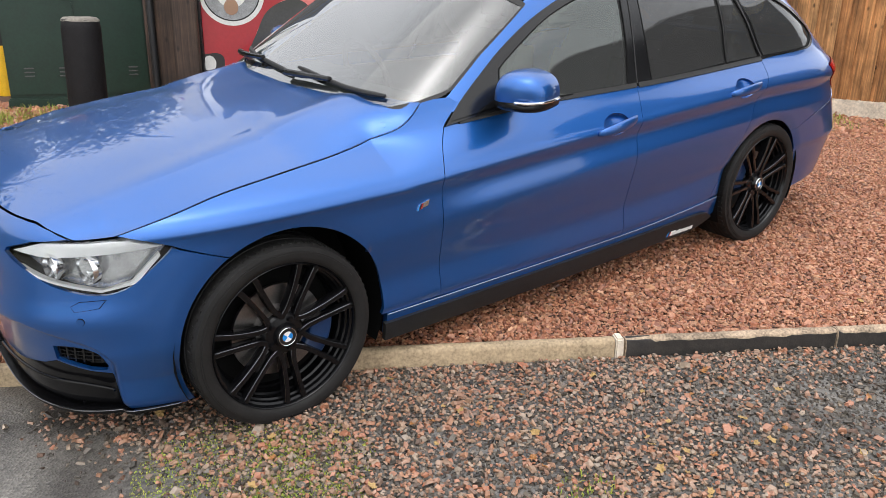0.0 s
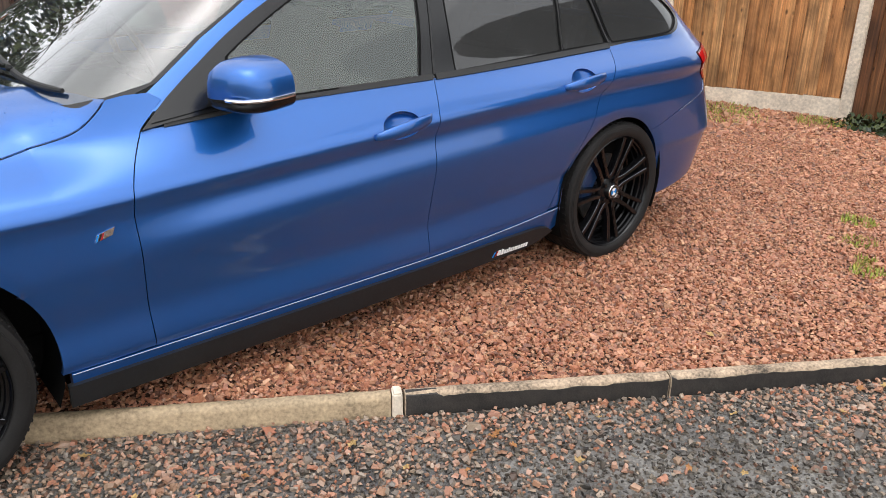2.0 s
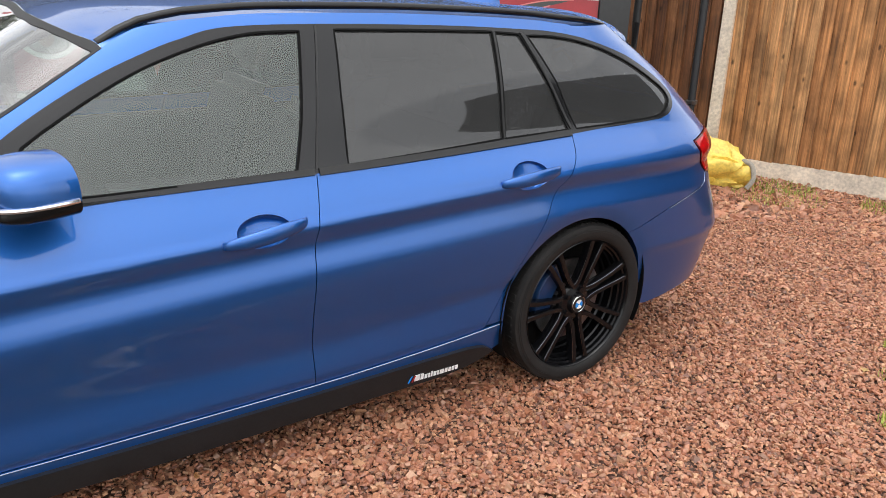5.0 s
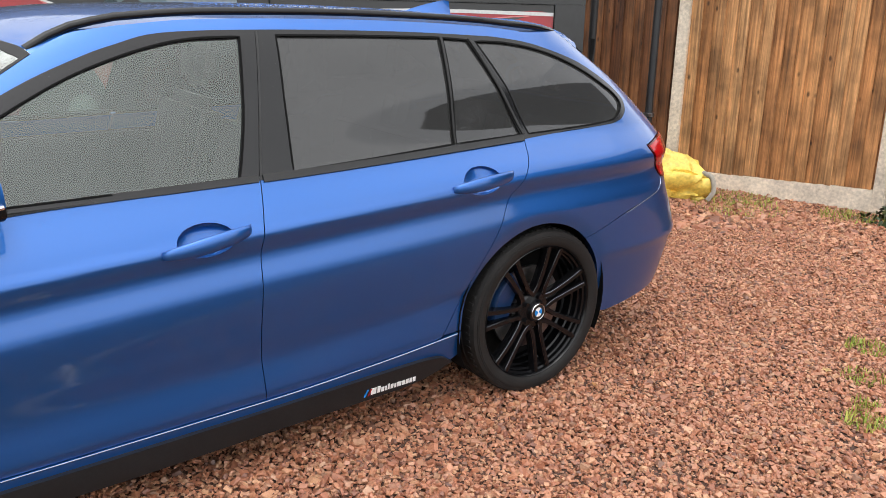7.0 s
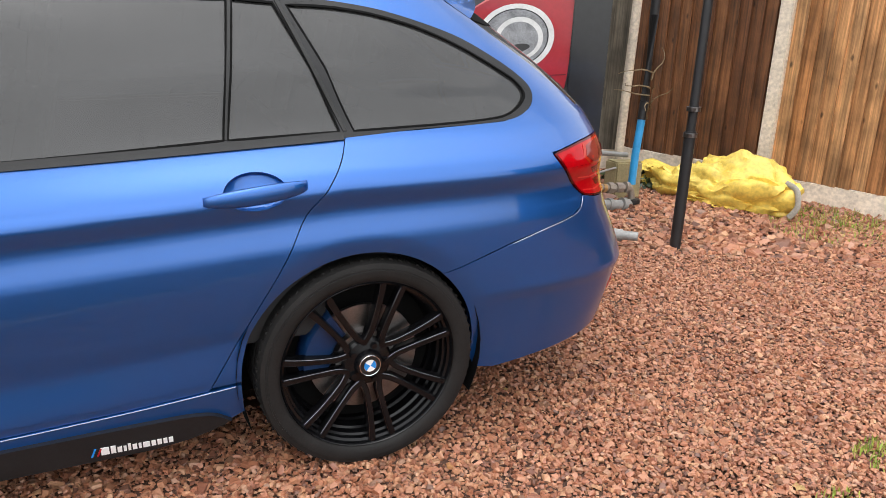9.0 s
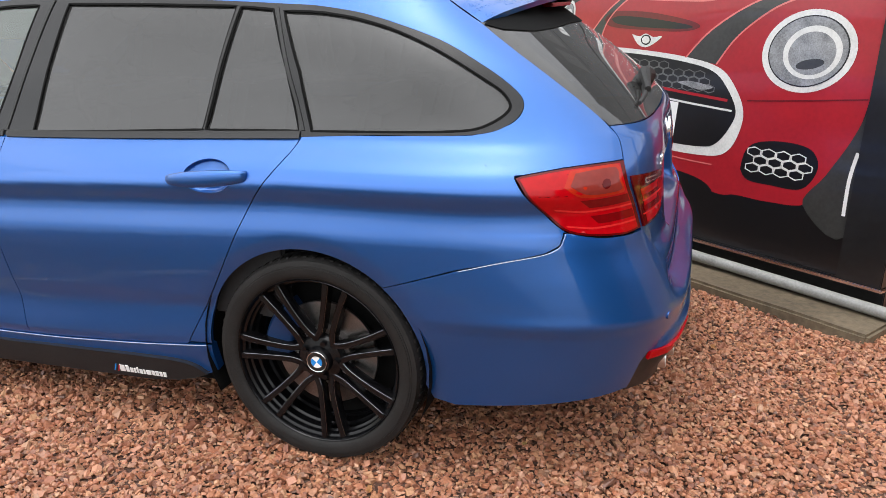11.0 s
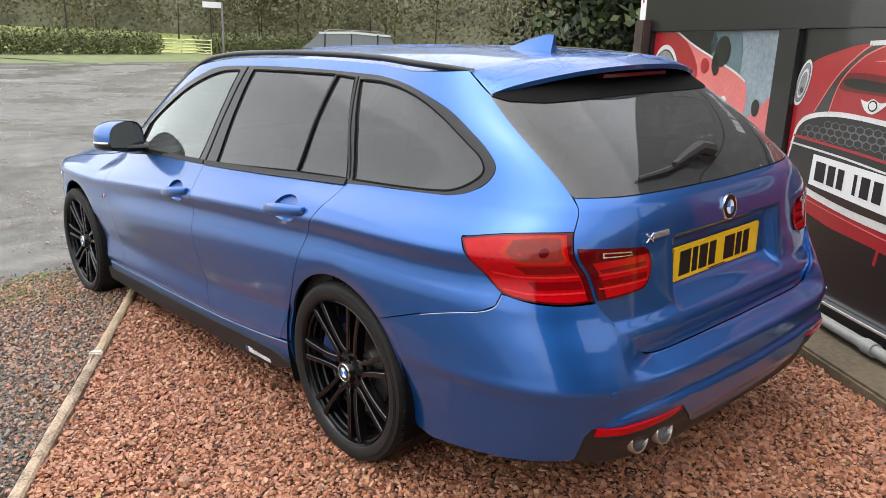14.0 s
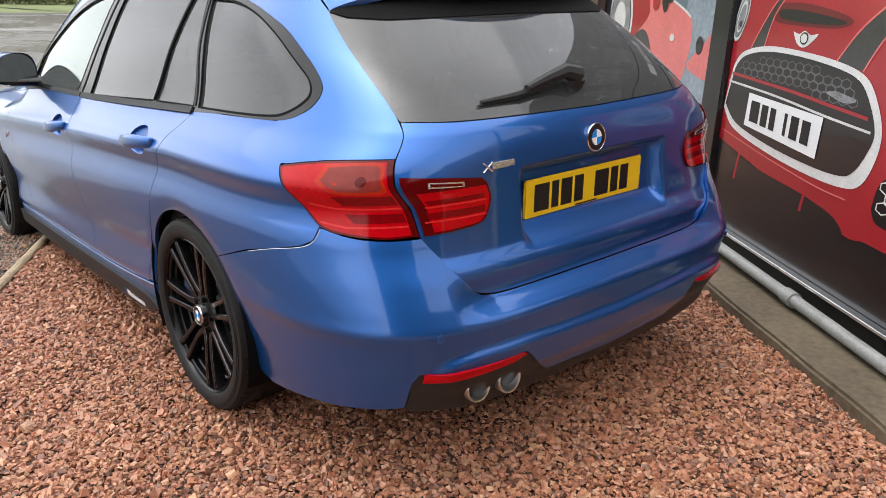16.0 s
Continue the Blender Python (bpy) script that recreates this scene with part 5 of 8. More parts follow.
def upper(s, z):
    """Greenhouse. s is x along the side; past XW to the front and XR to the rear the angle round the corner."""
    s, z = np.broadcast_arrays(np.asarray(s, float), np.asarray(z, float))
    hw = half_width(np.clip(s, 0.85, XR), z)
    hw = np.where(s < XW, half_width(np.full(s.shape, XW), z), hw)
    nr = curve(z, (0.2, 0.5, 0.9, 1.1, 1.3), (4.9, 5.0, 4.4, 4.1, 3.7))
    cf, wf = corner(np.clip(XW - s, 0, 2), 5.0)
    cr, wr = corner(np.clip(s - XR, 0, 2), nr)
    x = np.where(s < XW, XW + (screen_x(z) - XW) * cf, np.where(s > XR, XR + (tail_x(z) - XR) * cr, s))
    y = hw * np.where(s < XW, wf, np.where(s > XR, wr, 1.0))
    return np.stack([x, -y, z], -1)

# ---- the estate car ----
LAMP_SILVER = plain("lamp_reflector_silver", (0.66, 0.66, 0.66), 0.25, 0.8, vary=0.45, scale=14)
CAR = Matrix(((0.99886, -0.00201, -0.04778, 0.01243), (0.0, 0.99912, -0.04201, 0.01288), (0.04782, 0.04196, 0.99797, -0.0970), (0, 0, 0, 1)))
car = empty("estate_car", CAR, "metallic blue estate car wet with rain on black wheels", "car")


def arc(cx, cz, r, a0, a1, n=28):
    return [(cx + r * math.cos(radians(a)), cz + r * math.sin(radians(a))) for a in np.linspace(a0, a1, n)]


def to_s(x, z):
    """The s of lower() at which its x is the given one, for the corners."""
    ss = np.linspace(-1.1, 4.3, 2200)
    xx = lower(ss, np.full_like(ss, z))[:, 0]
    return float(np.interp(x, xx, ss))


def arch_s(pts):
    return [(to_s(x, z), z) for x, z in pts]


EDGE_A = smooth_line([(0.716, 0.912), (0.710, 0.900), (0.698, 0.882), (0.655, 0.81), (0.638, 0.74), (0.642, 0.60), (0.65, 0.42), (0.657, 0.276)], 4)
EDGE_B = smooth_line([(1.752, 0.956), (1.742, 0.90), (1.722, 0.80), (1.71, 0.66), (1.706, 0.5), (1.712, 0.36), (1.716, 0.28)], 4)
EDGE_C = smooth_line([(2.776, 0.977), (2.752, 0.93), (2.69, 0.85), (2.64, 0.79), (2.58, 0.68), (2.50, 0.545), (2.40, 0.385), (2.365, 0.328)], 4)
def sill_run(x0, x1, n=14):
    return [(x, float(sill_z(x)[0])) for x in np.linspace(x0, x1, n)]
def belt_run(x0, x1, n=12):
    return [(x, float(belt_z(x)[0]) - 0.004) for x in np.linspace(x0, x1, n)]

ARCH_F = arch_s(arc(0.025, 0.33, 0.368, -9, 121))
ARCH_F2 = arch_s(arc(0.025, 0.33, 0.368, 121, 207, 20))
ARCH_R = arch_s(arc(2.795, 0.325, 0.347, 180, 47, 34))
ARCH_R2 = arch_s(arc(2.795, 0.325, 0.347, 47, -8, 16)) + [(to_s(3.16, 0.235), 0.235), (to_s(3.185, 0.212), 0.212)]
HOOD_LINE = smooth_line([(-0.268, 0.762), (-0.17, 0.797), (-0.062, 0.827), (0.11, 0.849), (0.285, 0.866), (0.42, 0.884), (0.526, 0.909), (0.578, 0.933), (0.614, 0.961)], 4)
LAMP_F = smooth_line([(-0.545, 0.706), (-0.47, 0.735), (-0.38, 0.750), (-0.27, 0.753), (-0.20, 0.737), (-0.143, 0.714)], 4) + smooth_line([(-0.165, 0.68), (-0.212, 0.622), (-0.24, 0.602), (-0.275, 0.594), (-0.33, 0.603), (-0.40, 0.628), (-0.46, 0.66), (-0.545, 0.70)], 4)
LAMP_R = [(3.345, 0.897)] + smooth_line([(3.36, 0.903), (3.45, 0.917), (3.53, 0.921), (3.611, 0.921)], 3) + [(3.625, 0.87), (3.645, 0.81), (3.671, 0.731)] + smooth_line([(3.60, 0.729), (3.52, 0.737), (3.455, 0.752), (3.42, 0.783), (3.375, 0.845)], 3)
lamp_edge = lambda z: 3.611 + 0.06 * (0.921 - z) / 0.19
LAMP_R2 = [(3.634, 0.879)] + [(3.75, 0.868), (3.84, 0.857)] + smooth_line([(3.853, 0.845), (3.857, 0.81), (3.848, 0.77), (3.832, 0.745), (3.80, 0.737)], 3) + [(3.74, 0.733), (3.682, 0.731), (3.655, 0.81)]
WIN = [(1.076, 0.917), (1.080, 0.95)] + smooth_line([(1.084, 0.99), (1.100, 1.06), (1.132, 1.154), (1.19, 1.235), (1.27, 1.29), (1.36, 1.325), (1.5, 1.352), (1.87, 1.357), (2.3, 1.347), (2.62, 1.331), (2.95, 1.308), (3.13, 1.28), (3.30, 1.228), (3.382, 1.163), (3.418, 1.103), (3.410, 1.062), (3.35, 1.018), (3.25, 0.991), (3.0, 0.985)], 5) + belt_run(2.78, 1.3, 16) + [(1.2, 0.947), (1.12, 0.931)]
WIN_TOP = smooth_line([(1.27, 1.29), (1.36, 1.325), (1.5, 1.352), (1.87, 1.357), (2.3, 1.347), (2.62, 1.331), (2.95, 1.308), (3.13, 1.28)], 5)

PANES = {
    "front_door_window": ([(1.208, 0.962), (1.158, 1.086)] + smooth_line([(1.172, 1.118), (1.210, 1.178), (1.264, 1.234), (1.335, 1.275), (1.45, 1.312), (1.60, 1.334), (1.790, 1.338)], 4) + [(1.750, 1.15), (1.706, 0.966)], GLASS_CLEAR),
    "rear_door_window": ([(1.906, 1.340), (2.2, 1.334), (2.508, 1.324), (2.483, 1.15), (2.456, 0.986), (2.15, 0.975), (1.858, 0.967), (1.878, 1.15)], GLASS_TINT),
    "rear_vent_window": ([(2.523, 1.322), (2.628, 1.313), (2.705, 1.15), (2.762, 0.990), (2.468, 0.986), (2.497, 1.15)], GLASS_TINT),
    "rear_quarter_window": ([(2.664, 1.308)] + smooth_line([(2.83, 1.301), (3.0, 1.284), (3.16, 1.251), (3.280, 1.197), (3.362, 1.122), (3.382, 1.086), (3.364, 1.050), (3.28, 1.010), (3.20, 0.999), (3.05, 0.994)], 5) + [(2.804, 0.990), (2.744, 1.15)], GLASS_TINT),
}

ROOF_C = ((1.05, 1.2, 1.5, 1.9, 2.4, 2.8, 3.14), (1.378, 1.402, 1.425, 1.430, 1.419, 1.400, 1.374))


HOOD_RUN = HOOD_LINE + [(0.634, 0.980), (0.648, 0.998)]
HOOD_EDGE = lower(np.array([p[0] for p in HOOD_RUN]), np.array([p[1] + 0.001 for p in HOOD_RUN]))
NOSE_S = np.linspace(-1.1208, -0.268, 60)
NOSE_EDGE = lower(NOSE_S, np.interp(NOSE_S, (-1.1208, -0.7, -0.49, -0.40, -0.358, -0.268), (0.795, 0.789, 0.786, 0.766, 0.753, 0.762)))


def hood_point(a, v):
    """a from the front edge to the screen, v from the middle to the wing."""
    ex, ey, ez = HOOD_EDGE[:, 0], -HOOD_EDGE[:, 1], HOOD_EDGE[:, 2]
    y0 = ey[0]
    front = np.interp(v * y0, -NOSE_EDGE[:, 1], NOSE_EDGE[:, 0])
    fz = np.interp(v * y0, -NOSE_EDGE[:, 1], NOSE_EDGE[:, 2])
    back = curve(v, (0, 0.5, 0.85, 1.0), (0.465, 0.49, 0.62, 0.650))

    def top(x):
        ye, ze = np.interp(x, ex, ey), np.interp(x, ex, ez)
        zc = curve(x, (-0.80, -0.6, -0.4, -0.1, 0.2, 0.45, 0.70), (0.775, 0.830, 0.872, 0.918, 0.957, 0.982, 1.0))
        ridge = 0.010 * np.exp(-((v - (0.80 - 0.12 * (x + 0.7))) / 0.10) ** 2) * np.clip((x + 0.8) * 2, 0, 1)
        return v * ye, zc - (zc - ze) * v ** (2.6 + 7 * np.clip((x - 0.15) / 0.4, 0, 1)) + ridge * (1 - v ** 8) + 0.010 * np.clip((x - 0.25) / 0.3, 0, 1) * (1 - v ** 12)
    x = front * (1 - a) + back * a
    y, z = top(x)
    z0 = top(front)[1]
    z = z - (z0 - fz) * np.clip(1 - a / 0.16, 0, 1) ** 2.2
    return np.stack([x, -y, z], -1)


CANT_TOP = smooth_line([(1.335, 1.372), (1.55, 1.385), (1.80, 1.3885), (2.15, 1.385), (2.5, 1.372), (2.75, 1.357), (3.02, 1.341)], 4)
HEAD = smooth_line([(0.1792, 1.385), (0.5, 1.382), (0.8, 1.372), (0.95, 1.356), (1.06, 1.334), (1.12, 1.320), (1.16, 1.303)], 5)
HEAD_EDGE = upper(np.array([p[0] for p in HEAD]), np.array([p[1] for p in HEAD]))
ROOF_SIDE = [(1.16, 1.303), (1.19, 1.338), (1.23, 1.354)] + [(s_, z_ - 0.004) for s_, z_ in CANT_TOP] + [(3.13, 1.334), (3.30, 1.333), (3.45, 1.334)]


def roof_point(a, v):
    ss = np.linspace(1.16, 3.45, 500)
    e = upper(ss, np.interp(ss, [p[0] for p in ROOF_SIDE], [p[1] for p in ROOF_SIDE]))
    front = np.interp(v * -HEAD_EDGE[-1, 1], -HEAD_EDGE[:, 1], HEAD_EDGE[:, 0])
    fz = np.interp(v * -HEAD_EDGE[-1, 1], -HEAD_EDGE[:, 1], HEAD_EDGE[:, 2])

    def top(x):
        ye, ze = np.interp(x, e[:, 0], -e[:, 1]), np.interp(x, e[:, 0], e[:, 2])
        zc = curve(x, *ROOF_C)
        return v * ye, zc - (zc - ze) * v ** 2.9
    x = front * (1 - a) + (3.12 + 0.02 * v) * a
    y, z = top(x)
    z = z + (fz - top(front)[1]) * np.clip(1 - a / 0.12, 0, 1) ** 2
    return np.stack([x, -y, z], -1)


def av(n, m):
    return np.meshgrid(np.linspace(0, 1, n), 1 - (1 - np.linspace(0, 1, m)) ** 1.25, indexing="ij")


def side(mirror):
    """All sheets of one side; the left is built, the right is its mirror image."""
    kw = dict(mirror=mirror)
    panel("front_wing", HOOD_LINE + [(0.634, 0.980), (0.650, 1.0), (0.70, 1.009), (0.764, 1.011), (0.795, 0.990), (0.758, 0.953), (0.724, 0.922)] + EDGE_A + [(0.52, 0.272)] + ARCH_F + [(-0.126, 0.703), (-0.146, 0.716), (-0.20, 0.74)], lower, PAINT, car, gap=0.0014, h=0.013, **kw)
    def cup_ring(s0, z0, k=1.0):
        return [(s0 + 0.080 * k * math.cos(a), z0 + 0.046 * k * math.sin(a)) for a in np.linspace(0, 2 * math.pi, 41)[:-1]]
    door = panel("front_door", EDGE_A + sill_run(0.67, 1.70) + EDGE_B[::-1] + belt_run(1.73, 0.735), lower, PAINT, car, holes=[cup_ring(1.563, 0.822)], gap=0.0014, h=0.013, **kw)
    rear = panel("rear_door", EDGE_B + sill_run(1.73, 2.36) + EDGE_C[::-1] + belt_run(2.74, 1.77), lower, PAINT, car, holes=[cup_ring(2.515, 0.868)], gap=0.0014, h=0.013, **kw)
    sill = panel("sill", [(0.418, 0.17), (1.3, 0.168), (2.25, 0.178), (2.36, 0.20), (2.41, 0.215), (2.452, 0.235), (2.447, 0.327)] + sill_run(2.43, 0.418, 20), lower, PAINT, car, gap=0.0015, out=0.003, rim=0.03, **kw)
    # a pale tube stands in for the highlight along the sill's edge
    bm = bmesh.new()
    xs = np.linspace(0.42, 2.43, 44)
    pe = lower(xs, sill_z(xs) - 0.004)
    tube(bm, [(p[0], (1 if mirror else -1) * (abs(p[1]) + 0.0050), p[2]) for p in pe], 0.0016, 8)
    part("sill_highlight", bm, EDGE_HIGHLIGHT, sill, "thin pale highlight drawn along the sill edge")
    panel("side_skirt", [(0.405, 0.166), (1.3, 0.160), (2.20, 0.172), (2.30, 0.184), (2.36, 0.20)] + smooth_line([(2.415, 0.222), (2.37, 0.252), (2.30, 0.264), (2.20, 0.264), (2.1, 0.262)], 4) + [(1.7, 0.249), (1.2, 0.245), (0.405, 0.240)], lower, SKIRT, car, "matt black side skirt with a white stripe of lettering", out=0.018, rim=0.02, **kw)
    upper_edge = [(2.95, 1.340), (3.13, 1.336), (3.30, 1.336), (3.432, 1.338), (3.497, 1.268), (3.55, 1.14), (3.598, 1.012), (3.606, 0.98), (3.611, 0.921)]
    lamp_side = smooth_line([(3.53, 0.921), (3.45, 0.917), (3.36, 0.903), (3.345, 0.897), (3.375, 0.845), (3.42, 0.783), (3.45, 0.755)], 2)
    seam = [(3.445, 0.755), (3.43, 0.722), (3.395, 0.703), (3.20, 0.65)]
    quarter_line = smooth_line([(3.25, 0.991), (3.35, 1.018), (3.410, 1.062), (3.418, 1.103), (3.382, 1.163), (3.30, 1.228), (3.13, 1.28), (2.95, 1.308)], 5)
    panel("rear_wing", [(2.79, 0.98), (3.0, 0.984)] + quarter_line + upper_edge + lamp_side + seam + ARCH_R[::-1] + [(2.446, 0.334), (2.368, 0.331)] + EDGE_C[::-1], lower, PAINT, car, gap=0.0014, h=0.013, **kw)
    panel("window_frame", WIN, upper, TRIM, car, "black gloss window surround", gap=0.0, rim=0.02, out=0.001, holes=[p for p, _ in PANES.values()], h=0.025, **kw)
    for name, (poly, mat) in PANES.items():
        g = panel(name, poly, upper, mat, car, gap=-0.003, rim=0, out=-0.005, h=0.04, **kw)
        g.visible_shadow = False
        d = dense(poly, 0.03)
        panel("window_seal", [tuple(p) for p in shrink(d, -0.0035)], upper, INNER, car, gap=0, rim=0.003, out=0.002, h=0.03, holes=[[tuple(p) for p in shrink(d, 0.002)]], **kw)
    panel("windscreen_pillar", smooth_line([(1.0, 0.972), (1.035, 0.995), (1.047, 1.03), (1.072, 1.14), (1.118, 1.235), (1.155, 1.302), (1.19, 1.343), (1.23, 1.359), (1.335, 1.372)], 3) + CANT_TOP + WIN_TOP[::-1][3:-6] + smooth_line([(1.36, 1.325), (1.27, 1.29), (1.19, 1.235), (1.132, 1.154), (1.100, 1.06), (1.085, 0.99)], 4) + [(1.08, 0.96)], upper, PAINT, car, gap=0.0, **kw)
    for nm, run, z0, z1 in (("front_belt_seal", (0.78, 1.745), -0.008, 0.010), ("rear_belt_seal", (1.76, 2.77), -0.010, 0.010)):
        xs = np.linspace(*run, 24)
        b = belt_z(xs)
        panel(nm, [(x, q + z0) for x, q in zip(xs, b)] + [(x, q + z1) for x, q in zip(xs[::-1], b[::-1])], lower, RUBBER, car, out=0.006, gap=0, rim=0.012, **kw)
    # pillar covers and window dividers
    for nm, poly in (("middle_pillar_seam", [(1.751, 0.965), (1.757, 0.965), (1.850, 1.352), (1.844, 1.352)]), ("window_divider", [(2.459, 0.986), (2.465, 0.986), (2.520, 1.322), (2.511, 1.323)]),
                     ("rear_door_seam", [(2.772, 0.99), (2.783, 0.99), (2.645, 1.318), (2.634, 1.318)])):
        panel(nm, poly, upper, RUBBER, car, out=0.004, gap=0, rim=0.006, **kw)
    # lamps
    lamp = panel("tail_lamp", LAMP_R, lower, LENS_DEEP, car, "red tail lamp with an amber upper window", h=0.02, out=0.003, rim=0.03, **kw)
    panel("lamp_lens", [(min(p[0], lamp_edge(p[1]) - 0.017), p[1]) for p in shrink(dense(LAMP_R, 0.015), 0.007)], lower, LENS_RED, lamp, "bright red lens", h=0.02, out=0.0038, gap=0, rim=0.001, **kw)
    panel("lamp_frame", smooth_line([(3.462, 0.908), (3.53, 0.913), (3.590, 0.911), (3.600, 0.875), (3.608, 0.847), (3.56, 0.843), (3.49, 0.846), (3.450, 0.872)], 4), lower, LENS_AMBER, lamp, "amber rim of the indicator", out=0.0044, gap=0, rim=0.002, h=0.02, **kw)
    panel("lamp_window", smooth_line([(3.475, 0.902), (3.53, 0.907), (3.583, 0.905), (3.592, 0.876), (3.600, 0.854), (3.56, 0.850), (3.50, 0.853), (3.464, 0.874)], 4), lower, LENS_SMOKE, lamp, "smoky indicator window", out=0.0050, gap=0, rim=0.002, h=0.02, **kw)
    panel("indicator_bulb", arc(3.553, 0.872, 0.012, 0, 330, 12), lower, LENS_DEEP, lamp, out=0.0056, gap=0, rim=0.002, h=0.01, **kw)
    for z, z1, s0 in ((0.838, 0.815, 3.485), (0.792, 0.770, 3.505)):
        panel("lamp_band", [(s0, z), (lamp_edge(z) - 0.020, z), (lamp_edge(z1) - 0.020, z1), (s0 + 0.02, z1)], lower, LENS_BAND, lamp, out=0.0045, gap=0, rim=0.002, h=0.02, **kw)
    for z, s0 in ((0.808, 3.425), (0.762, 3.448)):
        panel("lamp_bar", [(s0, z + 0.010), (s0 + 0.06, z), (lamp_edge(z) - 0.018, z), (lamp_edge(z) - 0.016, z - 0.005), (s0 + 0.06, z - 0.005), (s0 + 0.003, z + 0.005)], lower, LENS_LINE, lamp, out=0.0047, gap=0, rim=0.002, h=0.03, **kw)
    # front lamps
    front = panel("headlamp", LAMP_F, lower, LAMP_SILVER, car, "headlamp with chrome projectors under a clear cover", h=0.02, out=-0.055, rim=0.0, **kw)
    cover = panel("lamp_cover", LAMP_F, lower, GLASS_LAMP, front, "clear lamp cover", h=0.02, out=0.002, rim=0, **kw)
    cover.visible_shadow = False
    panel("lamp_brow", [(-0.53, 0.708), (-0.45, 0.738), (-0.27, 0.749), (-0.165, 0.718), (-0.27, 0.708), (-0.42, 0.700)], lower, WHITE, front, out=-0.01, gap=0, rim=0.02, h=0.02, **kw)
    panel("lamp_strip", [(-0.50, 0.67), (-0.40, 0.636), (-0.28, 0.604), (-0.22, 0.622), (-0.17, 0.70), (-0.165, 0.69), (-0.21, 0.614), (-0.28, 0.597), (-0.40, 0.628), (-0.50, 0.662)], lower, WHITE, front, out=-0.004, gap=0, rim=0.02, h=0.02, **kw)
    sy = 1 if mirror else -1
    for s0, z0, r in ((-0.40, 0.668, 0.034), (-0.315, 0.662, 0.038)):
        p = lower(np.array([s0]), np.array([z0]))[0]
        bm = bmesh.new()
        lathe(bm, [(r * 1.25, -0.03), (r * 1.2, -0.005), (r, 0.0), (r * 0.95, -0.012), (r * 0.8, -0.004), (r * 0.5, 0.010), (0.001, 0.016)], 28, pose(p[0] + 0.035, sy * abs(p[1]) * 0.965, p[2], 0, 0, (-76 if sy < 0 else 256)))
        part("projector", bm, CHROME, front, "chrome projector ring")
    # wheel housing
    for hub, r in ((0.02, 0.385), (2.797, 0.365)):
        bm = bmesh.new()
        prof = arc(hub, 0.33, r, -25, 205, 26)
        rows = [[bm.verts.new((x, sy * y, z)) for x, z in prof] for y in (0.838 if hub < 1 else 0.875, 0.60)]
        for i in range(len(prof) - 1):
            bm.faces.new((rows[0][i], rows[0][i + 1], rows[1][i + 1], rows[1][i]))
        bm.faces.new(rows[1])
        part("wheel_housing", bm, INNER, car)
    # door handles in their shallow cups
    for dr, s0, s1, z0, z1 in ((door, 1.440, 1.688, 0.803, 0.836), (rear, 2.385, 2.645, 0.857, 0.877)):
        mid, w = (s0 + s1) / 2, s1 - s0
        cs, cz = (1.563, 0.822) if dr is door else (2.515, 0.868)

        def bowl(s_, z_):
            q = lower(s_, z_)
            r2 = np.clip(((s_ - cs) / 0.080) ** 2 + ((z_ - cz) / 0.046) ** 2, 0, 1)
            q[..., 1] += 0.034 * (1 - r2) ** 0.45
            return q
        panel("handle_cup", cup_ring(cs, cz, 0.999), bowl, PAINT, dr, "recessed handle cup", gap=0, rim=0, h=0.010, **kw)
        bm = bmesh.new()
        n = 22
        rings = []
        for i in range(n):
            t = i / (n - 1)
            s, z = s0 + w * t, z0 + (z1 - z0) * t
            q = lower(np.array([s]), np.array([z]))[0]
            thick = 0.012 * math.sin(math.pi * (0.06 + 0.86 * t)) ** 0.4
            tall = 0.0245 * math.sin(math.pi * (0.05 + 0.87 * t)) ** 0.42
            lift = 0.022 * math.sin(math.pi * t) ** 0.5 + 0.002
            rings.append([bm.verts.new((q[0], sy * (abs(q[1]) + lift + thick * math.cos(b)), q[2] + tall * math.sin(b))) for b in np.linspace(0, 2 * math.pi, 13)[:-1]])
        for u, v in zip(rings, rings[1:]):
            for k in range(12):
                bm.faces.new((u[k], u[(k + 1) % 12], v[(k + 1) % 12], v[k]))
        bm.faces.new(rings[0]), bm.faces.new(rings[-1])
        part("door_handle", bm, PAINT, dr, angle=70)
    # badge on the wing and stripe on the skirt
    if not mirror:
        wing = panel("wing_badge", [(0.522, 0.655), (0.572, 0.668), (0.580, 0.690), (0.530, 0.676)], lower, CHROME, car, "small chrome badge with coloured stripes", out=0.003, gap=0, rim=0.003, **kw)
        for k, mat in enumerate((BADGE_BLUE, BLACK_PRINT, STRIPE_RED)):
            panel("badge_stripe", [(0.524 + k * 0.007, 0.6565 + k * 0.0018), (0.529 + k * 0.007, 0.6578 + k * 0.0018), (0.537 + k * 0.007, 0.677 + k * 0.0018), (0.532 + k * 0.007, 0.6757 + k * 0.0018)], lower, mat, wing, out=0.005, gap=0, rim=0.002, **kw)
        for k, mat in enumerate((BADGE_BLUE, BLACK_PRINT, STRIPE_RED)):
            panel("skirt_stripe", [(2.052 + k * 0.007, 0.190), (2.057 + k * 0.007, 0.190), (2.068 + k * 0.007, 0.215), (2.063 + k * 0.007, 0.215)], lower, mat, car, out=0.0205, gap=0, rim=0.002, **kw)
        x = 2.078
        for w, z1 in ((0.020, 0.2155), (0.012, 0.2155), (0.011, 0.209), (0.007, 0.209), (0.007, 0.214), (0.011, 0.209), (0.007, 0.209), (0.017, 0.209), (0.011, 0.209), (0.011, 0.209), (0.010, 0.209), (0.011, 0.209)):
            panel("skirt_mark", [(x, 0.192), (x + w, 0.192), (x + w, z1), (x, z1)], lower, WHITE, car, out=0.0205, gap=0, rim=0.002, **kw)
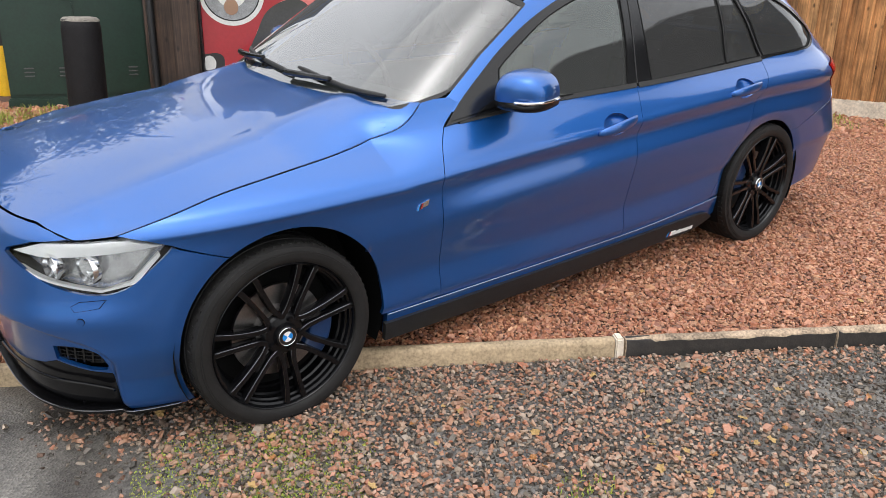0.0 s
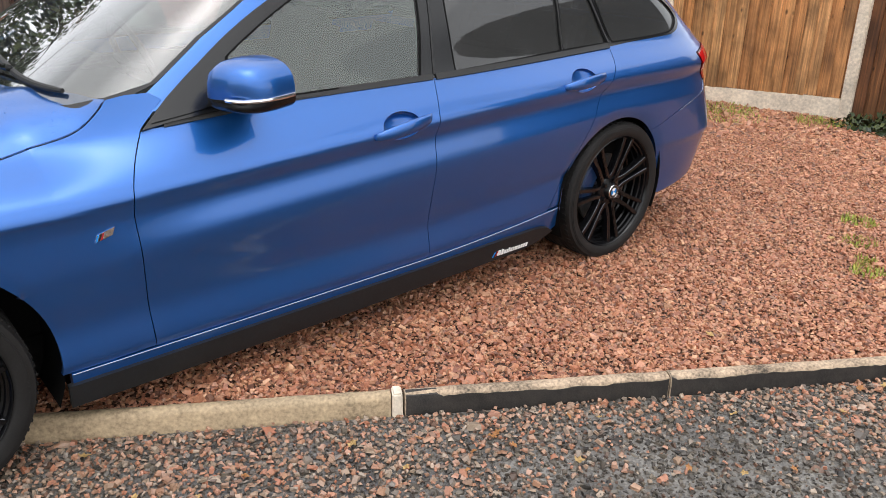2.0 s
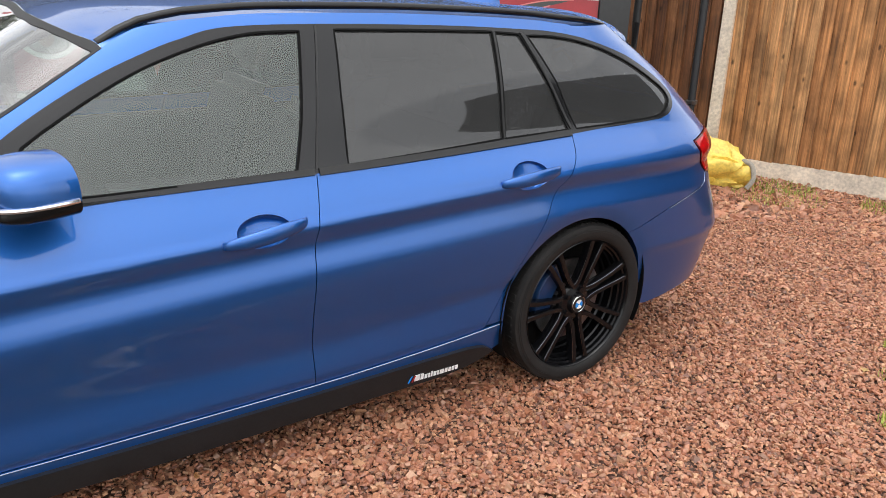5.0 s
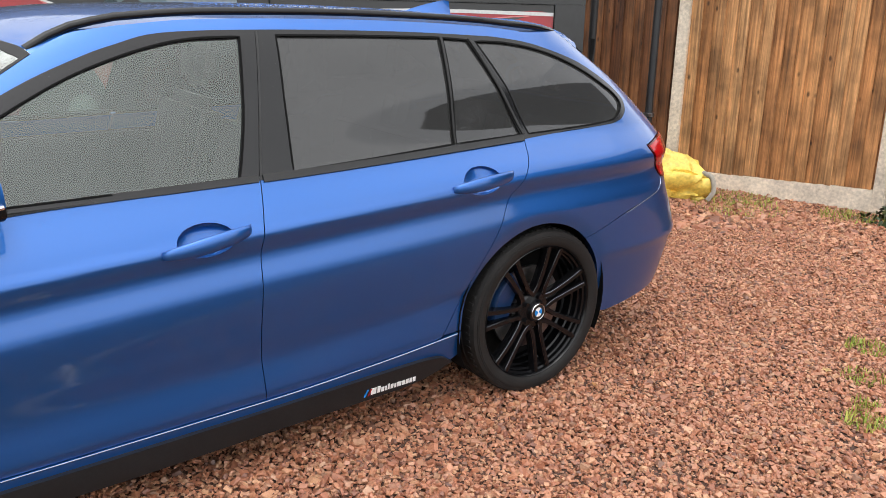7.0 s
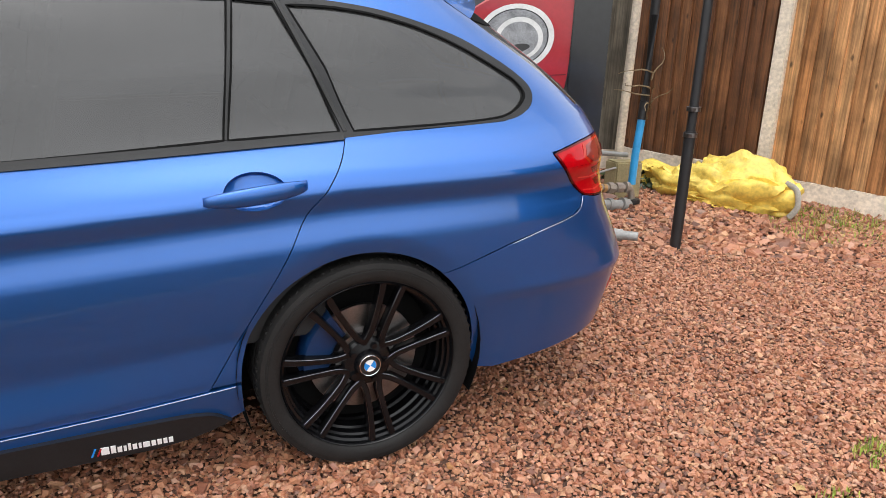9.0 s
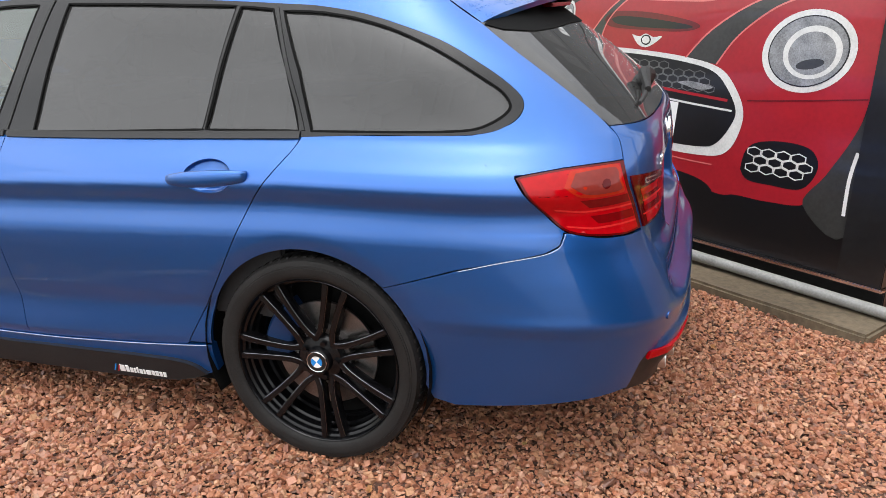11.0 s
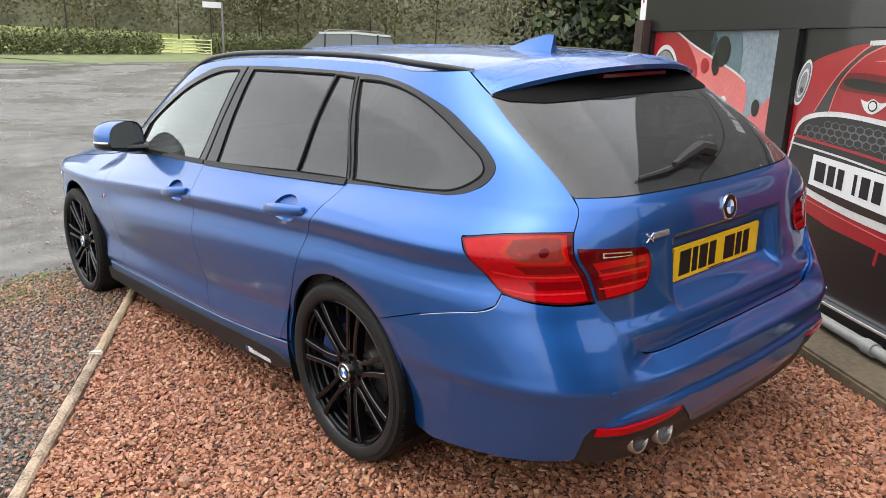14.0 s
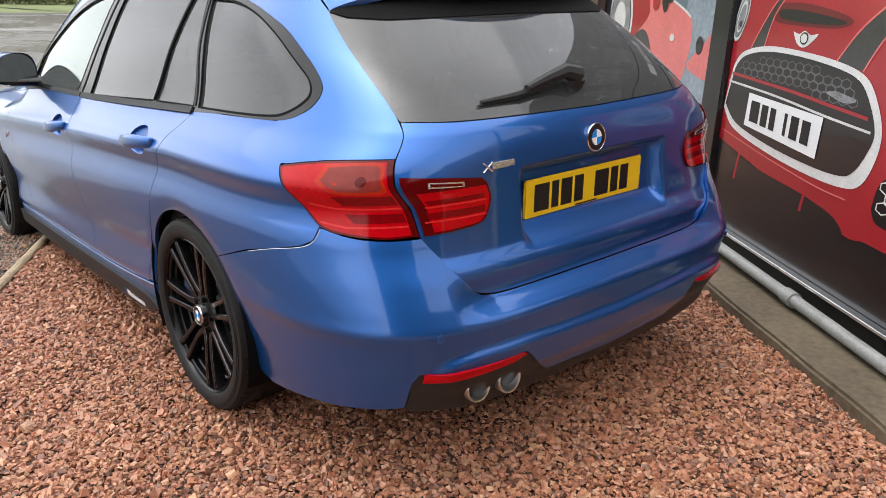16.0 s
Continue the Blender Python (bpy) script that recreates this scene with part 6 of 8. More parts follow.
            x += w + 0.004


side(False)
side(True)

# bonnet and roof
A, V = av(46, 40)
hood = hood_point(A, V)
sheet("bonnet", hood, PAINT_WET, car, "blue bonnet beaded with rain")
# shut line of the bonnet, curling in at the screen
def shut(run, name):
    for sy in (1, -1):
        bm = bmesh.new()
        pts = [hood_point(np.array([a]), np.array([v]))[0] for a, v in run]
        tube(bm, [(p[0], sy * p[1], p[2] - 0.0003) for p in pts], 0.0009, 6)
        part(name, bm, INNER, car)
shut([(a, 0.998) for a in np.linspace(0.0, 0.995, 48)] , "bonnet_gap")
roof_grid = roof_point(*av(50, 36))
sheet("roof", roof_grid, PAINT_WET, car, "blue roof covered in rain beads")

# screen, rear glass
SC = [(0.1792, 0.945), (0.45, 0.945), (0.75, 0.955), (0.93, 0.965), (1.0, 0.985), (1.047, 1.03), (1.074, 1.14), (1.120, 1.235), (1.157, 1.300)] + [(s_, z_ + 0.002) for s_, z_ in HEAD[::-1]]
g = panel("windscreen", SC, upper, GLASS_SCREEN, car, gap=-0.001, rim=0, both=True, h=0.04)
g.visible_shadow = False
panel("screen_seal", SC, upper, RUBBER, car, gap=0, rim=0.004, out=0.002, both=True, h=0.03,
      holes=[[(0.1792 - 0.05, 0.965), (0.45, 0.965), (0.75, 0.972), (0.90, 0.98), (0.968, 0.998), (1.035, 1.03), (1.062, 1.14), (1.108, 1.233), (1.144, 1.296), (1.05, 1.326), (0.95, 1.347), (0.8, 1.363), (0.5, 1.373), (0.1792 - 0.05, 1.376)]])
panel("cowl", [(0.1792, 0.915), (0.6, 0.918), (0.9, 0.93), (1.0, 0.955), (1.0, 0.99), (0.9, 0.972), (0.6, 0.957), (0.1792, 0.957)], upper, PLASTIC, car, "black scuttle panel", gap=0, rim=0.02, out=-0.012, both=True)
RG = smooth_line([(3.497, 1.268), (3.55, 1.14), (3.597, 1.016), (3.63, 1.003), (3.75, 0.998)], 4) + [(4.3208, 0.992), (4.3208, 1.315), (3.6, 1.305)]
tail_s = 4.3208
TG = [(3.75, 0.994), (3.63, 0.999), (3.604, 1.0), (3.612, 0.921), (3.635, 0.84), (3.672, 0.729)] + smooth_line([(3.73, 0.640), (3.785, 0.575), (3.83, 0.557), (3.90, 0.553)], 4) + [(tail_s, 0.551), (tail_s, 0.988)]
tailgate = panel("tailgate", TG, lower, PAINT, car, "blue tailgate with a yellow plate", both=True, h=0.014, gap=0.0010)
# one black strip for the glass border and the shade under the spoiler
panel("glass_border_shade", [(3.502, 1.262), (3.56, 1.247), (3.70, 1.238), (tail_s, 1.243), (tail_s, 1.313), (3.6, 1.303)], lower, INNER, tailgate, "black glass border with the spoiler's shade painted in", gap=0, rim=0.004, out=0.003, both=True, h=0.03)
g = panel("rear_window", RG, lower, GLASS_REAR, tailgate, gap=-0.002, rim=0.004, both=True, h=0.04)
g.visible_shadow = False
for mir in (False, True):
    lamp2 = panel("tailgate_lamp", LAMP_R2, lower, LENS_DEEP, tailgate, "red lamp on the tailgate", out=0.006, gap=0, rim=0.012, h=0.02, mirror=mir)
    panel("lamp_lens", [(max(p[0], lamp_edge(p[1]) + 0.034), min(p[1], 0.838)) for p in shrink(dense(LAMP_R2, 0.015), 0.006)], lower, LENS_RED, tailgate, "bright red lens", h=0.02, out=0.0068, gap=0, rim=0.001, mirror=mir)
    panel("lamp_window", [(3.70, 0.862), (3.79, 0.854), (3.79, 0.842), (3.70, 0.848)], lower, LAMP_SILVER, tailgate, "clear reversing lamp", out=0.0075, gap=0, rim=0.002, h=0.03, mirror=mir)
    panel("lamp_window", [(3.706, 0.8585), (3.784, 0.851), (3.784, 0.845), (3.706, 0.8515)], lower, LENS_DEEP, tailgate, "dark inside of the reversing lamp", out=0.0080, gap=0, rim=0.001, h=0.03, mirror=mir)
    for z, z1 in ((0.818, 0.806), (0.787, 0.770)):
        panel("lamp_band", [(3.682, z), (3.835, z), (3.835, z1), (3.690, z1)], lower, LENS_BAND, tailgate, out=0.0073, gap=0, rim=0.002, h=0.03, mirror=mir)
    for z in (0.803, 0.766):
        panel("lamp_bar", [(3.68, z), (3.84, z), (3.84, z - 0.004), (3.681, z - 0.004)], lower, LENS_LINE, tailgate, out=0.0075, gap=0, rim=0.002, h=0.03, mirror=mir)

# rear bumper
RB = [(3.445, 0.752)] + smooth_line([(3.455, 0.752), (3.52, 0.735), (3.60, 0.727), (3.672, 0.727)], 3) + smooth_line([(3.73, 0.638), (3.785, 0.573), (3.83, 0.555), (3.90, 0.551)], 4) + [(tail_s, 0.549), (tail_s, 0.275), (4.0, 0.288), (3.955, 0.322), (3.89, 0.394), (3.612, 0.384), (3.595, 0.357), (3.580, 0.278), (3.40, 0.252), (3.19, 0.222)] + ARCH_R2[::-1][1:] + [(3.20, 0.648), (3.395, 0.701), (3.43, 0.720)]
bumper = panel("rear_bumper", RB, bumper_skin, PAINT, car, "blue rear bumper with a black diffuser", both=True, rim=0.05, h=0.011, gap=0.0006)
panel("diffuser", [(3.582, 0.262), (3.597, 0.364), (3.619, 0.388), (3.89, 0.398), (3.935, 0.360), (3.97, 0.345), (tail_s, 0.340), (tail_s, 0.235), (3.95, 0.235)], lower, PLASTIC, bumper, "black ribbed diffuser", out=-0.006, gap=0, rim=0.02, both=True)
for mir in (False, True):
    panel("reflector", [(3.617, 0.361), (3.621, 0.384), (3.875, 0.395), (3.888, 0.388), (3.84, 0.375)], lower, LENS_RED, bumper, "slim red reflector", out=0.004, gap=0, rim=0.01, mirror=mir)
    p = lower(np.array([3.66]), np.array([0.49]))[0]
    bm = bmesh.new()
    cyl(bm, (p[0] - 0.004, p[1] * (-1 if mir else 1), p[2]), (p[0] + 0.003, p[1] * (-1 if mir else 1) * 1.004, p[2]), 0.011)
    part("parking_sensor", bm, PAINT, bumper)
for y in (-0.527, -0.432):
    bm = bmesh.new()
    lathe(bm, [(0.036, -0.16), (0.041, -0.01), (0.042, 0.002), (0.040, 0.007), (0.036, 0.006), (0.034, 0.0), (0.031, -0.022), (0.020, -0.034), (0.001, -0.038)], 32, pose(3.802 - (0.02 if y < -0.5 else 0.0), y, 0.310, 0, 0, -90) @ pose(0, 0, 0, 4))
    part("exhaust_tip", bm, EXHAUST, car, "oval chrome exhaust tip")

# light caught by the bumper seam, painted in as a pale tube
for sy in (1, -1):
    bm = bmesh.new()
    run = smooth_line([(3.205, 0.6475), (3.30, 0.6765), (3.395, 0.7005), (3.43, 0.7195), (3.447, 0.750)], 5)
    q = lower(np.array([p[0] for p in run]), np.array([p[1] for p in run]))
    tube(bm, [(p[0], sy * (p[1] - 0.0006), p[2]) for p in q], 0.0013, 6)
    part("bumper_highlight", bm, EDGE_HIGHLIGHT, bumper, "thin pale highlight drawn along the bumper seam")

# roof spoiler over the rear glass
def spoiler_point(a, v):
    e = roof_point(np.ones_like(v), v)
    tip = np.stack([3.385 - 0.145 * v ** 2.4, -0.578 * v, 1.338 - 0.062 * v ** 2.4], -1)
    p = e * (1 - a)[..., None] + tip * a[..., None]
    p[..., 2] += 0.012 * np.sin(math.pi * a) * (1 - v ** 6)
    ends = lower(np.array([3.436, 3.502]), np.array([1.338, 1.268]))
    edge = ends[0] * (1 - a)[..., None] + ends[1] * a[..., None]
    one = e * 0
    at1 = roof_point(np.ones_like(v), np.ones_like(v)) * (1 - a)[..., None] + np.array([3.24, -0.578, 1.276]) * a[..., None]
    return p + (edge - at1) * (v ** 14)[..., None]
Asp, Vsp = np.meshgrid(np.linspace(0, 1, 12), np.linspace(0, 1, 30), indexing="ij")
top = spoiler_point(Asp, Vsp)
spoiler = sheet("roof_spoiler", top, PAINT_WET, car, "blue roof spoiler with a black underside")
low = top.copy()
low[..., 2] -= 0.016 + 0.022 * (1 - Asp)
low[..., 0] -= 0.006
sheet("spoiler_underside", low, TRIM, spoiler)
lip = np.stack([top[-1], low[-1]])
sheet("spoiler_lip", lip, PAINT, spoiler)
bm = bmesh.new()
box(bm, 3.33, -0.18, 1.300, 3.366, 0.18, 1.312, 0.003)
part("brake_lamp", bm, LENS_DEEP, spoiler, "dark red high brake lamp")

# roof rails, aerial fin
for sy in (-1, 1):
    bm = bmesh.new()
    pts = []
    for t in np.linspace(0, 1, 34):
        a = 0.01 + 0.985 * t
        q = roof_point(np.array([a]), np.array([0.965]))[0]
        lift = 0.026 * min(1.0, max(0.0, math.sin(math.pi * t)) * 3.0) ** 0.7
        pts.append((q[0], sy * abs(q[1]), q[2] + lift - 0.006))
    tube(bm, pts, 0.0115, 10)
    part("roof_rail", bm, TRIM, car, "black roof rail")
bm = bmesh.new()
rows = []
for t in np.linspace(0, 1, 12):
    h = 0.072 * t ** 0.8 if t < 0.86 else 0.072 * 0.886
    x = 2.77 + 0.235 * t
    zb = float(curve(x, *ROOF_C)[0]) - 0.004
    w = 0.034 * (1 - (1 - t) ** 2) * (1 - 0.5 * t ** 4) + 0.004
    rows.append([bm.verts.new((x + (0.0 if t < 1 else 0.0), w * c, zb + h * k)) for c, k in ((-1, 0), (-0.75, 0.2), (-0.25, 0.75), (-0.10, 1), (0.10, 1), (0.25, 0.75), (0.75, 0.2), (1, 0))])
for u, v in zip(rows, rows[1:]):
    for k in range(7):
        bm.faces.new((u[k], u[k + 1], v[k + 1], v[k]))
bm.faces.new(rows[0]), bm.faces.new(rows[-1])
part("aerial_fin", bm, PAINT, car, "blue shark fin aerial", angle=50)

# number plate, badges, wiper on the tailgate
bm = bmesh.new()
PL = pose(3.706, -0.015, 0.757, 0, 2.5, 0)
box(bm, -0.006, -0.263, -0.056, 0.004, 0.263, 0.056, 0.004, PL)
plate = part("number_plate", bm, YELLOW_PLATE, tailgate, "yellow number plate with black bars")
x = -0.225
for w in (0.072, 0.040, 0.058, 0.050, 0.0, 0.075, 0.045, 0.050):
    if w:
        bm = bmesh.new()
        box(bm, 0.004, x, -0.038, 0.0055, x + w - 0.012, 0.040, 0, PL)
        part("plate_bar", bm, BLACK_PRINT, plate)
    x += w if w else 0.042
bm = bmesh.new()
box(bm, 0.004, -0.05, -0.050, 0.0052, 0.05, -0.046, 0, PL)
part("plate_bar", bm, BLACK_PRINT, plate)


def roundel(parent, m, r, name="round_badge"):
    """A round badge: chrome rim, dark ring, quartered blue and white disc."""
    bm = bmesh.new()
    lathe(bm, [(r, -0.004), (r, 0.002), (r * 0.95, 0.004), (r * 0.90, 0.003), (0.0005, 0.003)], 36, m)
    ring = part(name, bm, CHROME, parent, "round badge with blue and white quarters")
    for nm, r0, r1, y, mat, arcs in (("badge_ring", 0.58, 0.89, 0.0036, BLACK_PRINT, [(0, 360)]), ("badge_quarter", 0.0, 0.54, 0.0040, BADGE_BLUE, [(0, 90), (180, 270)]), ("badge_quarter", 0.0, 0.54, 0.0040, WHITE, [(90, 180), (270, 360)])):
        for a0, a1 in arcs:
            bm = bmesh.new()
            k = max(8, int((a1 - a0) / 10))
            aa = [radians(a0 + (a1 - a0) * i / k) for i in range(k + 1)]
            o = [bm.verts.new(m @ Vector((r * r1 * math.cos(a), y, r * r1 * math.sin(a)))) for a in aa]
            if r0:
                q = [bm.verts.new(m @ Vector((r * r0 * math.cos(a), y, r * r0 * math.sin(a)))) for a in aa]
                for i in range(k):
                    bm.faces.new((o[i], o[i + 1], q[i + 1], q[i]))
            else:
                c = bm.verts.new(m @ Vector((0, y, 0)))
                for i in range(k):
                    bm.faces.new((o[i], o[i + 1], c))
            part(nm, bm, mat, ring)
    return ring


roundel(tailgate, pose(3.741, -0.02, 0.905, 0, 0, -90) @ pose(0, 0, 0, 4), 0.041)
bm = bmesh.new()
for a, b in (((-0.455, 0.868), (-0.425, 0.892)), ((-0.455, 0.892), (-0.425, 0.868))):
    tube(bm, [(3.734, a[0], a[1]), (3.736, b[0], b[1])], 0.0026, 6)
box(bm, 3.731, -0.425, 0.872, 3.738, -0.345, 0.890, 0.002)
part("drive_badge", bm, LAMP_SILVER, tailgate, "chrome model badge")

bm = bmesh.new()
def glass_point(s, z, out):
    p = lower(np.array([s]), np.array([z]))[0]
    q = np.cross(lower(np.array([s + 0.01]), np.array([z]))[0] - p, lower(np.array([s]), np.array([z + 0.01]))[0] - p)
    return p + q / np.linalg.norm(q) * out
hub = glass_point(4.31, 1.052, 0.03)
cyl(bm, glass_point(4.31, 1.052, -0.01), hub, 0.034, 0.026, 20)
tube(bm, [hub, glass_point(4.24, 1.062, 0.034), glass_point(4.12, 1.05, 0.030), glass_point(4.02, 1.036, 0.026)], [0.026, 0.022, 0.015, 0.010], 8)
tube(bm, [glass_point(4.14, 1.045, 0.014), glass_point(3.98, 1.032, 0.013), glass_point(3.84, 1.026, 0.010)], [0.010, 0.009, 0.006], 6)
part("rear_wiper", bm, RUBBER, tailgate, "black rear wiper parked low")

# front end
FB_TOP = [(-1.1208, 0.793), (-0.9, 0.791), (-0.7, 0.787), (-0.55, 0.785), (-0.49, 0.783), (-0.43, 0.773), (-0.40, 0.764), (-0.365, 0.754), (-0.38, 0.7525), (-0.47, 0.738), (-0.548, 0.709), (-0.551, 0.70)] + smooth_line([(-0.545, 0.698), (-0.46, 0.657), (-0.40, 0.625), (-0.33, 0.600), (-0.275, 0.591), (-0.24, 0.599), (-0.212, 0.619), (-0.165, 0.678), (-0.143, 0.711)], 3) + [(-0.124, 0.70)]
FB = FB_TOP + ARCH_F2 + [(-0.16, 0.15), (-0.22, 0.152), (-0.292, 0.165)] + [(-0.298, 0.245), (-0.310, 0.302), (-0.36, 0.312), (-0.452, 0.345), (-0.50, 0.325), (-0.63, 0.298), (-0.8, 0.29), (-1.1208, 0.29)]
FOG = smooth_line([(-0.448, 0.404), (-0.40, 0.408), (-0.356, 0.400), (-0.330, 0.378), (-0.316, 0.335)], 3) + [(-0.322, 0.316), (-0.36, 0.320), (-0.45, 0.352)]
nose = panel("front_bumper", FB, lower, PAINT, car, "blue front bumper over a black splitter", both=True, h=0.011, holes=[FOG])
for mir in (False, True):
    panel("fog_grille", FOG, lower, PLASTIC, nose, "black mesh grille", out=-0.03, gap=0, rim=0, mirror=mir)
for k in range(6):
    for mir in (False, True):
        panel("grille_bar", [(-0.45 + 0.023 * k, 0.338), (-0.445 + 0.023 * k, 0.338), (-0.437 + 0.023 * k, 0.402), (-0.442 + 0.023 * k, 0.402)], lower, TRIM, nose, out=-0.012, gap=0, rim=0.01, mirror=mir)
for k in range(4):
    for mir in (False, True):
        panel("grille_bar", [(-0.45, 0.35 + 0.015 * k), (-0.315, 0.35 + 0.015 * k), (-0.315, 0.353 + 0.015 * k), (-0.45, 0.353 + 0.015 * k)], lower, TRIM, nose, out=-0.012, gap=0, rim=0.01, mirror=mir)
panel("splitter", [(-1.1208, 0.285), (-0.8, 0.286), (-0.63, 0.294), (-0.50, 0.321), (-0.452, 0.341), (-0.36, 0.308), (-0.314, 0.298), (-0.302, 0.245), (-0.297, 0.17), (-1.1208, 0.17)], lower, RIMBLACK, nose, "gloss black splitter", out=-0.006, gap=0, rim=0.02, both=True)
for sy in (-1, 1):
    bm = bmesh.new()
    ls = smooth_line([(-0.80, 0.288), (-0.615, 0.286), (-0.502, 0.276), (-0.381, 0.268), (-0.300, 0.243)], 6)
    q = lower(np.array([p[0] for p in ls]), np.array([p[1] for p in ls]))
    tube(bm, [(p[0] - 0.010, sy * (abs(p[1]) + 0.004), p[2]) for p in q], 0.0055, 8)
    part("splitter_lip", bm, RIMBLACK, nose)
    bm = bmesh.new()
    ss_ = np.linspace(-1.1208, -0.165, 56)
    q = lower(ss_, np.full(56, 0.164))
    turn = np.gradient(q, axis=0)
    turn = turn / np.hypot(turn[:, 0], turn[:, 1])[:, None]
    reach = np.interp(ss_, (-1.12, -0.42, -0.27, -0.165), (0.036, 0.034, 0.013, 0.008))
    rows_ = []
    for p, d, w in zip(q, turn, reach):
        ring = []
        for o, z in ((-0.09, 0.146), (w - 0.003, 0.148), (w, 0.156), (w - 0.002, 0.164), (-0.09, 0.168)):
            ring.append(bm.verts.new((p[0] - o * abs(d[1]), sy * (abs(p[1]) + o * abs(d[0])), z)))
        rows_.append(ring)
    for a, b in zip(rows_, rows_[1:]):
        for k in range(5):
            bm.faces.new((a[k], a[(k + 1) % 5], b[(k + 1) % 5], b[k]))
    bm.faces.new(rows_[-1])
    bmesh.ops.recalc_face_normals(bm, faces=bm.faces)
    part("splitter_blade", bm, RIMBLACK, nose)
    # the glint along the blade's edge, added as a lighter tube
    bm = bmesh.new()
    tube(bm, [(p[0] - w * abs(d[1]), sy * (abs(p[1]) + w * abs(d[0])), 0.161) for p, d, w in zip(q, turn, reach)], 0.0022, 8)
    part("splitter_glint", bm, EDGE_GLINT, nose)
panel("nose_grille", [(-1.1208, 0.535), (-0.62, 0.55), (-0.60, 0.60), (-0.62, 0.675), (-1.1208, 0.685)], lower, PLASTIC, nose, out=0.004, gap=0, rim=0.01, both=True)
panel("washer_seam", [(-0.3365, 0.5435), (-0.283, 0.5517), (-0.2695, 0.5765), (-0.3265, 0.5745), (-0.347, 0.560)], lower, INNER, nose, out=0.0006, gap=0, rim=0, h=0.02)
p = lower(np.array([-0.322]), np.array([0.515]))[0]
d = np.array([-0.62, -0.78, 0.0])
for radius, mat, o in ((0.0118, INNER, 0.0008), (0.0108, PAINT, 0.0022)):
    bm = bmesh.new()
    cyl(bm, tuple(p - d * 0.006), tuple(p + d * o), radius)
    part("parking_sensor", bm, mat, nose)
panel("washer_cover", [(-0.335, 0.545), (-0.285, 0.553), (-0.272, 0.575), (-0.325, 0.573), (-0.345, 0.56)], lower, PAINT, nose, out=0.0025, gap=0, rim=0.004, h=0.02)

# door mirrors
def mirror(sy):
    """Blue cap over a black lower shell, swept back towards its outer end."""
    m = pose(0.99, sy * 0.925, 1.004, 0, 0, 20 * -sy)
    W, H, D = 0.104, 0.104, 0.042
    steps = ((0.0, 0.45, 0.42), (0.04, 0.66, 0.64), (0.12, 0.82, 0.82), (0.30, 0.95, 0.95), (0.60, 1.0, 1.0), (1.0, 0.985, 0.97))

    def ring(t, w, h, up):
        pts = []
        for a in np.linspace(0, math.pi, 25):
            c, q = math.cos(a), math.sin(a)
            n = 3.0 if up else 3.4
            r = (abs(c) ** n + abs(q) ** n) ** (-1 / n)
            fall = 0.90 if c > 0 and up else 1.0
            zz = (H if up else -D) * h * r * q * (1 - (1 - fall) * max(0, c))
            pts.append(m @ Vector((-0.100 + 0.177 * t + 0.02 * (1 - t) * max(0, c) ** 2, sy * W * w * r * c, zz)))
        return pts

    def shell(up):
        bm = bmesh.new()
        rings = [[bm.verts.new(p) for p in ring(t, w, h, up)] for t, w, h in steps]
        for u, v in zip(rings, rings[1:]):
            for k in range(24):
                bm.faces.new((u[k], u[k + 1], v[k + 1], v[k]))
        bm.faces.new(rings[0])
        return bm
    cap = part("door_mirror", shell(True), PAINT_WET, car, "blue door mirror with a black base and silver repeater strip", angle=60)
    part("lower_shell", shell(False), RIMBLACK, cap, "gloss black lower shell", angle=60)
    bm = bmesh.new()
    o = [bm.verts.new(m @ Vector((0.074, sy * W * 0.95 * math.cos(a) * (abs(math.cos(a)) ** 2.6 + abs(math.sin(a)) ** 2.6) ** (-1 / 2.6), (H if math.sin(a) > 0 else D) * 0.93 * math.sin(a) * (abs(math.cos(a)) ** 2.6 + abs(math.sin(a)) ** 2.6) ** (-1 / 2.6)))) for a in np.linspace(0, 2 * math.pi, 41)[:-1]]
    bm.faces.new(o)
    part("mirror_glass", bm, MIRROR_GLASS, cap, "mirror glass", smooth=False)
    bm = bmesh.new()
    run = [(-0.0805, 0.01), (-0.080, 0.035), (-0.072, 0.062), (-0.060, 0.083), (-0.038, 0.103), (-0.005, 0.1145), (0.04, 0.1185), (0.070, 0.117)]
    tube(bm, [m @ Vector((x * (1.26 if x < 0 else 1), sy * y * W / 0.118, 0.003)) for x, y in smooth_line(run, 4)], 0.0065, 8)
    part("repeater", bm, CHROME, cap, "silver repeater strip")
    bm = bmesh.new()
    tube(bm, [(1.03, sy * 0.79, 0.966), (1.02, sy * 0.83, 0.970), (1.01, sy * 0.87, 0.974), (1.0, sy * 0.92, 0.978)], [0.062, 0.060, 0.060, 0.056], 14)
    for v in bm.verts:
        v.co.z = 0.972 + (v.co.z - 0.972) * 0.42
    part("mirror_arm", bm, RIMBLACK, cap)
    panel("mirror_foot", [(1.086, 0.93), (1.090, 0.985), (1.105, 1.03), (1.155, 1.082), (1.203, 0.966), (1.14, 0.945)], upper, TRIM, car, out=0.006, gap=0, rim=0.02, mirror=sy > 0)


MIRROR_GLASS = plain("silvered_glass", (0.30, 0.31, 0.32), 0.02, 1.0)
mirror(-1)
mirror(1)

# screen wipers: each blade lies along the foot of the screen, with its arm behind it
SCREEN_S = np.linspace(0.1792, 1.05, 300)


